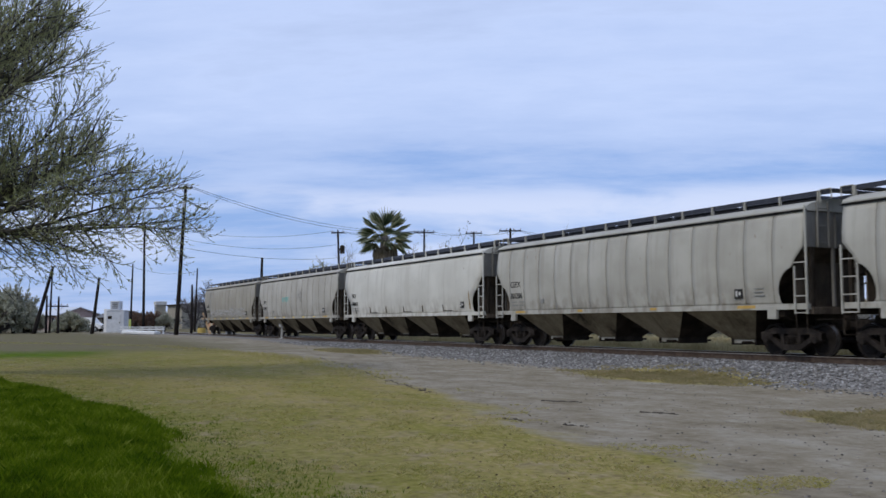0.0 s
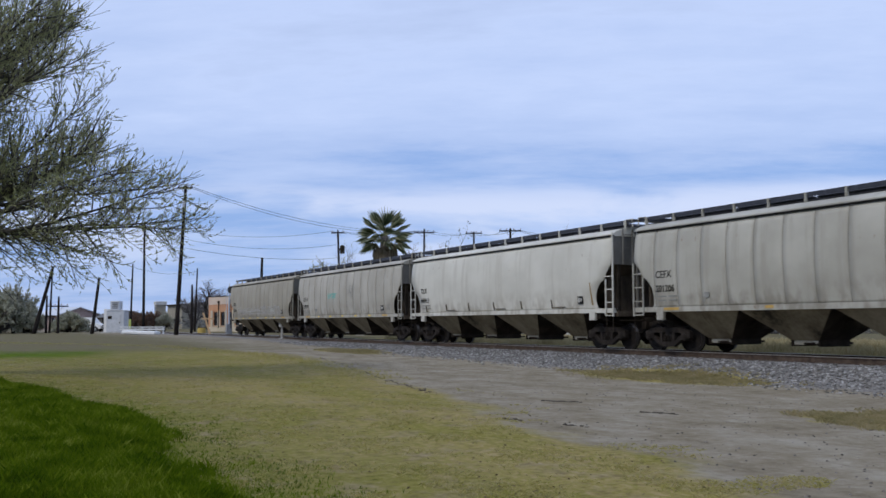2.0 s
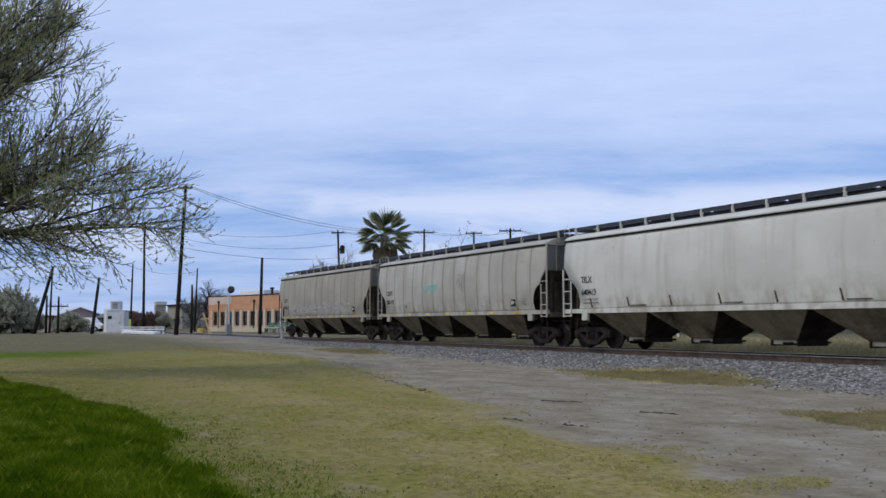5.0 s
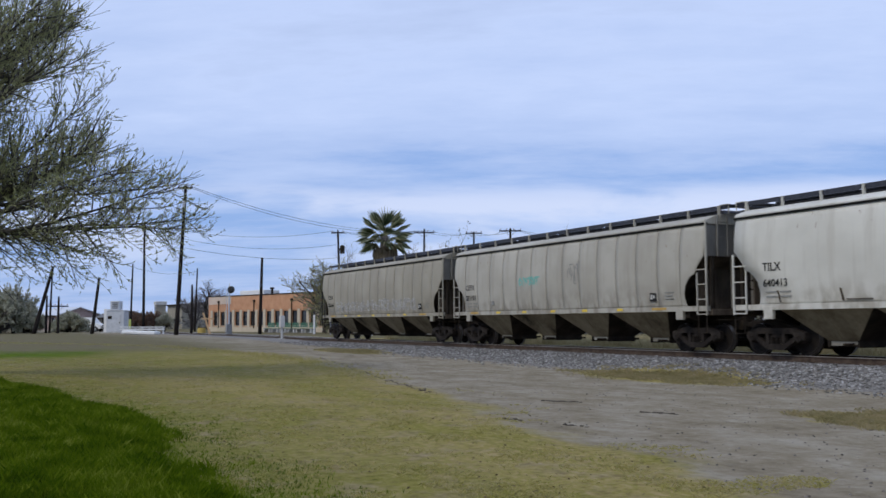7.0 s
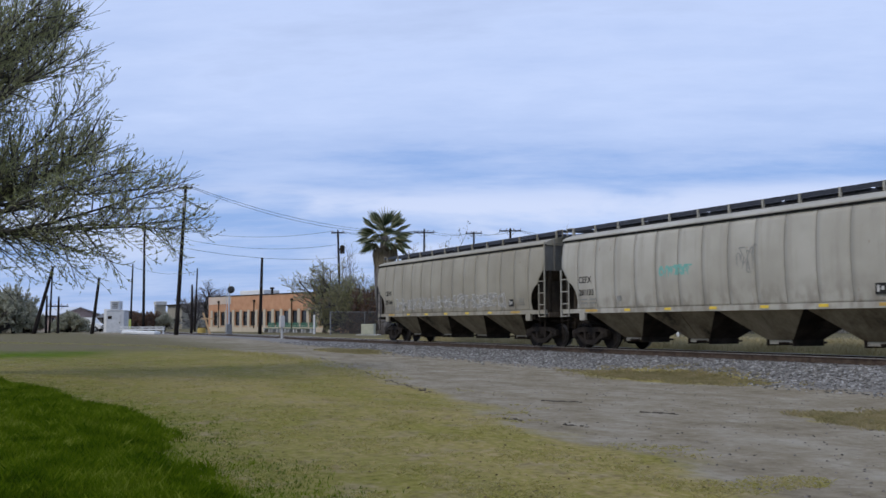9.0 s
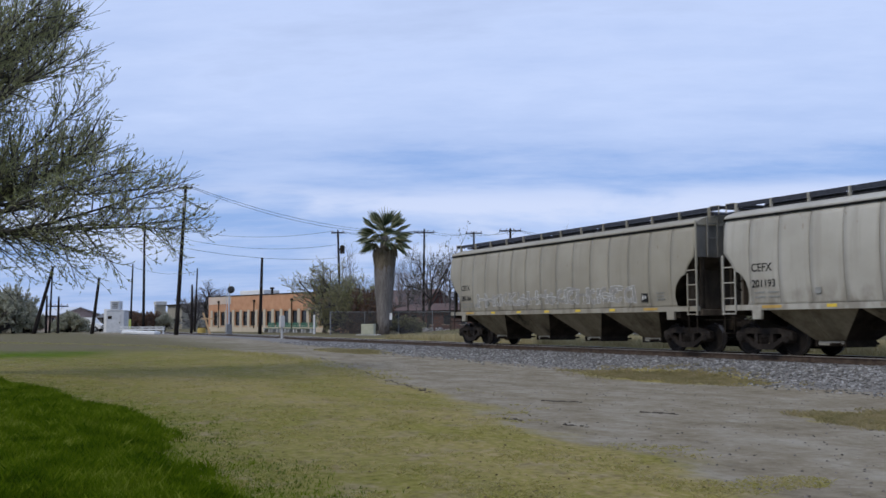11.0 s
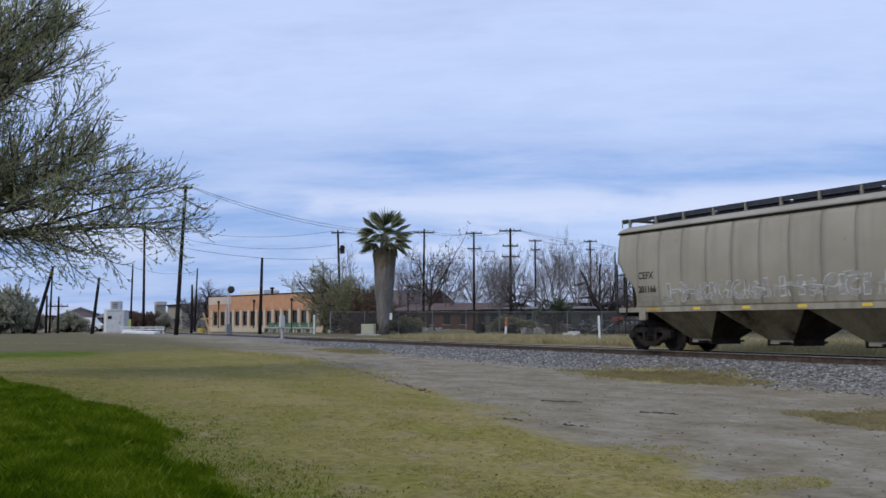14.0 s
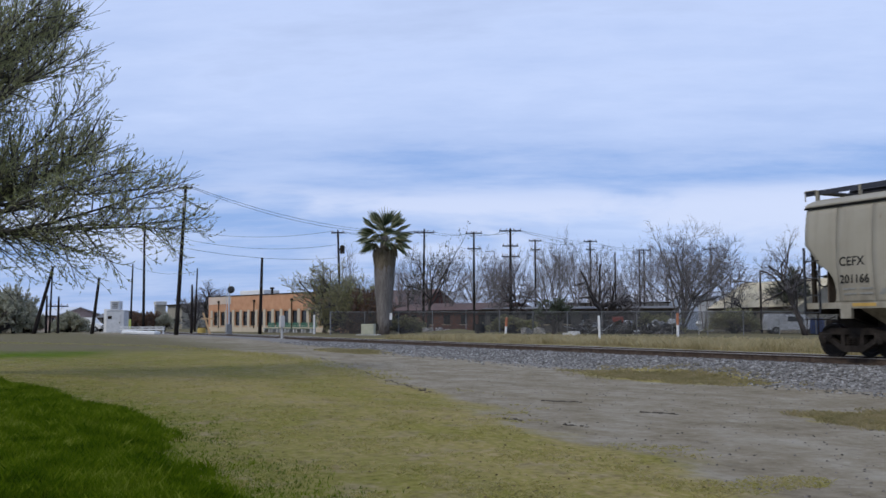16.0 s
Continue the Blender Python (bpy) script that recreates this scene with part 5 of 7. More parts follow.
def fan_palm(x, y):
    """Stout fan palm with a shaggy skirt of dead fronds."""
    t = thing("fan_palm", "stout fan palm with shaggy grey skirt of dead fronds", "palm tree", pose(x, y, gz(x, y) - .05))
    rnd = random.Random(9)
    bark = mat("palm_bark", [(0.075, 0.062, 0.052), (0.13, 0.11, 0.095), (0.18, 0.155, 0.135)], 4, 0.95, 0, 0.6, stretch=(1, 1, .3))
    dead = leafy("dead_frond", [(0.14, 0.122, 0.105), (0.20, 0.178, 0.155), (0.25, 0.228, 0.205), (0.17, 0.15, 0.135)], .1)
    brown = leafy("brown_frond", [(0.10, 0.075, 0.045), (0.16, 0.125, 0.08), (0.21, 0.17, 0.11), (0.12, 0.10, 0.05)], .2)
    live = leafy("palm_leaf", [(0.075, 0.10, 0.045), (0.14, 0.17, 0.08), (0.25, 0.265, 0.14), (0.52, 0.51, 0.38)], .4)
    tops = 8.95
    part("trunk", M().tube([(0, 0, 0), (.02, 0, 1.2), (0, .02, 2.6), (0, 0, 5), (.03, 0, 7), (0, 0, tops)], [.50, .40, .44, .46, .44, .36], 16), bark, t, smooth=True)

    def hang(count, z0, z1, reach, long, material, name, label):
        """Dead leaves that hang down against the trunk."""
        m = M()
        for k in range(count):
            z = rnd.uniform(z0, z1)
            a = rnd.uniform(0, 6.283)
            R = reach(z) * rnd.uniform(.80, 1.04) + .10 * noise.noise((math.cos(a) * 1.6, math.sin(a) * 1.6, z * .7))
            ln = rnd.uniform(.5, 1.0) * long
            w = rnd.uniform(.03, .08)
            o = Vector((math.cos(a), math.sin(a), 0)); s = Vector((-o.y, o.x, 0))
            p = o * R + Vector((0, 0, z)); q = o * max(.45, reach(z - ln) * rnd.uniform(.9, 1.1)) + s * rnd.uniform(-.2, .2) + Vector((0, 0, z - ln))
            m.add([tuple(p - s * w), tuple(p + s * w), tuple(q + s * w * .3), tuple(q - s * w * .3)], [(0, 1, 2, 3)])
        tagged(part(name, m, material, t, label), kind="stuff")

    hang(2300, 1.6, 6.6, lambda z: .62 + .30 * smooth01(1.2, 6.0, z), 1.2, dead, "skirt", "hanging mass of dead grey-brown fronds")
    hang(900, 5.9, 7.9, lambda z: .80 + .26 * smooth01(5.2, 7.4, z), 1.5, brown, "brown_skirt", "fresh brown hanging fronds")

    def frond(n, petiole, blade, droop, spread_deg):
        """Folded fan on a stalk: blades joined to mid-length, tips split and drooping."""
        f = M()
        f.tube([(0, 0, 0), (petiole * .5, 0, .05), (petiole, 0, 0)], [.04, .03, .02], 4)
        p0 = Vector((petiole, 0, 0))
        for k in range(n):
            a0, a1 = [radians(spread_deg * (2 * (k + q) / n - 1)) for q in (0, 1)]
            am = (a0 + a1) / 2
            ln = blade * (.72 + .28 * math.cos(am)) * rnd.uniform(.9, 1.06)
            fold = .06 * blade

            def at(ang, r, z):
                return tuple(p0 + Vector((math.cos(ang) * r, math.sin(ang) * r, z - .12 * abs(math.sin(ang)) * r)))
            f.add([tuple(p0), at(a0, ln * .42, -fold), at(am, ln * .50, fold), at(a1, ln * .42, -fold), at(am, ln, -droop * ln)], [(0, 1, 2), (0, 2, 3), (1, 4, 2), (2, 4, 3)])
        return f
    kinds = [frond(11, 1.10, 1.72, .05, 60).mesh("frond", live), frond(11, 1.15, 1.70, .16, 64).mesh("frond", live)]
    dk = frond(11, .8, 1.2, .5, 60).mesh("dead_frond", brown)
    count = 30
    for k in range(count):
        u = (k + .5) / count
        el = math.degrees(math.asin(.99 - 1.45 * u)) + rnd.uniform(-5, 5)
        az = k * 137.5 + rnd.uniform(-8, 8)
        part("frond", kinds[0] if el > 20 else kinds[1], live, t, at=Matrix.Translation((0, 0, tops + .1 - .45 * u)) @ Euler((0, 0, radians(az))).to_matrix().to_4x4() @ Euler((0, radians(-el), 0)).to_matrix().to_4x4() @ Euler((radians(rnd.uniform(-30, 30)), 0, 0)).to_matrix().to_4x4())
    for k in range(24):
        el = -38 - 44 * (k / 24)
        az = k * 137.5 + 60
        part("dead_frond", dk, brown, t, at=Matrix.Translation((0, 0, tops - .45 - .8 * k / 24)) @ Euler((0, 0, radians(az))).to_matrix().to_4x4() @ Euler((0, radians(-el), 0)).to_matrix().to_4x4())


fan_palm(-80.27, 12.47)


# far line of trees on the horizon
def far_woods():
    m = M()
    rnd = random.Random(4)
    for k in range(5200):
        a = rnd.uniform(-.72, .62)
        d = rnd.uniform(190, 330)
        h = (1.6 + 2.2 * abs(noise.noise((a * 14, d * .01, 0)))) * (1 if rnd.random() < .9 else 1.4)
        x = EYE.x + (-math.cos(radians(26.8)) + a * math.sin(radians(26.8))) * d
        y = EYE.y + (math.sin(radians(26.8)) + a * math.cos(radians(26.8))) * d
        z = .5 + rnd.random() ** .8 * h
        s = rnd.uniform(.5, 1.3)
        for _ in range(4):
            p = Vector((x, y, z)) + Vector((rnd.gauss(0, .8), rnd.gauss(0, .8), rnd.gauss(0, .4)))
            leaf(m, p, Vector((rnd.gauss(0, 1), rnd.gauss(0, 1), rnd.gauss(.3, .7))), s, s * .3, rnd)
    # the lifted leaf colour stands in for haze over the distance
    single("far_woods", m, leafy("haze_tinted_leaf", [(0.06, 0.062, 0.055), (0.10, 0.10, 0.09), (0.13, 0.125, 0.115)], .1), "dark line of distant trees, haze painted into the leaves", "woods", kind="stuff")


far_woods()
# ---------------------------------------------------------------- poles and wires
GLASS = mat("dark_window_glass", [(0.02, 0.022, 0.025), (0.05, 0.055, 0.06)], 1.0, 0.12)
BRICK_ORANGE = mat("orange_brick", [(0.42, 0.21, 0.11), (0.50, 0.265, 0.145), (0.56, 0.32, 0.18)], 1.2, 0.9, 0, 0.2, 30, rand=.04)
BRICK_RED = mat("red_brick", [(0.095, 0.044, 0.032), (0.14, 0.066, 0.047), (0.18, 0.092, 0.07)], 1.2, 0.9, 0, 0.2, 30)
ROOF_RED = mat("faded_red_shingles", [(0.075, 0.05, 0.045), (0.11, 0.07, 0.06), (0.15, 0.10, 0.088)], 2.0, 0.95, 0, 0.3, 12)
FADED_CREAM = mat("faded_cream_panel", [(0.50, 0.40, 0.31), (0.60, 0.50, 0.41)], 1.5, 0.9)
CREAM = mat("cream_render", [(0.44, 0.38, 0.28), (0.55, 0.48, 0.36)], 1.5, 0.9)
TAN_WALL = mat("tan_wall", [(0.23, 0.21, 0.165), (0.31, 0.285, 0.225)], 1.5, 0.9)
DARK_WALL = mat("weathered_dark_wall", [(0.07, 0.066, 0.06), (0.11, 0.104, 0.095), (0.15, 0.143, 0.13)], 1.5, 0.9)
ROOF_TAN = mat("straw_shingles", [(0.36, 0.31, 0.20), (0.50, 0.44, 0.30), (0.58, 0.52, 0.37)], 2.0, 0.9, 0, 0.3, 12)
ROOF_GREY = mat("grey_roofing", [(0.10, 0.10, 0.10), (0.17, 0.17, 0.17)], 2.0, 0.9, 0, 0.3, 12)
METAL_ROOF = mat("pale_metal_roof", [(0.50, 0.52, 0.54), (0.62, 0.64, 0.66)], 2.0, 0.5, 0.2)
ASH_PAINT = mat("ash_grey_paint", [(0.42, 0.44, 0.46), (0.55, 0.57, 0.59)], 3, 0.6)
GREEN_PAINT = mat("green_paint", [(0.02, 0.09, 0.055), (0.035, 0.14, 0.085)], 3, 0.7)
RED_PAINT = mat("red_paint", [(0.26, 0.05, 0.035), (0.34, 0.08, 0.055)], 3, 0.6)
ORANGE_PAINT = mat("orange_paint", [(0.32, 0.11, 0.05), (0.42, 0.16, 0.075)], 3, 0.6)
LIME_PAINT = mat("lime_paint", [(0.48, 0.52, 0.10), (0.60, 0.63, 0.18)], 3, 0.6)
BLUE_PAINT = mat("blue_paint", [(0.03, 0.06, 0.20), (0.05, 0.10, 0.28)], 3, 0.6)
RUBBER = mat("old_rubber", [(0.015, 0.015, 0.016), (0.03, 0.03, 0.03)], 3, 0.9)
SCRAP = mat("scrap_metal", [(0.06, 0.05, 0.045), (0.13, 0.12, 0.115), (0.22, 0.21, 0.20)], 3, 0.7, 0.3, rand=.3)
CONCRETE = mat("pale_concrete", [(0.34, 0.33, 0.31), (0.48, 0.47, 0.44), (0.56, 0.55, 0.52)], 2, 0.95, 0, 0.3)
TIMBER = mat("raw_timber", [(0.42, 0.27, 0.14), (0.55, 0.38, 0.21)], 3, 0.9, stretch=(3, 3, .3))
WIRE = mat("wire", [(0.02, 0.02, 0.022), (0.04, 0.04, 0.042)], 3, 0.7)
PORCELAIN = mat("brown_porcelain", [(0.10, 0.06, 0.045), (0.16, 0.10, 0.075)], 3, 0.3)

POLE_TOPS = {}


def utility_pole(key, label, x, y, top, r=.15, lean=(0, 0), arms=(), transformer=None, turn=-30, base=None):
    """Tapered wooden pole; arms: (height, length); with braces, insulators and maybe a transformer."""
    z0 = gz(x, y) if base is None else base
    t = thing("utility_pole", label, "utility pole", pose(x, y, z0 - .1), group="utility poles")
    h = top - z0 + .1
    tip = Vector((lean[0], lean[1], h))
    n = 6
    part("pole", M().tube([tip * (i / n) for i in range(n + 1)], [r * (1 - .38 * i / n) for i in range(n + 1)], 10), POLE_WOOD, t, smooth=True)
    rot = Euler((0, 0, radians(turn))).to_matrix()
    for za, ln in arms:
        za = za - z0 + .1
        c = tip * (za / h)
        m = M().box(-ln / 2, ln / 2, -.15, -.04, za - .07, za + .07, b=.01)
        arm = part("crossarm", m, POLE_WOOD, t, at=Matrix.Translation((c.x, c.y, 0)) @ rot.to_4x4())
        k = 4 if ln > 1.6 else 2
        for i in range(k):
            xx = -ln / 2 + .12 + (ln - .24) * i / (k - 1)
            part("insulator", M().cyl((xx, -.09, za + .07), (xx, -.09, za + .14), .02, n=6).cyl((xx, -.09, za + .13), (xx, -.09, za + .25), .065, .05, 8), PORCELAIN, arm)
        for s in (-1, 1):
            part("brace", M().cyl((s * ln * .28, -.1, za - .05), (0, -.14, za - .55), .02, n=5), STEEL_GALV, t, at=Matrix.Translation((c.x, c.y, 0)) @ rot.to_4x4())
    if transformer:
        zt = transformer - z0 + .1
        c = tip * (zt / h)
        side = rot @ Vector((.45, 0, 0))
        tr = part("transformer", M().cyl((c.x + side.x, c.y + side.y, zt - .45), (c.x + side.x, c.y + side.y, zt + .4), .27, n=14).cyl((c.x + side.x, c.y + side.y, zt + .4), (c.x + side.x, c.y + side.y, zt + .52), .24, .1, 14).box(min(c.x, c.x + side.x), max(c.x, c.x + side.x), c.y + side.y - .05, c.y + .05, zt - .1, zt + .1), GRIME_SHADE, t)
    POLE_TOPS[key] = Vector((x + lean[0], y + lean[1], top))
    return t


R26 = Vector((math.sin(radians(26.8)), math.cos(radians(26.8)), 0))
utility_pole("D", "tall dark leaning utility pole beside the dirt track", -86.69, -4.68, 13.84, .20, tuple((R26 * .62).xy), ((13.60, 1.3),), None, 60)
_tall = [o for o in bpy.data.objects if o.name == "utility_pole"][0]
part("marker_plate", M().box(-.12, .12, -.22, -.17, 11.35, 12.0), ASH_PAINT, _tall, "pale metal plate", pose(*(R26 * .53).xy, 0, 0, 0, 63))
utility_pole("L1", "dark wooden utility pole", -115.94, -2.51, 13.38, .17, tuple((R26 * -.12).xy), ((12.86, 1.5),))
utility_pole("L2", "dark wooden pole without arms", -135.36, -0.92, 9.67, .15, tuple((R26 * .15).xy))
utility_pole("L3", "short dark wooden pole", -101.27, -0.18, 5.63, .15)
utility_pole("L4", "slim dark wooden pole", -126.39, 5.71, 8.77, .13, tuple((R26 * .2).xy))
utility_pole("L5", "dark pole leaning steeply over the bushes", -108.64, -14.76, 7.55, .22, tuple((R26 * 1.85).xy))
utility_pole("L6", "slim dark upright pole", -116.54, -12.59, 7.79, .13, tuple((R26 * .15).xy))
utility_pole("L7", "short grey wooden post", -114.55, -13.10, 4.70, .15)
utility_pole("L8", "short grey post with a small head", -111.81, -12.13, 4.52, .15, (0, 0), ((3.48, 2.2),), None, 63)
utility_pole("L9", "dark wooden pole leaning aside", -103.80, -9.63, 6.29, .19, tuple((R26 * .62).xy))
utility_pole("A", "plain dark pole beside the track", -93.17, 4.73, 8.03, .19, tuple((R26 * .14).xy), (), None, 60)
utility_pole("B", "dark utility pole with crossarm and transformer", -103.72, 17.20, 12.27, .17, tuple((R26 * -.4).xy), ((11.95, 1.5),), 10.02, 55)
utility_pole("C1", "weathered utility pole with one long crossarm", -103.10, 27.33, 12.79, .17, tuple((R26 * .12).xy), ((12.33, 2.5),), None, 60)
utility_pole("C2", "weathered utility pole with two crossarms", -102.15, 33.66, 12.65, .17, (0, 0), ((12.45, 2.0), (10.55, 1.6)), None, 60)
utility_pole("C3", "weathered utility pole with three crossarms", -93.25, 33.48, 12.26, .19, (0, 0), ((11.95, 2.5), (10.24, 1.8), (9.05, 2.0)), None, 62)
utility_pole("C4", "weathered utility pole with two crossarms", -112.43, 48.88, 13.11, .16, (0, 0), ((12.88, 1.8), (11.65, 1.3)), None, 60)
utility_pole("C5", "weathered utility pole with two crossarms", -109.02, 55.64, 13.03, .16, (0, 0), ((12.80, 1.8), (11.65, 1.2)), None, 60)
utility_pole("C6", "weathered bare utility pole", -110.74, 61.13, 11.64, .14)
utility_pole("C7", "weathered utility pole with a crossarm", -110.80, 65.45, 12.03, .15, (0, 0), ((11.62, 1.9),), None, 60)
utility_pole("C8", "weathered utility pole with a crossarm", -113.71, 68.59, 12.58, .15, (0, 0), ((12.33, 2.2),), None, 60)
utility_pole("C9", "dark utility pole with a crossarm", -98.47, 67.60, 11.71, .16, (0, 0), ((11.41, 1.9),), None, 60)
utility_pole("C10", "short dark pole beside the tan house", -73.14, 51.02, 6.80, .14)


def wire(a, b, sag, r=.022):
    a, b = Vector(a), Vector(b)
    pts = [a.lerp(b, i / 16) - Vector((0, 0, sag * 4 * (i / 16) * (1 - i / 16))) for i in range(17)]
    single("overhead_wire", M().tube(pts, r, 4, False), WIRE, "thin dark sagging overhead wire between poles", "wire", group="overhead wires")


def off(key, dx, dz):
    return POLE_TOPS[key] + R26 * dx + Vector((0, 0, dz))


wire(off("D", .5, -.1), off("C1", -1.1, -.3), 1.1)
wire(off("D", .2, -.1), off("C1", -.5, -.3), 1.4)
wire(off("L1", .5, -.1), off("B", -.5, -.1), 1.1)
wire(off("L1", .3, -.8), off("B", -.2, -1.7), 1.2)
wire(off("D", 0, -5.6), off("B", 0, -3.2), .5)
wire(off("L2", 0, -.4), off("L4", 0, -.4), .6)
for _a, _b in (("B", "C1"), ("C1", "C2"), ("C2", "C3")):
    wire(off(_a, .5, -.2), off(_b, .5, -.2), .35)
    wire(off(_a, -.5, -.2), off(_b, -.5, -.2), .45)
wire(off("C3", .9, -.2), off("C8", .2, -.2), .3)
wire(off("C3", .5, -.2), off("C7", .2, -.2), .5)
wire(off("C4", .5, -.2), off("C5", .3, -.2), .5)
wire(off("C5", .5, -.2), off("C8", -.3, -.2), .5)
wire(off("C8", .5, -.2), off("C9", .2, -.2), .6)


# ---------------------------------------------------------------- buildings
def frame_between(a, b):
    """Pose whose x runs from a to b on the ground and whose -y faces the camera's side."""
    a, b = Vector((*a, 0)), Vector((*b, 0))
    return Matrix.Translation((a.x, a.y, 0)) @ Euler((0, 0, math.atan2(b.y - a.y, b.x - a.x))).to_matrix().to_4x4(), (b - a).length


def window_part(parent, x0, x1, z0, z1, y, frame_mat, sill=True, mull=1):
    w = part("window", M().box(x0, x1, y + .16, y + .18, z0, z1), GLASS, parent, "dark window pane")
    f = .07
    m = M().box(x0, x1, y + .08, y + .15, z0, z0 + f).box(x0, x1, y + .08, y + .15, z1 - f, z1).box(x0, x0 + f, y + .08, y + .15, z0 + f, z1 - f).box(x1 - f, x1, y + .08, y + .15, z0 + f, z1 - f)
    part("frame", m, frame_mat, w)
    for k in range(mull):
        zc = z0 + (z1 - z0) * (k + 1) / (mull + 1)
        part("glazing_bar", M().box(x0 + f, x1 - f, y + .09, y + .14, zc - .025, zc + .025), frame_mat, w)
    if sill:
        part("sill", M().box(x0 - .08, x1 + .08, y - .09, y + .10, z0 - .10, z0 - .002), CREAM, w)
    return w


def pierced_wall(parent, length, h, openings, z0, z1, th, material, y=0.0, base=0.0, name="wall", label=""):
    """Wall with real openings between z0 and z1."""
    m = M()
    m.box(0, length, y, y + th, base, z0).box(0, length, y, y + th, z1, h)
    xs = [0.0] + [v for o in openings for v in o] + [length]
    for a, b in zip(xs[::2], xs[1::2]):
        if b - a > .01:
            m.box(a, b, y, y + th, z0, z1)
    return part(name, m, material, parent, label)


def orange_building():
    A, B = (-131.63, 8.69), (-103.21, 15.99)
    at, ln = frame_between(A, B)
    z = .55
    t = thing("brick_building", "low orange brick commercial building with a row of windows", "building", at @ pose(0, 0, z - .15))
    h = 4.75
    n = 14
    pitch = (ln - 2.0) / n
    ops = [(1.0 + pitch * k + .42, 1.0 + pitch * (k + 1) - .42) for k in range(n)]
    pierced_wall(t, ln, h, ops, .95, 2.75, .35, BRICK_ORANGE)
    part("side_wall", M().box(ln - .35, ln, .352, 5.5, 0, h), BRICK_ORANGE, t)
    part("side_wall", M().box(0, .35, .352, 5.5, 0, h), BRICK_ORANGE, t)
    part("back_wall", M().box(.352, ln - .352, 5.15, 5.5, 0, h - .1), BRICK_ORANGE, t)
    part("roof", M().box(.352, ln - .352,   .352, 5.148, h - .45, h - .3), ROOF_GREY, t)
    part("parapet_cap", M().box(-.08, ln + .08, -.08, .43, h + .002, h + .12, b=.02), GRIME_SHADE, t, "dark roof coping")
    part("fascia_panel", M().box(.0, 6.2, -.05, -.003, 3.75, h - .02, b=.01), FADED_CREAM, t, "faded cream panel along the parapet")
    part("plinth", M().box(-.03, ln + .03, -.10, -.003, 0, .75, b=.01), CREAM, t, "cream rendered base")
    for k in range(n + 1):
        x = 1.0 + pitch * k
        part("pilaster", M().box(x - .28, x + .28, -.09, -.003, .752, 2.95, b=.01), CREAM, t)
    part("lintel_band", M().box(.6, ln - .6, -.06, -.003, 2.955, 3.08), BRICK_ORANGE, t)
    for a, b in ops:
        window_part(t, a, b, .95, 2.75, .02, GRIME_SHADE, True, 2)
    for x in (3.0, 12.2, 21.0, ln - 3.4):
        part("downpipe", M().cyl((x, -.14, .6), (x, -.14, 3.9), .06, n=8).box(x - .14, x + .14, -.24, -.04, 3.9, 4.2), GRIME_SHADE, t)
    part("roof_vent", M().cyl((11.4, 3, h - .4), (11.4, 3, h + .9), .16, n=10).cyl((11.4, 3, h + .9), (11.4, 3, h + 1.1), .30, .28, 10), GRIME_SHADE, t)
    part("roof_unit", M().box(4.5, 10.6, 2.2, 4.6, h - .35, h + .80, b=.04), WHITE_PAINT, t, "white rooftop shed")
    part("front_step", M().box(2, ln - 1, -2.2, -.11, -.05, .12, b=.02), CONCRETE, t, "pale concrete walkway")
    # planters and benches along the front
    for k in range(6):
        x = ln - 8.4 + 1.75 * k
        p = thing("bench", "green slatted bench on pale concrete feet", "bench", at @ pose(x, -3.2, z), group="green benches by the building")
        for s in (-.55, .55):
            part("foot", M().box(s - .08, s + .08, -.3, .35, 0, .45, b=.015), CONCRETE, p)
        for j in range(4):
            part("slat", M().box(-.75, .75, -.30 + .16 * j, -.18 + .16 * j, .45, .49), GREEN_PAINT, p)
        for j in range(3):
            part("slat", M().box(-.75, .75, .34, .38, .60 + .19 * j, .76 + .19 * j), GREEN_PAINT, p)


orange_building()


PINK_WALL = mat("faded_pink_wall", [(0.30, 0.22, 0.20), (0.40, 0.31, 0.28)], 2, 0.9)


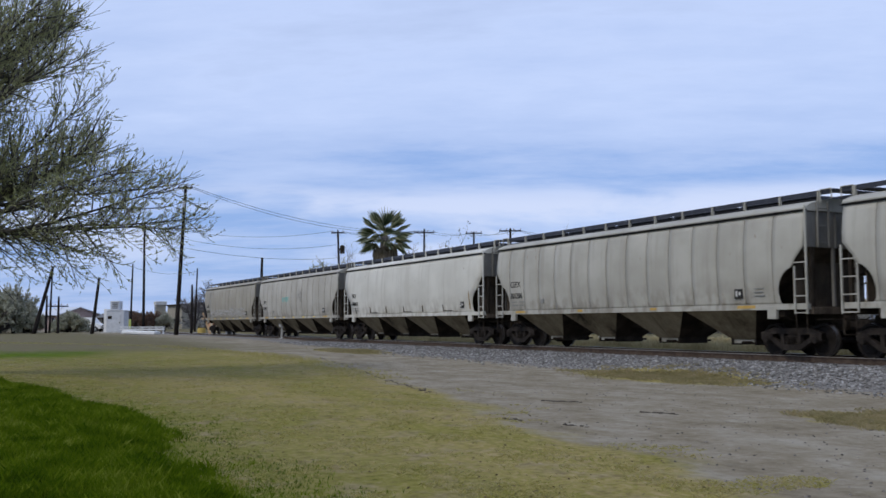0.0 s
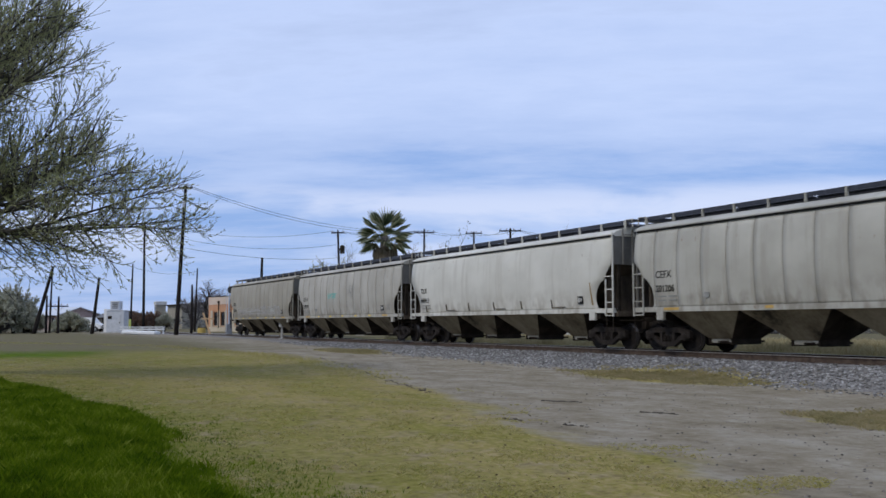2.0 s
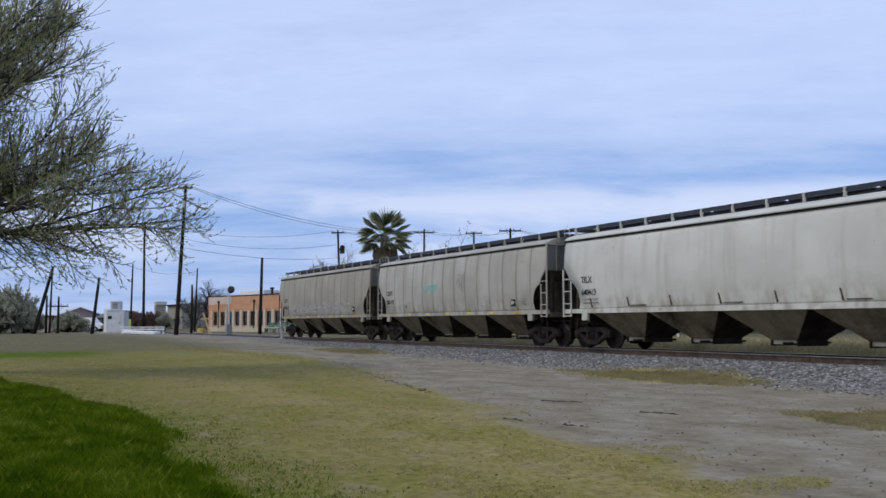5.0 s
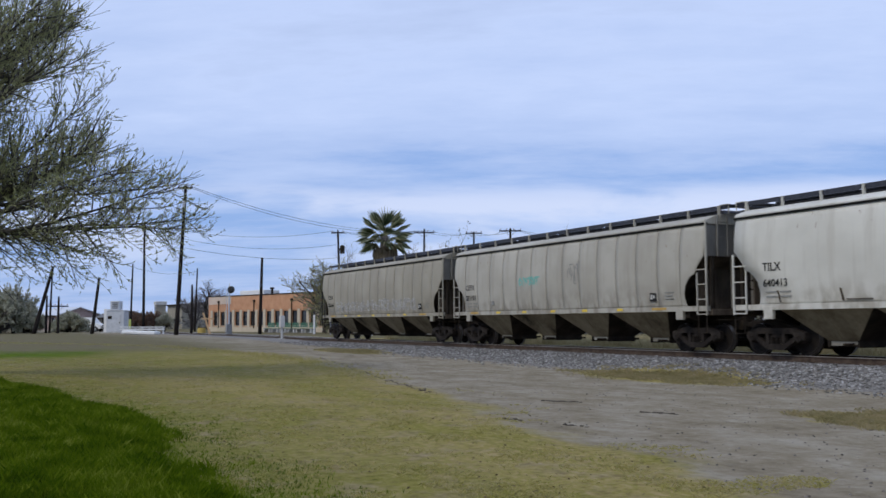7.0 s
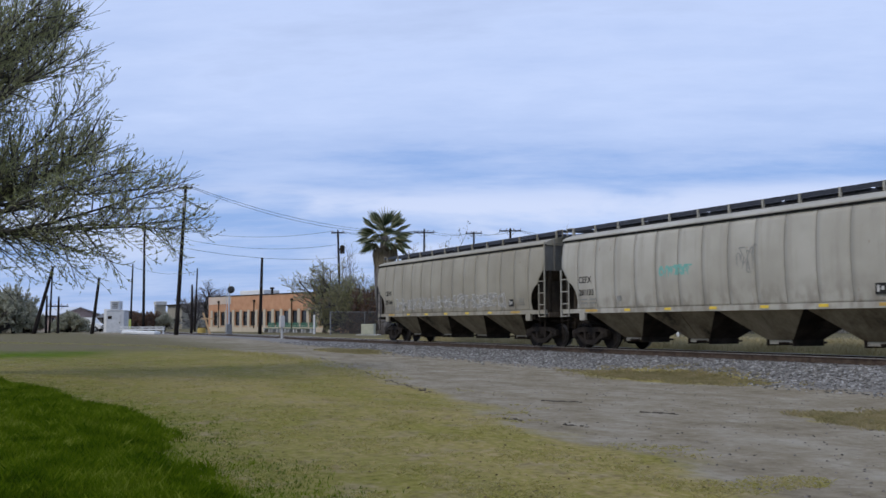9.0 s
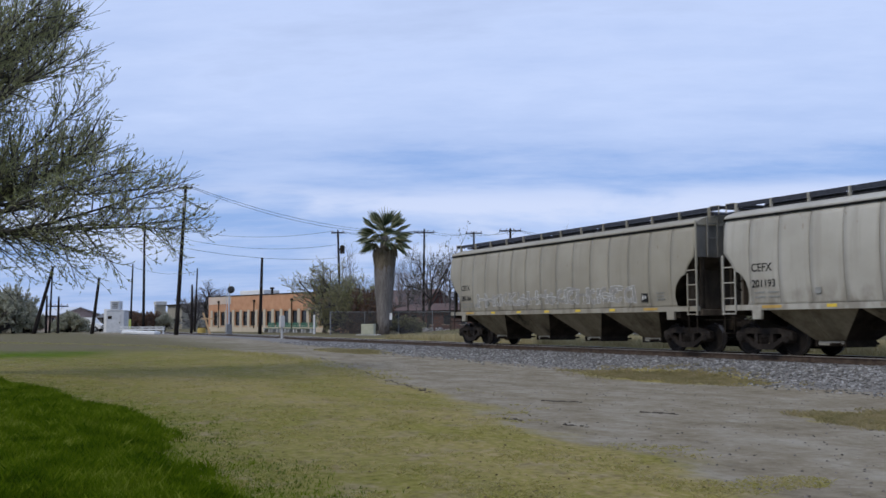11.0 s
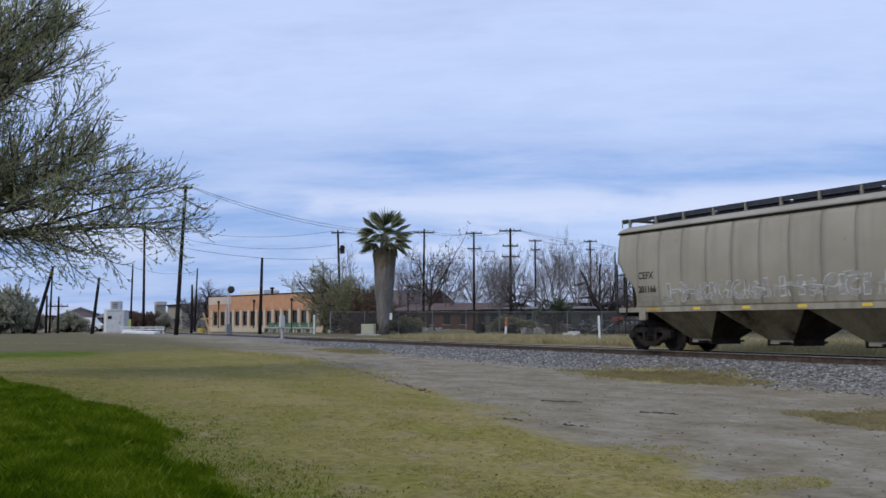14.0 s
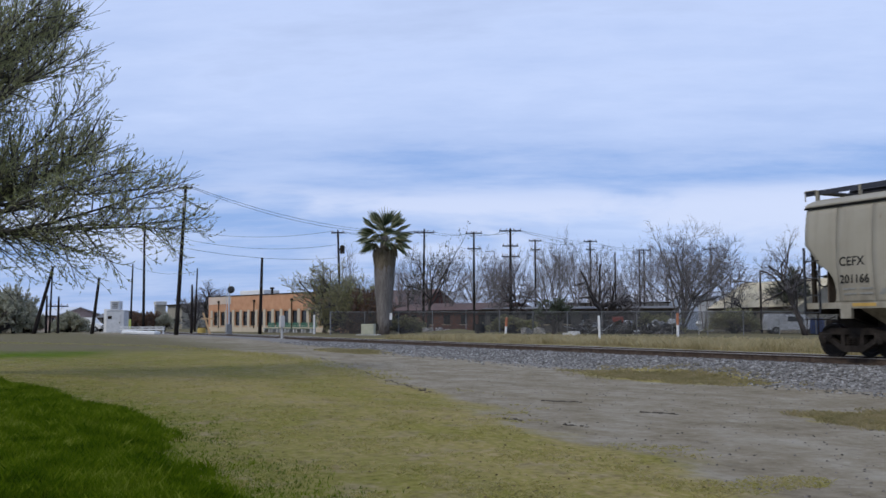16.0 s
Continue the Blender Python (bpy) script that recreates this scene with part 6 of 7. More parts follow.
def gabled_house(label, A, B, depth, wall_h, ridge_h, wallmat, roofmat, wins=3, category="house", name="house", along=True, base=.55, win_z=(1.0, 2.2)):
    at, ln = frame_between(A, B)
    t = thing(name, label, category, at @ pose(0, 0, base - .1))
    ops = []
    if wins:
        p = ln / wins
        ops = [(p * k + p * .3, p * (k + 1) - p * .3) for k in range(wins)]
    pierced_wall(t, ln, wall_h, ops, win_z[0], win_z[1], .25, wallmat)
    for a, b in ops:
        window_part(t, a, b, win_z[0], win_z[1], 0, GRIME_SHADE, True, 1)
    for x in (0, ln - .25):
        m = M().box(x, x + .25, .252, depth, 0, wall_h)
        if along:
            m.add([(x, .0, wall_h), (x + .25, .0, wall_h), (x, depth, wall_h), (x + .25, depth, wall_h), (x, depth / 2, ridge_h), (x + .25, depth / 2, ridge_h)], [(0, 2, 4), (1, 5, 3), (0, 4, 5, 1), (2, 3, 5, 4), (0, 1, 3, 2)])
        part("side_wall", m, wallmat, t)
    part("back_wall", M().box(.252, ln - .252, depth - .25, depth, 0, wall_h), wallmat, t)
    o, th = .45, .12
    if along:
        for s in (0, 1):
            y0, y1 = (-o, depth / 2) if s == 0 else (depth + o, depth / 2)
            zE = wall_h - (ridge_h - wall_h) * o / (depth / 2)
            m = M().hexa([(-o, y0, zE), (ln + o, y0, zE), (ln + o, y1, ridge_h), (-o, y1, ridge_h)], [(-o, y0, zE + th), (ln + o, y0, zE + th), (ln + o, y1, ridge_h + th), (-o, y1, ridge_h + th)])
            part("roof_slope", m, roofmat, t)
            part("fascia", M().box(-o, ln + o, min(y0 - .02, y0 + .02) - (.04 if s == 0 else -.04), max(y0 - .02, y0 + .02) - (.04 if s == 0 else -.04), zE - .12, zE + .13), GRIME_SHADE, t)
    else:
        m = M()
        for s in (0, 1):
            x0, x1 = (-o, ln / 2) if s == 0 else (ln + o, ln / 2)
            part("roof_slope", M().hexa([(x0, -o, wall_h - .1), (x1, -o, ridge_h), (x1, depth + o, ridge_h), (x0, depth + o, wall_h - .1)], [(x0, -o, wall_h + th), (x1, -o, ridge_h + th), (x1, depth + o, ridge_h + th), (x0, depth + o, wall_h + th)]), roofmat, t)
        part("gable", M().add([(0, 0, wall_h), (ln, 0, wall_h), (ln / 2, 0, ridge_h), (0, .25, wall_h), (ln, .25, wall_h), (ln / 2, .25, ridge_h)], [(0, 1, 2), (3, 5, 4), (0, 2, 5, 3), (1, 4, 5, 2), (0, 3, 4, 1)]), wallmat, t)
    return t


gabled_house("low red brick house with a dark roof behind bare trees", (-117.75, 29.46), (-103.00, 36.41), 11, 2.75, 3.7, BRICK_RED, ROOF_RED, 6)
gabled_house("dark red brick house with gabled roof behind the palm", (-132.51, 31.40), (-123.24, 36.39), 9, 3.8, 6.0, BRICK_RED, ROOF_RED, 3)
gabled_house("tan house with a broad straw-coloured roof", (-86.11, 56.50), (-71.46, 54.35), 9, 2.95, 5.7, TAN_WALL, ROOF_TAN, 5)
gabled_house("white metal shed with a low pitched roof", (-85.44, 66.70), (-81.19, 66.21), 6, 3.2, 5.1, METAL_ROOF, METAL_ROOF, 0, "shed", "metal_shed", False)
gabled_house("white metal shed behind the broad bare tree", (-94.63, 61.86), (-91.94, 62.74), 7, 3.4, 5.0, METAL_ROOF, METAL_ROOF, 0, "shed", "metal_shed", False)
gabled_house("pale metal warehouse behind the yard", (-125.71, 62.64), (-110.48, 70.53), 16, 4.2, 5.6, METAL_ROOF, METAL_ROOF, 0, "warehouse", "warehouse")
gabled_house("long low workshop with a dark flat roof line", (-102.44, 35.30), (-87.45, 51.62), 8, 2.75, 3.05, DARK_WALL, ROOF_GREY, 10, "workshop", "workshop")
gabled_house("small pink-walled house with white roof", (-179.17, -9.77), (-172.14, -6.97), 8, 2.6, 3.9, PINK_WALL, METAL_ROOF, 3)
gabled_house("grey bungalow beyond the crossing", (-174.90, -1.32), (-168.25, 0.72), 8, 2.2, 3.2, TAN_WALL, ROOF_GREY, 2)
gabled_house("low pale building beyond the railway", (-215.05, 19.30), (-208.53, 21.09), 9, 5.2, 5.6, TAN_WALL, ROOF_GREY, 3)
_tw = thing("storage_tower", "square grey concrete tower above distant roofs", "tower", pose(-220.91, 18.82, .4))
part("shaft", M().box(-1.05, 1.05, -1.05, 1.05, 0, 5.4), TAN_WALL, _tw)
part("head", M().box(-1.2, 1.2, -1.2, 1.2, 5.4, 6.2, b=.05), CONCRETE, _tw)
for _s in (-.5, .5):
    part("opening", M().box(_s - .25, _s + .25, -1.08, -1.052, 4.0, 5.0), GLASS, _tw)


# ---------------------------------------------------------------- chain-link fence
def fence():
    t = thing("chain_link_fence", "tall galvanised chain-link fence along the yard", "fence")
    runs = [((-82.45, 8.15), (-75.07, 24.96)), ((-75.07, 24.96), (-56.19, 53.42))]
    m = M()
    for a, b in runs:
        a, b = Vector((*a, 0)), Vector((*b, 0))
        d = (b - a).normalized()
        ln = (b - a).length
        n = int(ln / 3.0)
        top, bot = 2.05, .08
        for k in range(n + 1):
            p = a + d * (ln * k / n)
            z = gz(p.x, p.y)
            part("post", M().cyl((p.x, p.y, z - .2), (p.x, p.y, z + 2.1), .038 if k % n else .07, n=8), STEEL_GALV, t)
        z = gz(a.x, a.y)
        za, zb = gz(a.x, a.y), gz(b.x, b.y)
        part("top_rail", M().cyl((a.x, a.y, za + 2.05), (b.x, b.y, zb + 2.05), .026, n=6), STEEL_GALV, t)
        s = -bot
        k = 0
        w = d * .016
        while k * .10 < ln:
            for sg in (1, -1):
                u0 = k * .10
                u1 = u0 + sg * (top - bot) * .8
                v0, v1 = bot, top
                if u1 > ln:
                    v1 = bot + (ln - u0) / .8; u1 = ln
                if u1 < 0:
                    v1 = bot + u0 / .8; u1 = 0
                p0, p1 = a + d * u0, a + d * u1
                g0 = za + (zb - za) * u0 / ln
                m.add([tuple(p0 - w + Vector((0, 0, g0 + v0))), tuple(p0 + w + Vector((0, 0, g0 + v0))), tuple(p1 + w + Vector((0, 0, g0 + v1))), tuple(p1 - w + Vector((0, 0, g0 + v1)))], [(0, 1, 2, 3)])
            k += 1
    tagged(part("wire_mesh", m, FENCE_WIRE, t, "diamond wire mesh"), kind="stuff")
    sgn = part("sign", M().box(-.55, .55, -.03, 0, 1.35, 1.95), WHITE_PAINT, t, "small pale sign", pose(*(-79.83, 12.45), .55, 0, 0, 63))


fence()

# ---------------------------------------------------------------- trackside things


def marker_post(label, x, y, h, r, lower, upper, split, lean=(0, 0)):
    z = gz(x, y)
    t = thing("marker_post", label, "marker post", pose(x, y, z - .05), group="trackside marker posts")
    a = Vector((lean[0], lean[1], 1))
    part("post", M().tube([a * 0, a * (h * split)], r, 8), lower, t)
    part("cap", M().tube([a * (h * split), a * (h * .98), a * h], [r * 1.05, r * 1.05, r * .6], 8), upper, t)


marker_post("slim white plastic marker post beside the track", -39.04, 6.20, 1.45, .055, WHITE_PAINT, WHITE_PAINT, .8, (-.05, 0))
marker_post("white marker post with an orange top", -69.28, 18.63, 1.55, .10, WHITE_PAINT, ORANGE_PAINT, .52, (.06, .06))
marker_post("white marker post with an orange top", -50.27, 20.67, 1.75, .085, WHITE_PAINT, ORANGE_PAINT, .55)
marker_post("short white plastic marker post", -87.89, 8.50, 1.9, .09, WHITE_PAINT, WHITE_PAINT, .8)
marker_post("lime-yellow marker on a dark stem", -125.01, -2.68, 1.7, .22, GRIME_SHADE, LIME_PAINT, .28)


def signal_mast(x, y):
    t = thing("railway_signal", "railway signal with round black target on a slim mast", "signal", pose(x, y, gz(x, y) - .05))
    h = 4.75
    part("mast", M().cyl((0, 0, 0), (0, 0, h), .075, .06, 10), ASH_PAINT, t)
    c = Vector((.18, .12, 4.35))
    nrm = Vector((math.cos(radians(26.8)), -math.sin(radians(26.8)), 0))
    tg = part("target", M().cyl(tuple(c), tuple(c + nrm * .03), .34, n=24), BLACK, t, "round black target plate")
    part("lamp_housing", M().cyl(tuple(c + nrm * .03), tuple(c + nrm * .35), .14, .13, 12).cyl(tuple(c - nrm * .3), tuple(c), .16, .16, 12), BLACK, tg)
    part("lens", M().cyl(tuple(c + nrm * .10), tuple(c + nrm * .12), .09, n=12), GLASS, tg)
    part("finial", M().cyl((0, 0, h), (0, 0, h + .22), .05, .01, 8), ASH_PAINT, t)
    part("ladder", M().box(-.22, -.19, -.02, .02, .3, h - .3).box(.10, .13, -.3, -.26, .3, h - .3).box(-.2, .12, -.16, -.12, 1, 1.04), ASH_PAINT, t)
    part("case", M().box(-.28, .28, -.25, .25, .1, 1.1, b=.03), STEEL_GALV, t, "grey relay case")
    part("foundation", M().box(-.5, .5, -.45, .45, 0, .098), CONCRETE, t)


signal_mast(-91.56, 1.24)


def relay_shelter(x, y):
    """Two joined pale cabinets and a taller grey housing, beside a guard rail."""
    t = thing("relay_shelter", "pale grey metal railway relay shelter with taller housing", "shelter", pose(x, y, gz(x, y) - .02, 0, 0, 63))
    part("base", M().box(-1.4, 1.4, -1.0, 1.0, 0, .12), CONCRETE, t)
    part("body", M().box(-.85, 1.15, -.8, .8, .12, 2.55, b=.04), ASH_PAINT, t)
    part("roof_cap", M().box(-.92, 1.22, -.88, .88, 2.552, 2.62, b=.03), WHITE_PAINT, t)
    part("side_cabinet", M().box(-1.2, -.852, -.7, .7, .12, 2.75, b=.04), WHITE_PAINT, t)
    v = part("housing", M().box(-.55, .50, -.55, .55, 2.622, 3.65, b=.05), ASH_PAINT, t, "taller louvred housing")
    for k in range(4):
        part("louvre", M().box(-.35, .35, -.60, -.555, 2.8 + .2 * k, 2.9 + .2 * k), STEEL_GALV, v)
    d = part("door", M().box(-.1, .75, -.835, -.805, .2, 2.3), ASH_PAINT, t)
    part("handle", M().box(.60, .67, -.87, -.836, 1.15, 1.3), GRIME_SHADE, d)
    part("vent", M().box(-.7, -.25, -.83, -.805, 1.6, 1.95), GRIME_SHADE, t)


relay_shelter(-115.26, -5.63)


def guard_rail():
    at, ln = frame_between((-105.65, -6.61), (-103.54, -2.44))
    t = thing("guard_rail", "white-painted low guard rail on short posts", "guard rail", at @ pose(0, 0, gz(-104.66, -4.66) - .05))
    for k in range(7):
        x = .15 + (ln - .3) * k / 6
        part("post", M().box(x - .07, x + .07, -.07, .07, 0, .66), ASH_PAINT, t)
    part("beam", M().box(0, ln, -.13, -.075, .40, .56, b=.015), WHITE_PAINT, t)
    part("beam", M().box(0, ln, -.20, .20, .662, .76, b=.02), WHITE_PAINT, t)


guard_rail()
single("concrete_slab", M().box(-1.6, 1.6, -.75, .75, -.05, .30, b=.09), WHITE_PAINT, "white-washed concrete slab lying on the grass", "slab", pose(-93.26, -6.56, gz(-93.26, -6.56) + .06, 0, 2, 60))


def post_box(x, y):
    t = thing("trackside_box", "white post carrying a small pale equipment box", "equipment box", pose(x, y, gz(x, y) - .05))
    part("post", M().box(-.06, .06, -.06, .06, 0, 1.0), CONCRETE, t)
    part("box", M().box(-.19, .19, -.17, .17, .88, 1.72, b=.03), CONCRETE, t)
    part("foot", M().box(-.2, .2, -.2, .2, 0, .08), CONCRETE, t)


post_box(-67.93, -0.92)


def pedestal(x, y):
    t = thing("utility_pedestal", "beige utility cabinet on a concrete pad", "cabinet", pose(x, y, gz(x, y) - .03, 0, 0, 55))
    part("pad", M().box(-.95, .95, -.6, .6, 0, .1), CONCRETE, t)
    part("body", M().box(-.55, .55, -.40, .40, .1, .98, b=.04), mat("beige_enamel", [(.34, .34, .24), (.44, .43, .31)], 3, .5), t)
    part("door", M().box(-.46, .46, -.425, -.405, .2, .88), bpy.data.materials["beige_enamel"], t)


pedestal(-76.26, 9.28)

# timber brace and yellow barrier beside the orange building
_tb = thing("timber_brace", "raw timber A-frame brace standing by the building", "brace", pose(-96.36, 0.65, gz(-96.36, 0.65) - .05, 0, 0, 63))
part("leg", M().hexa([(-.85, -.06, 2.2), (-.68, -.06, 2.2), (-.68, .06, 2.2), (-.85, .06, 2.2)][::-1], [(-.10, -.06, 0), (.08, -.06, 0), (.08, .06, 0), (-.10, .06, 0)][::-1]), TIMBER, _tb)
part("crosspiece", M().box(-.9, .35, -.1, -.062, 1.55, 1.68), TIMBER, _tb)
_yb = thing("yellow_barrel", "squat yellow drum beside the track", "drum", pose(-108.86, 2.60, gz(-108.86, 2.60) - .03))
part("body", M().tube([(0, 0, 0), (0, 0, .3), (0, 0, .62)], [.42, .45, .40], 16), mat("faded_yellow", [(0.36, 0.25, 0.05), (0.48, 0.35, 0.09)], 3, 0.8), _yb)
part("rim", M().tube([(.41 * math.cos(a), .41 * math.sin(a), .63) for a in [k * math.pi / 10 for k in range(21)]], .03, 5), GRIME_SHADE, _yb)


def pickup(label, x, y, turn, paint, name="pickup_truck", van=False):
    t = thing(name, label, "vehicle", pose(x, y, gz(x, y), 0, 0, turn), group="parked vehicles")
    sec = [(-2.6, .45), (2.5, .45), (2.6, .75), (2.45, 1.02), (1.35, 1.12), (.75, 1.75), (-.65, 1.80), (-.95, 1.15), (-2.6, 1.12)]
    if van:
        sec = [(-2.5, .4), (2.3, .4), (2.45, .8), (1.7, 1.15), (1.05, 1.85), (-2.3, 1.95), (-2.5, 1.2)]
    part("body", M().loft([[(a, yy, z) for a, z in sec] for yy in (-.9, .9)][::-1]), paint, t)
    for s in (-1, 1):
        part("side_window", M().hexa([(-.6, s * .902, 1.2), (1.0, s * .902, 1.2), (1.0, s * .915, 1.2), (-.6, s * .915, 1.2)], [(-.55, s * .902, 1.65), (.72, s * .902, 1.65), (.72, s * .915, 1.65), (-.55, s * .915, 1.65)]), GLASS, t)
        for xx in (-1.7, 1.65):
            w = part("wheel", M().cyl((xx, s * .72, .36), (xx, s * .95, .36), .36, n=16), RUBBER, t)
            part("rim", M().cyl((xx, s * .951, .36), (xx, s * .965, .36), .2, n=12), STEEL_GALV, w)
    part("bumper", M().box(2.56, 2.72, -.85, .85, .42, .62, b=.03), STEEL_GALV, t)
    part("headlight", M().box(2.5, 2.62, -.8, -.5, .74, .9), GLASS, t)
    part("headlight", M().box(2.5, 2.62, .5, .8, .74, .9), GLASS, t)


pickup("white parked van beyond the lawn", -133.83, -6.78, 60, WHITE_PAINT, "van", True)
pickup("pale grey car parked behind the fence", -67.37, 49.08, 60, ASH_PAINT, "van", True)


def scrap_yard():
    """Heap of bars, drums, tyres and frames behind the fence."""
    t = thing("scrap_pile", "untidy heap of scrap metal, bicycles and drums", "scrap pile")
    rnd = random.Random(15)
    for k in range(200):
        u = rnd.random()
        x0, y0 = Vector((-76.66, 30.71)).lerp(Vector((-71.64, 38.42)), u)
        x0 += rnd.uniform(-1.2, 1.2); y0 += rnd.uniform(-.5, .5)
        z = gz(x0, y0) + rnd.random() ** 1.4 * (1.1 if u > .1 else .6)
        kind = rnd.random()
        m = M()
        if kind < .5:
            d = Vector((rnd.gauss(0, 1), rnd.gauss(0, 1), rnd.gauss(0, .35))).normalized() * rnd.uniform(.4, 1.3)
            m.cyl(tuple(-d), tuple(d), rnd.uniform(.02, .06), n=6)
            nm = "bar"
        elif kind < .75:
            a, b, c = rnd.uniform(.15, .5), rnd.uniform(.15, .4), rnd.uniform(.08, .3)
            m.box(-a, a, -b, b, -c, c, b=.02)
            nm = "crate"
        else:
            q = rnd.uniform(0, 3.1)
            ax = Vector((math.cos(q), math.sin(q), rnd.uniform(-.3, .3))).normalized()
            o = ax.orthogonal().normalized(); w = ax.cross(o)
            R = rnd.uniform(.26, .36)
            m.tube([tuple(o * R * math.cos(i * math.pi / 8) + w * R * math.sin(i * math.pi / 8)) for i in range(17)], rnd.uniform(.03, .09), 6)
            nm = "wheel"
        part(nm, m, rnd.choice((SCRAP, SCRAP, STEEL_GALV, RUBBER, GRIME_SHADE, ASH_PAINT)), t, at=pose(x0, y0, z, rnd.uniform(-20, 20), rnd.uniform(-20, 20), rnd.uniform(0, 180)))


scrap_yard()
single("red_crate", M().box(-.5, .5, -.35, .35, 0, .5, b=.03), RED_PAINT, "red metal crate on top of the scrap", "crate", pose(-74.84, 34.32, 1.65, 4, 0, 60))
_dr = thing("oil_drum", "black steel drum lying by the fence", "drum", pose(-71.99, 17.72, gz(-71.99, 17.72), 0, 0, 20))
part("body", M().tube([(0, 0, 0), (0, 0, .9)], [.42, .42], 16), RUBBER, _dr)
for _z in (.28, .6):
    part("hoop", M().tube([(.43 * math.cos(k * math.pi / 8), .43 * math.sin(k * math.pi / 8), _z) for k in range(17)], .025, 5), RUBBER, _dr)
_bb = thing("blue_barrel", "dark blue plastic barrel behind the fence", "barrel", pose(-61.94, 46.50, gz(-61.94, 46.50)))
part("body", M().tube([(0, 0, 0), (0, 0, .1), (0, 0, .7), (0, 0, 1.3), (0, 0, 1.4)], [.5, .58, .62, .58, .5], 18), BLUE_PAINT, _bb)
part("lid", M().cyl((0, 0, 1.4), (0, 0, 1.46), .52, n=18), BLUE_PAINT, _bb)
single("lamp_globe", M().tube([(0, 0, 1.0 + .28 * math.sin(a)) for a in (-1.57, -1.1, -.6, 0, .6, 1.1, 1.57)], [.02, .13, .23, .28, .23, .13, .02], 12).cyl((0, 0, 0), (0, 0, .76), .04, n=8), WHITE_PAINT, "white globe on a short post in the yard", "globe", pose(-69.81, 39.82, gz(-69.81, 39.82) - .03))
for _k, _px in enumerate(((-66.87, 23.40), (-84.54, 19.58), (-84.89, 21.12), (-78.80, 26.48), (-78.19, 27.68))):
    _r = random.Random(_k)
    _m = M()
    for _j in range(7):
        _a, _b, _c = _r.uniform(.12, .4), _r.uniform(.12, .3), _r.uniform(.06, .2)
        _x, _y = _r.uniform(-.8, .8), _r.uniform(-.3, .3)
        _m.box(_x - _a, _x + _a, _y - _b, _y + _b, -.02, _c * 2 * (1.6 if _k else 1), b=.03)
    single("rubble_heap", _m, CONCRETE, "pale heap of broken concrete in dry grass", "rubble", pose(*_px, gz(*_px), 0, 0, 40 * _k), group="rubble heaps")
# ---------------------------------------------------------------- grass, stones
GRASS_LUSH = leafy("lush_grass", [(0.022, 0.046, 0.001), (0.060, 0.106, 0.002), (0.125, 0.178, 0.006), (0.28, 0.315, 0.05)], .5, 1.9, .08)
GRASS_DRY = leafy("dry_grass", [(0.26, 0.26, 0.065), (0.34, 0.31, 0.10), (0.40, 0.345, 0.15), (0.43, 0.37, 0.21)], .45, 2.5, .1)
GRASS_STRAW = leafy("straw_grass", [(0.22, 0.185, 0.09), (0.32, 0.27, 0.14), (0.46, 0.39, 0.23), (0.19, 0.185, 0.07)], .4, .45, .1)
GRASS_PATCH = leafy("patch_grass", [(0.19, 0.165, 0.075), (0.26, 0.228, 0.105), (0.335, 0.28, 0.15), (0.40, 0.33, 0.20)], .4, 1.8, .1)
STONE = leafy("ballast_stone", [(0.075, 0.07, 0.064), (0.13, 0.125, 0.116), (0.19, 0.184, 0.174), (0.26, 0.254, 0.243), (0.46, 0.455, 0.44)], 0.0)


def blades(name, label, material, count, pick, h, w, lean, seed, per=3):
    """Tufts of narrow blades, as stuff."""
    rnd = random.Random(seed)
    m = M()
    v, f = m.v, m.f
    made = 0
    tries = 0
    while made < count and tries < count * 12:
        tries += 1
        got = pick(rnd)
        if got is None:
            continue
        x, y, k = got
        made += 1
        z = gz(x, y)
        for _ in range(per):
            a = rnd.uniform(0, 6.283)
            hh = h * k * rnd.uniform(.5, 1.2)
            ww = w * rnd.uniform(.6, 1.3)
            bx, by = x + rnd.gauss(0, .04), y + rnd.gauss(0, .04)
            lx, ly = rnd.gauss(0, lean) * hh, rnd.gauss(0, lean) * hh
            o = len(v)
            ca, sa = math.cos(a) * ww, math.sin(a) * ww
            v += [(bx - ca, by - sa, z - .01), (bx + ca, by + sa, z - .01), (bx + ca * .6 + lx * .4, by + sa * .6 + ly * .4, z + hh * .6), (bx + lx, by + ly, z + hh)]
            f.append((o, o + 1, o + 2)); f.append((o, o + 2, o + 3))
    single(name, m, material, label, "grass", kind="stuff")


def pick_lush(rnd):
    u = rnd.random() ** 1.5
    x = -7.2 - 23 * u
    y = rnd.uniform(-24.5, -18.2)
    g = d_green(x, y) + .35 * noise.noise((x * .55, y * .8, 0)) + .25 * noise.noise((x * 1.9, y * 1.9, 3))
    if g < -1.3 or (g < 0 and rnd.random() > .34 * (1.3 + g) * (1 if x > -13 else .5)):
        return None
    return x, y, (min(1.15, .55 + g * .9) if g > 0 else .26) * (.75 + .5 * abs(noise.noise((x * 1.3, y * 1.3, 8))))


def pick_dry(rnd):
    u = rnd.random() ** 1.6
    x = -6.5 - 34 * u
    y = rnd.uniform(-25, -8)
    n = noise.noise((x * .5, y * 1.0, 5.0)) * 2.2 + noise.noise((x * 1.4, y * 1.4, 9.0)) * .9
    if d_road(x, y) + n > -.15 or d_green(x, y) > .1:
        return None
    if noise.noise((x * 1.1, y * 1.1, 2.0)) + .6 * noise.noise((x * 4, y * 4, 2.0)) + rnd.uniform(-.25, .25) < .12:
        return None
    return x, y, 1.0


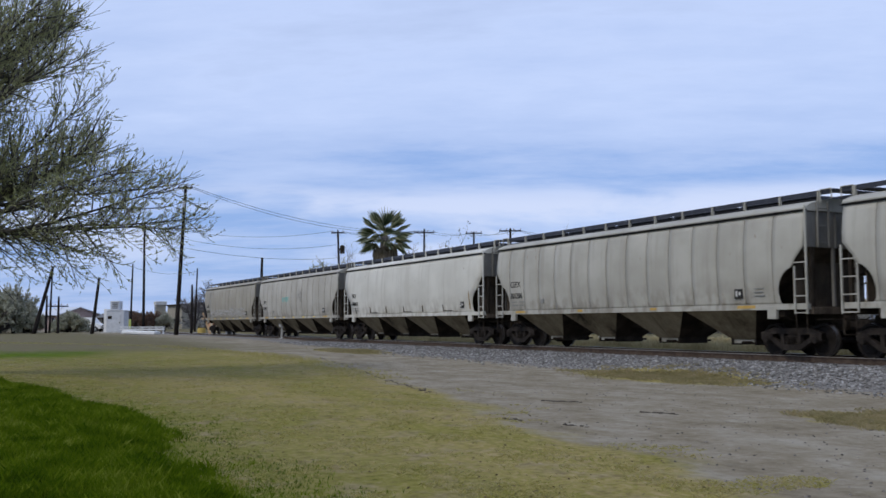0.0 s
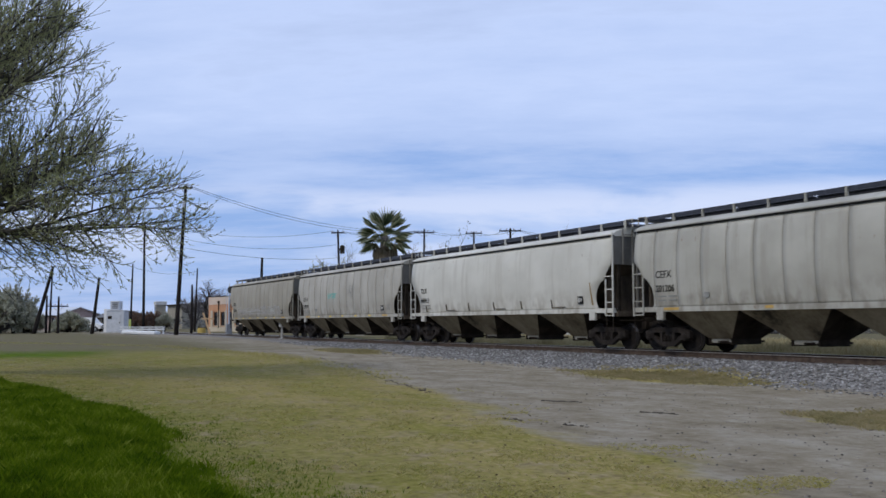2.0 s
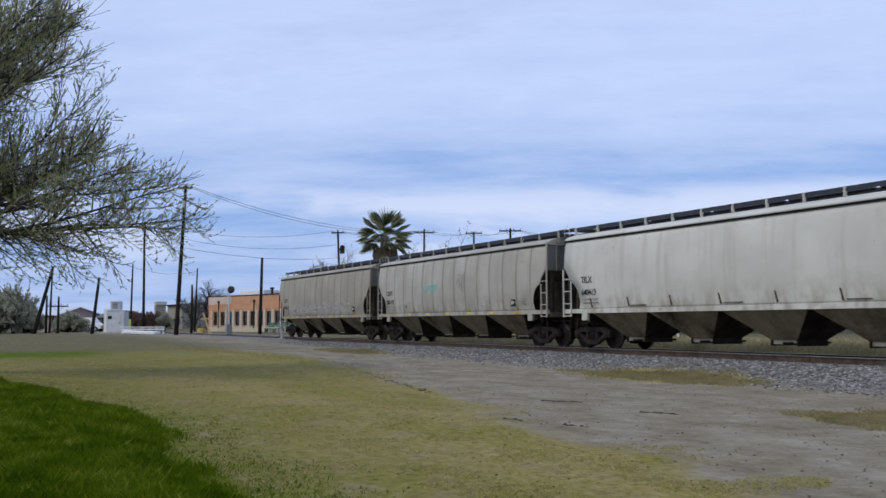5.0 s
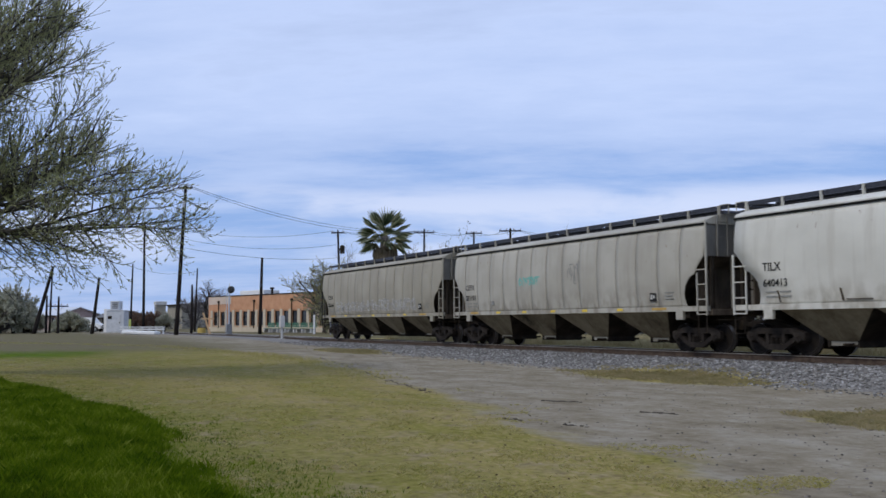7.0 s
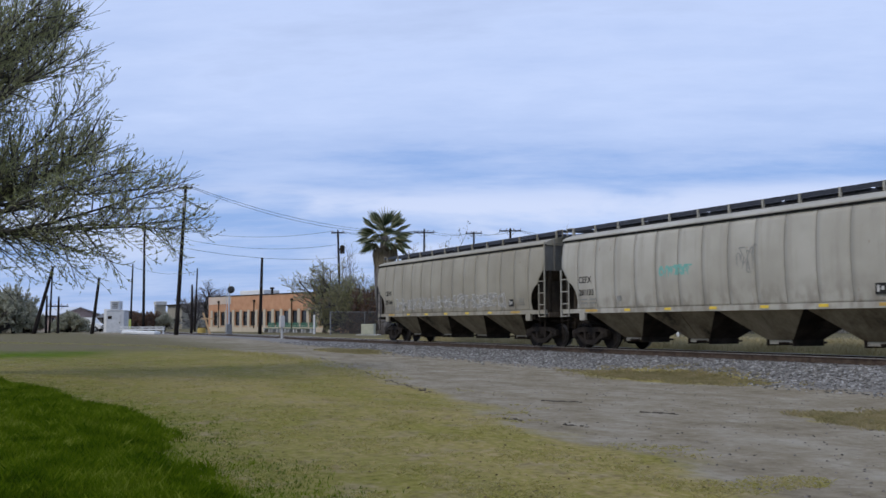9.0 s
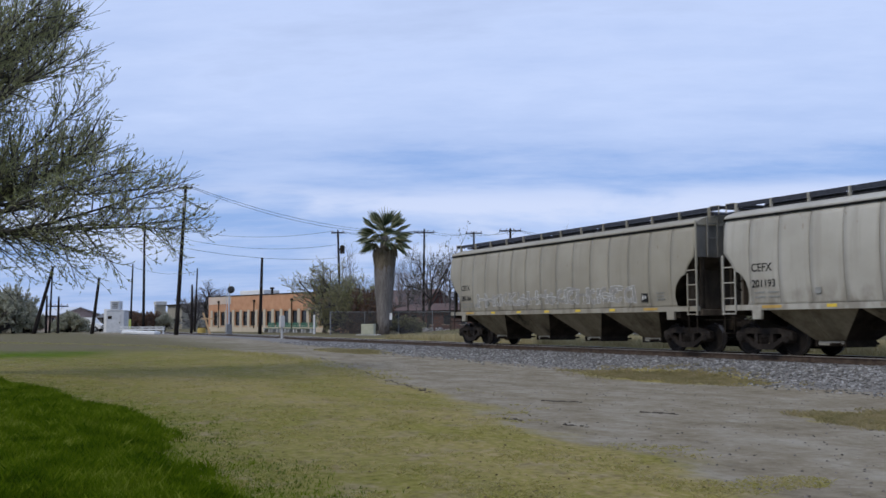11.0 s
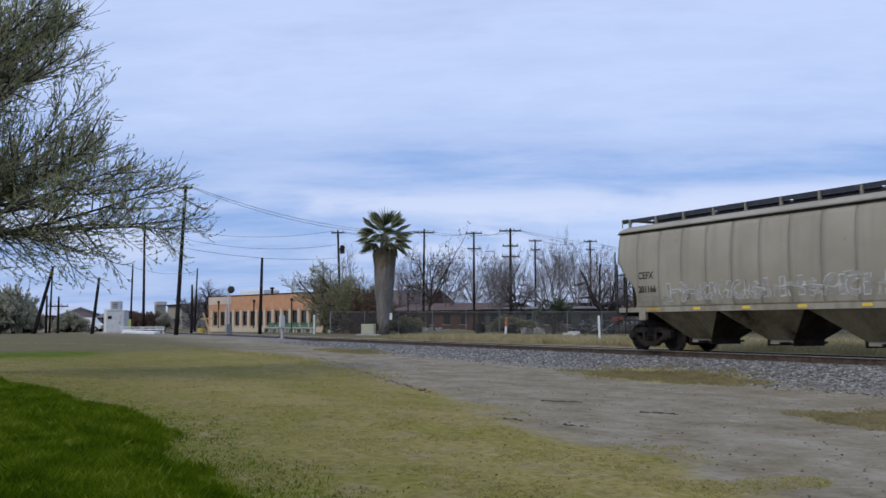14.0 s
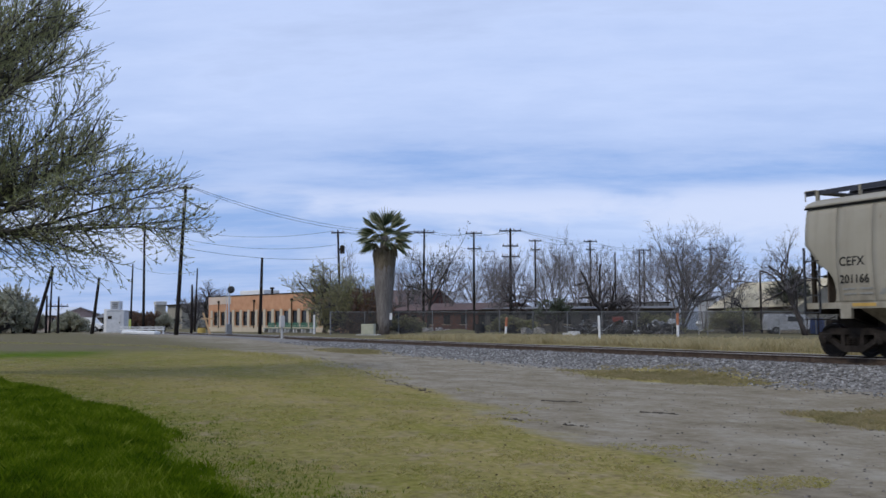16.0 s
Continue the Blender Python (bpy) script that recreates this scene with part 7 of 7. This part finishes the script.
def pick_patch(rnd):
    a, b, ra, rb = PATCHES[rnd.randrange(len(PATCHES))]
    x, y = a + rnd.gauss(0, ra * .55), b + rnd.gauss(0, rb * .6)
    if d_patch(x, y) + 1.2 * noise.noise((x * 1.1, y * 1.8, 0)) + rnd.uniform(-.25, .15) < 0.08:
        return None
    return x, y, 1.0


def pick_verge(rnd):
    x = -14 - 46 * rnd.random() ** 1.2
    y = rnd.uniform(3.6, 13)
    if noise.noise((x * .3, y * .3, 4)) + rnd.uniform(-.6, .6) < -.25:
        return None
    return x, y, .6 + .6 * rnd.random()


def pick_edge(rnd):
    x = -24 - 40 * rnd.random()
    y = edge_y(x) + rnd.gauss(-.3, .5)
    return x, y, rnd.random()


blades("lush_grass", "tall lush bright green grass in the lawn's corner", GRASS_LUSH, 42000, pick_lush, .17, .0045, .38, 1)
blades("dry_lawn_grass", "short sparse yellow-green lawn grass", GRASS_DRY, 15000, pick_dry, .024, .005, 1.8, 2)
blades("verge_grass", "tall straw-coloured dry grass beyond the rails", GRASS_STRAW, 18000, pick_verge, .33, .011, .38, 3)
blades("grass_patch", "low yellowish grass tufts at the ballast's foot", GRASS_PATCH, 10000, pick_patch, .075, .006, 1.0, 4)
blades("track_edge_grass", "dry ragged grass along the dirt track", GRASS_DRY, 3500, pick_edge, .09, .008, .5, 6)


def ballast():
    rnd = random.Random(8)
    m = M()
    v, f = m.v, m.f
    cube = [(-1, -1, -1), (1, -1, -1), (1, 1, -1), (-1, 1, -1), (-1, -1, 1), (1, -1, 1), (1, 1, 1), (-1, 1, 1)]
    faces = [(0, 3, 2, 1), (4, 5, 6, 7), (0, 1, 5, 4), (1, 2, 6, 5), (2, 3, 7, 6), (3, 0, 4, 7)]
    n = 0
    while n < 26000:
        u = rnd.random() ** 1.35
        x = -11.5 - 46 * u
        y = rnd.triangular(-5.4, 2.4, -2.9)
        if y < -4.0 and rnd.random() < .6:
            continue
        if abs(abs(y) - .7525) < .10:
            continue
        if d_patch(x, y) > .15 and rnd.random() < .85:
            continue
        n += 1
        s = rnd.uniform(.014, .034) * (1.25 if rnd.random() < .1 else 1)
        z = min(gz(x, y), RAIL_Z - .17) + s * .2
        a = rnd.uniform(0, 6.283)
        ca, sa = math.cos(a), math.sin(a)
        sx, sy, sz = s * rnd.uniform(.8, 1.5), s * rnd.uniform(.7, 1.2), s * rnd.uniform(.6, 1.0)
        o = len(v)
        for p in cube:
            k = rnd.uniform(.6, 1.1)
            px, py, pz = p[0] * sx * k, p[1] * sy * k, p[2] * sz * k
            v.append((x + px * ca - py * sa, y + px * sa + py * ca, z + pz))
        f.extend([tuple(i + o for i in q) for q in faces])
    single("ballast", m, STONE, "loose angular grey ballast stones along the rails", "ballast", kind="stuff")


ballast()


def turned_soil():
    """Dark clods along the ruts in the track; at the lawn's edge they paint the rut's shadow."""
    rnd = random.Random(28)
    m = M()
    # the first, longest line is the rut's shadow drawn as dark clods
    lines = [([(-37.14, -8.93), (-28.00, -10.85), (-22.47, -12.16), (-18.89, -12.84)], 150, .10), ([(-16.28, -11.70), (-15.73, -11.27)], 60, .04), ([(-13.42, -11.59), (-12.69, -11.27)], 45, .04), ([(-12.24, -13.92), (-11.95, -13.80)], 14, .05), ([(-13.48, -14.38), (-13.10, -14.29)], 14, .05)]
    for pts, count, wide in lines:
        for k in range(count):
            u = rnd.random() * (len(pts) - 1)
            i = min(int(u), len(pts) - 2)
            f = u - i
            x = pts[i][0] + (pts[i + 1][0] - pts[i][0]) * f + rnd.gauss(0, wide)
            y = pts[i][1] + (pts[i + 1][1] - pts[i][1]) * f + rnd.gauss(0, wide * .6)
            s = rnd.uniform(.012, .042)
            z = gz(x, y)
            h = s * rnd.uniform(.25, .6)
            m.hexa([(x - s * 1.5, y - s * .8, z - .015), (x + s * 1.3, y - s, z - .015), (x + s * 1.5, y + s * .8, z - .015), (x - s * 1.2, y + s, z - .015)], [(x - s * .6, y - s * .4, z + h), (x + s * .6, y - s * .5, z + h * .8), (x + s * .5, y + s * .5, z + h), (x - s * .6, y + s * .4, z + h * .7)])
    single("turned_soil", m, leafy("dark_soil", [(0.03, 0.024, 0.018), (0.055, 0.045, 0.034), (0.09, 0.075, 0.058)], 0.0, 0, .1), "dark clods along the dirt track's ruts, painting a rut's shadow too", "soil", kind="stuff")


turned_soil()


def pebbles():
    """Scattered small stones and clods on the dirt track."""
    rnd = random.Random(18)
    m = M()
    for k in range(1600):
        x = -6 - 34 * rnd.random() ** 1.6
        y = rnd.uniform(-15.5, -4.5)
        if d_road(x, y) < .2:
            continue
        s = rnd.uniform(.006, .02)
        z = gz(x, y)
        m.hexa([(x - s, y - s * .8, z - .01), (x + s * .9, y - s, z - .01), (x + s, y + s * .8, z - .01), (x - s * .8, y + s, z - .01)], [(x - s * .5, y - s * .4, z + s * .8), (x + s * .5, y - s * .5, z + s * .9), (x + s * .4, y + s * .5, z + s * .7), (x - s * .5, y + s * .4, z + s * .6)])
    single("pebbles", m, leafy("brown_pebble", [(0.05, 0.042, 0.034), (0.11, 0.095, 0.078), (0.24, 0.21, 0.18)], 0.0), "small stones scattered on the dirt track", "stones", kind="stuff")


pebbles()


def litter():
    """Dry fallen leaves and crumbs of soil strewn over the lawn."""
    rnd = random.Random(44)
    m = M()
    made = 0
    while made < 900:
        x = -7 - 26 * rnd.random() ** 1.5
        y = rnd.uniform(-20.5, -10.5)
        if d_road(x, y) > .6 or d_green(x, y) > -.2:
            continue
        if noise.noise((x * .7, y * 1.4, 6)) + rnd.uniform(-.35, .25) < 0:
            continue
        made += 1
        z = gz(x, y) + rnd.uniform(.004, .02)
        a = rnd.uniform(0, 6.283)
        d = Vector((math.cos(a), math.sin(a), rnd.uniform(-.15, .35)))
        leaf(m, Vector((x, y, z)), d, rnd.uniform(.018, .05), rnd.uniform(.005, .011), rnd)
    single("leaf_litter", m, leafy("dead_leaf", [(0.06, 0.046, 0.026), (0.11, 0.083, 0.048), (0.18, 0.138, 0.085)], .3, 0, .1), "dry brown fallen leaves strewn over the lawn", "leaf litter", kind="stuff")


litter()


# ---------------------------------------------------------------- movement
def motions():
    for k, car in enumerate((CAR_E, CAR_D, CAR_C, CAR_B, CAR_A)):
        walk(car, [(0.5 * i, pose(train_x(0.5 * i) + CAR_PITCH * k, 0, RAIL_Z)) for i in range(33)])
    for w, dx in WHEELSETS:
        walk(w, [(0.1 * i, pose(dx, 0, .457, 0, math.degrees((train_x(0.1 * i) - train_x(0)) / .457), 0)) for i in range(161)])


motions()
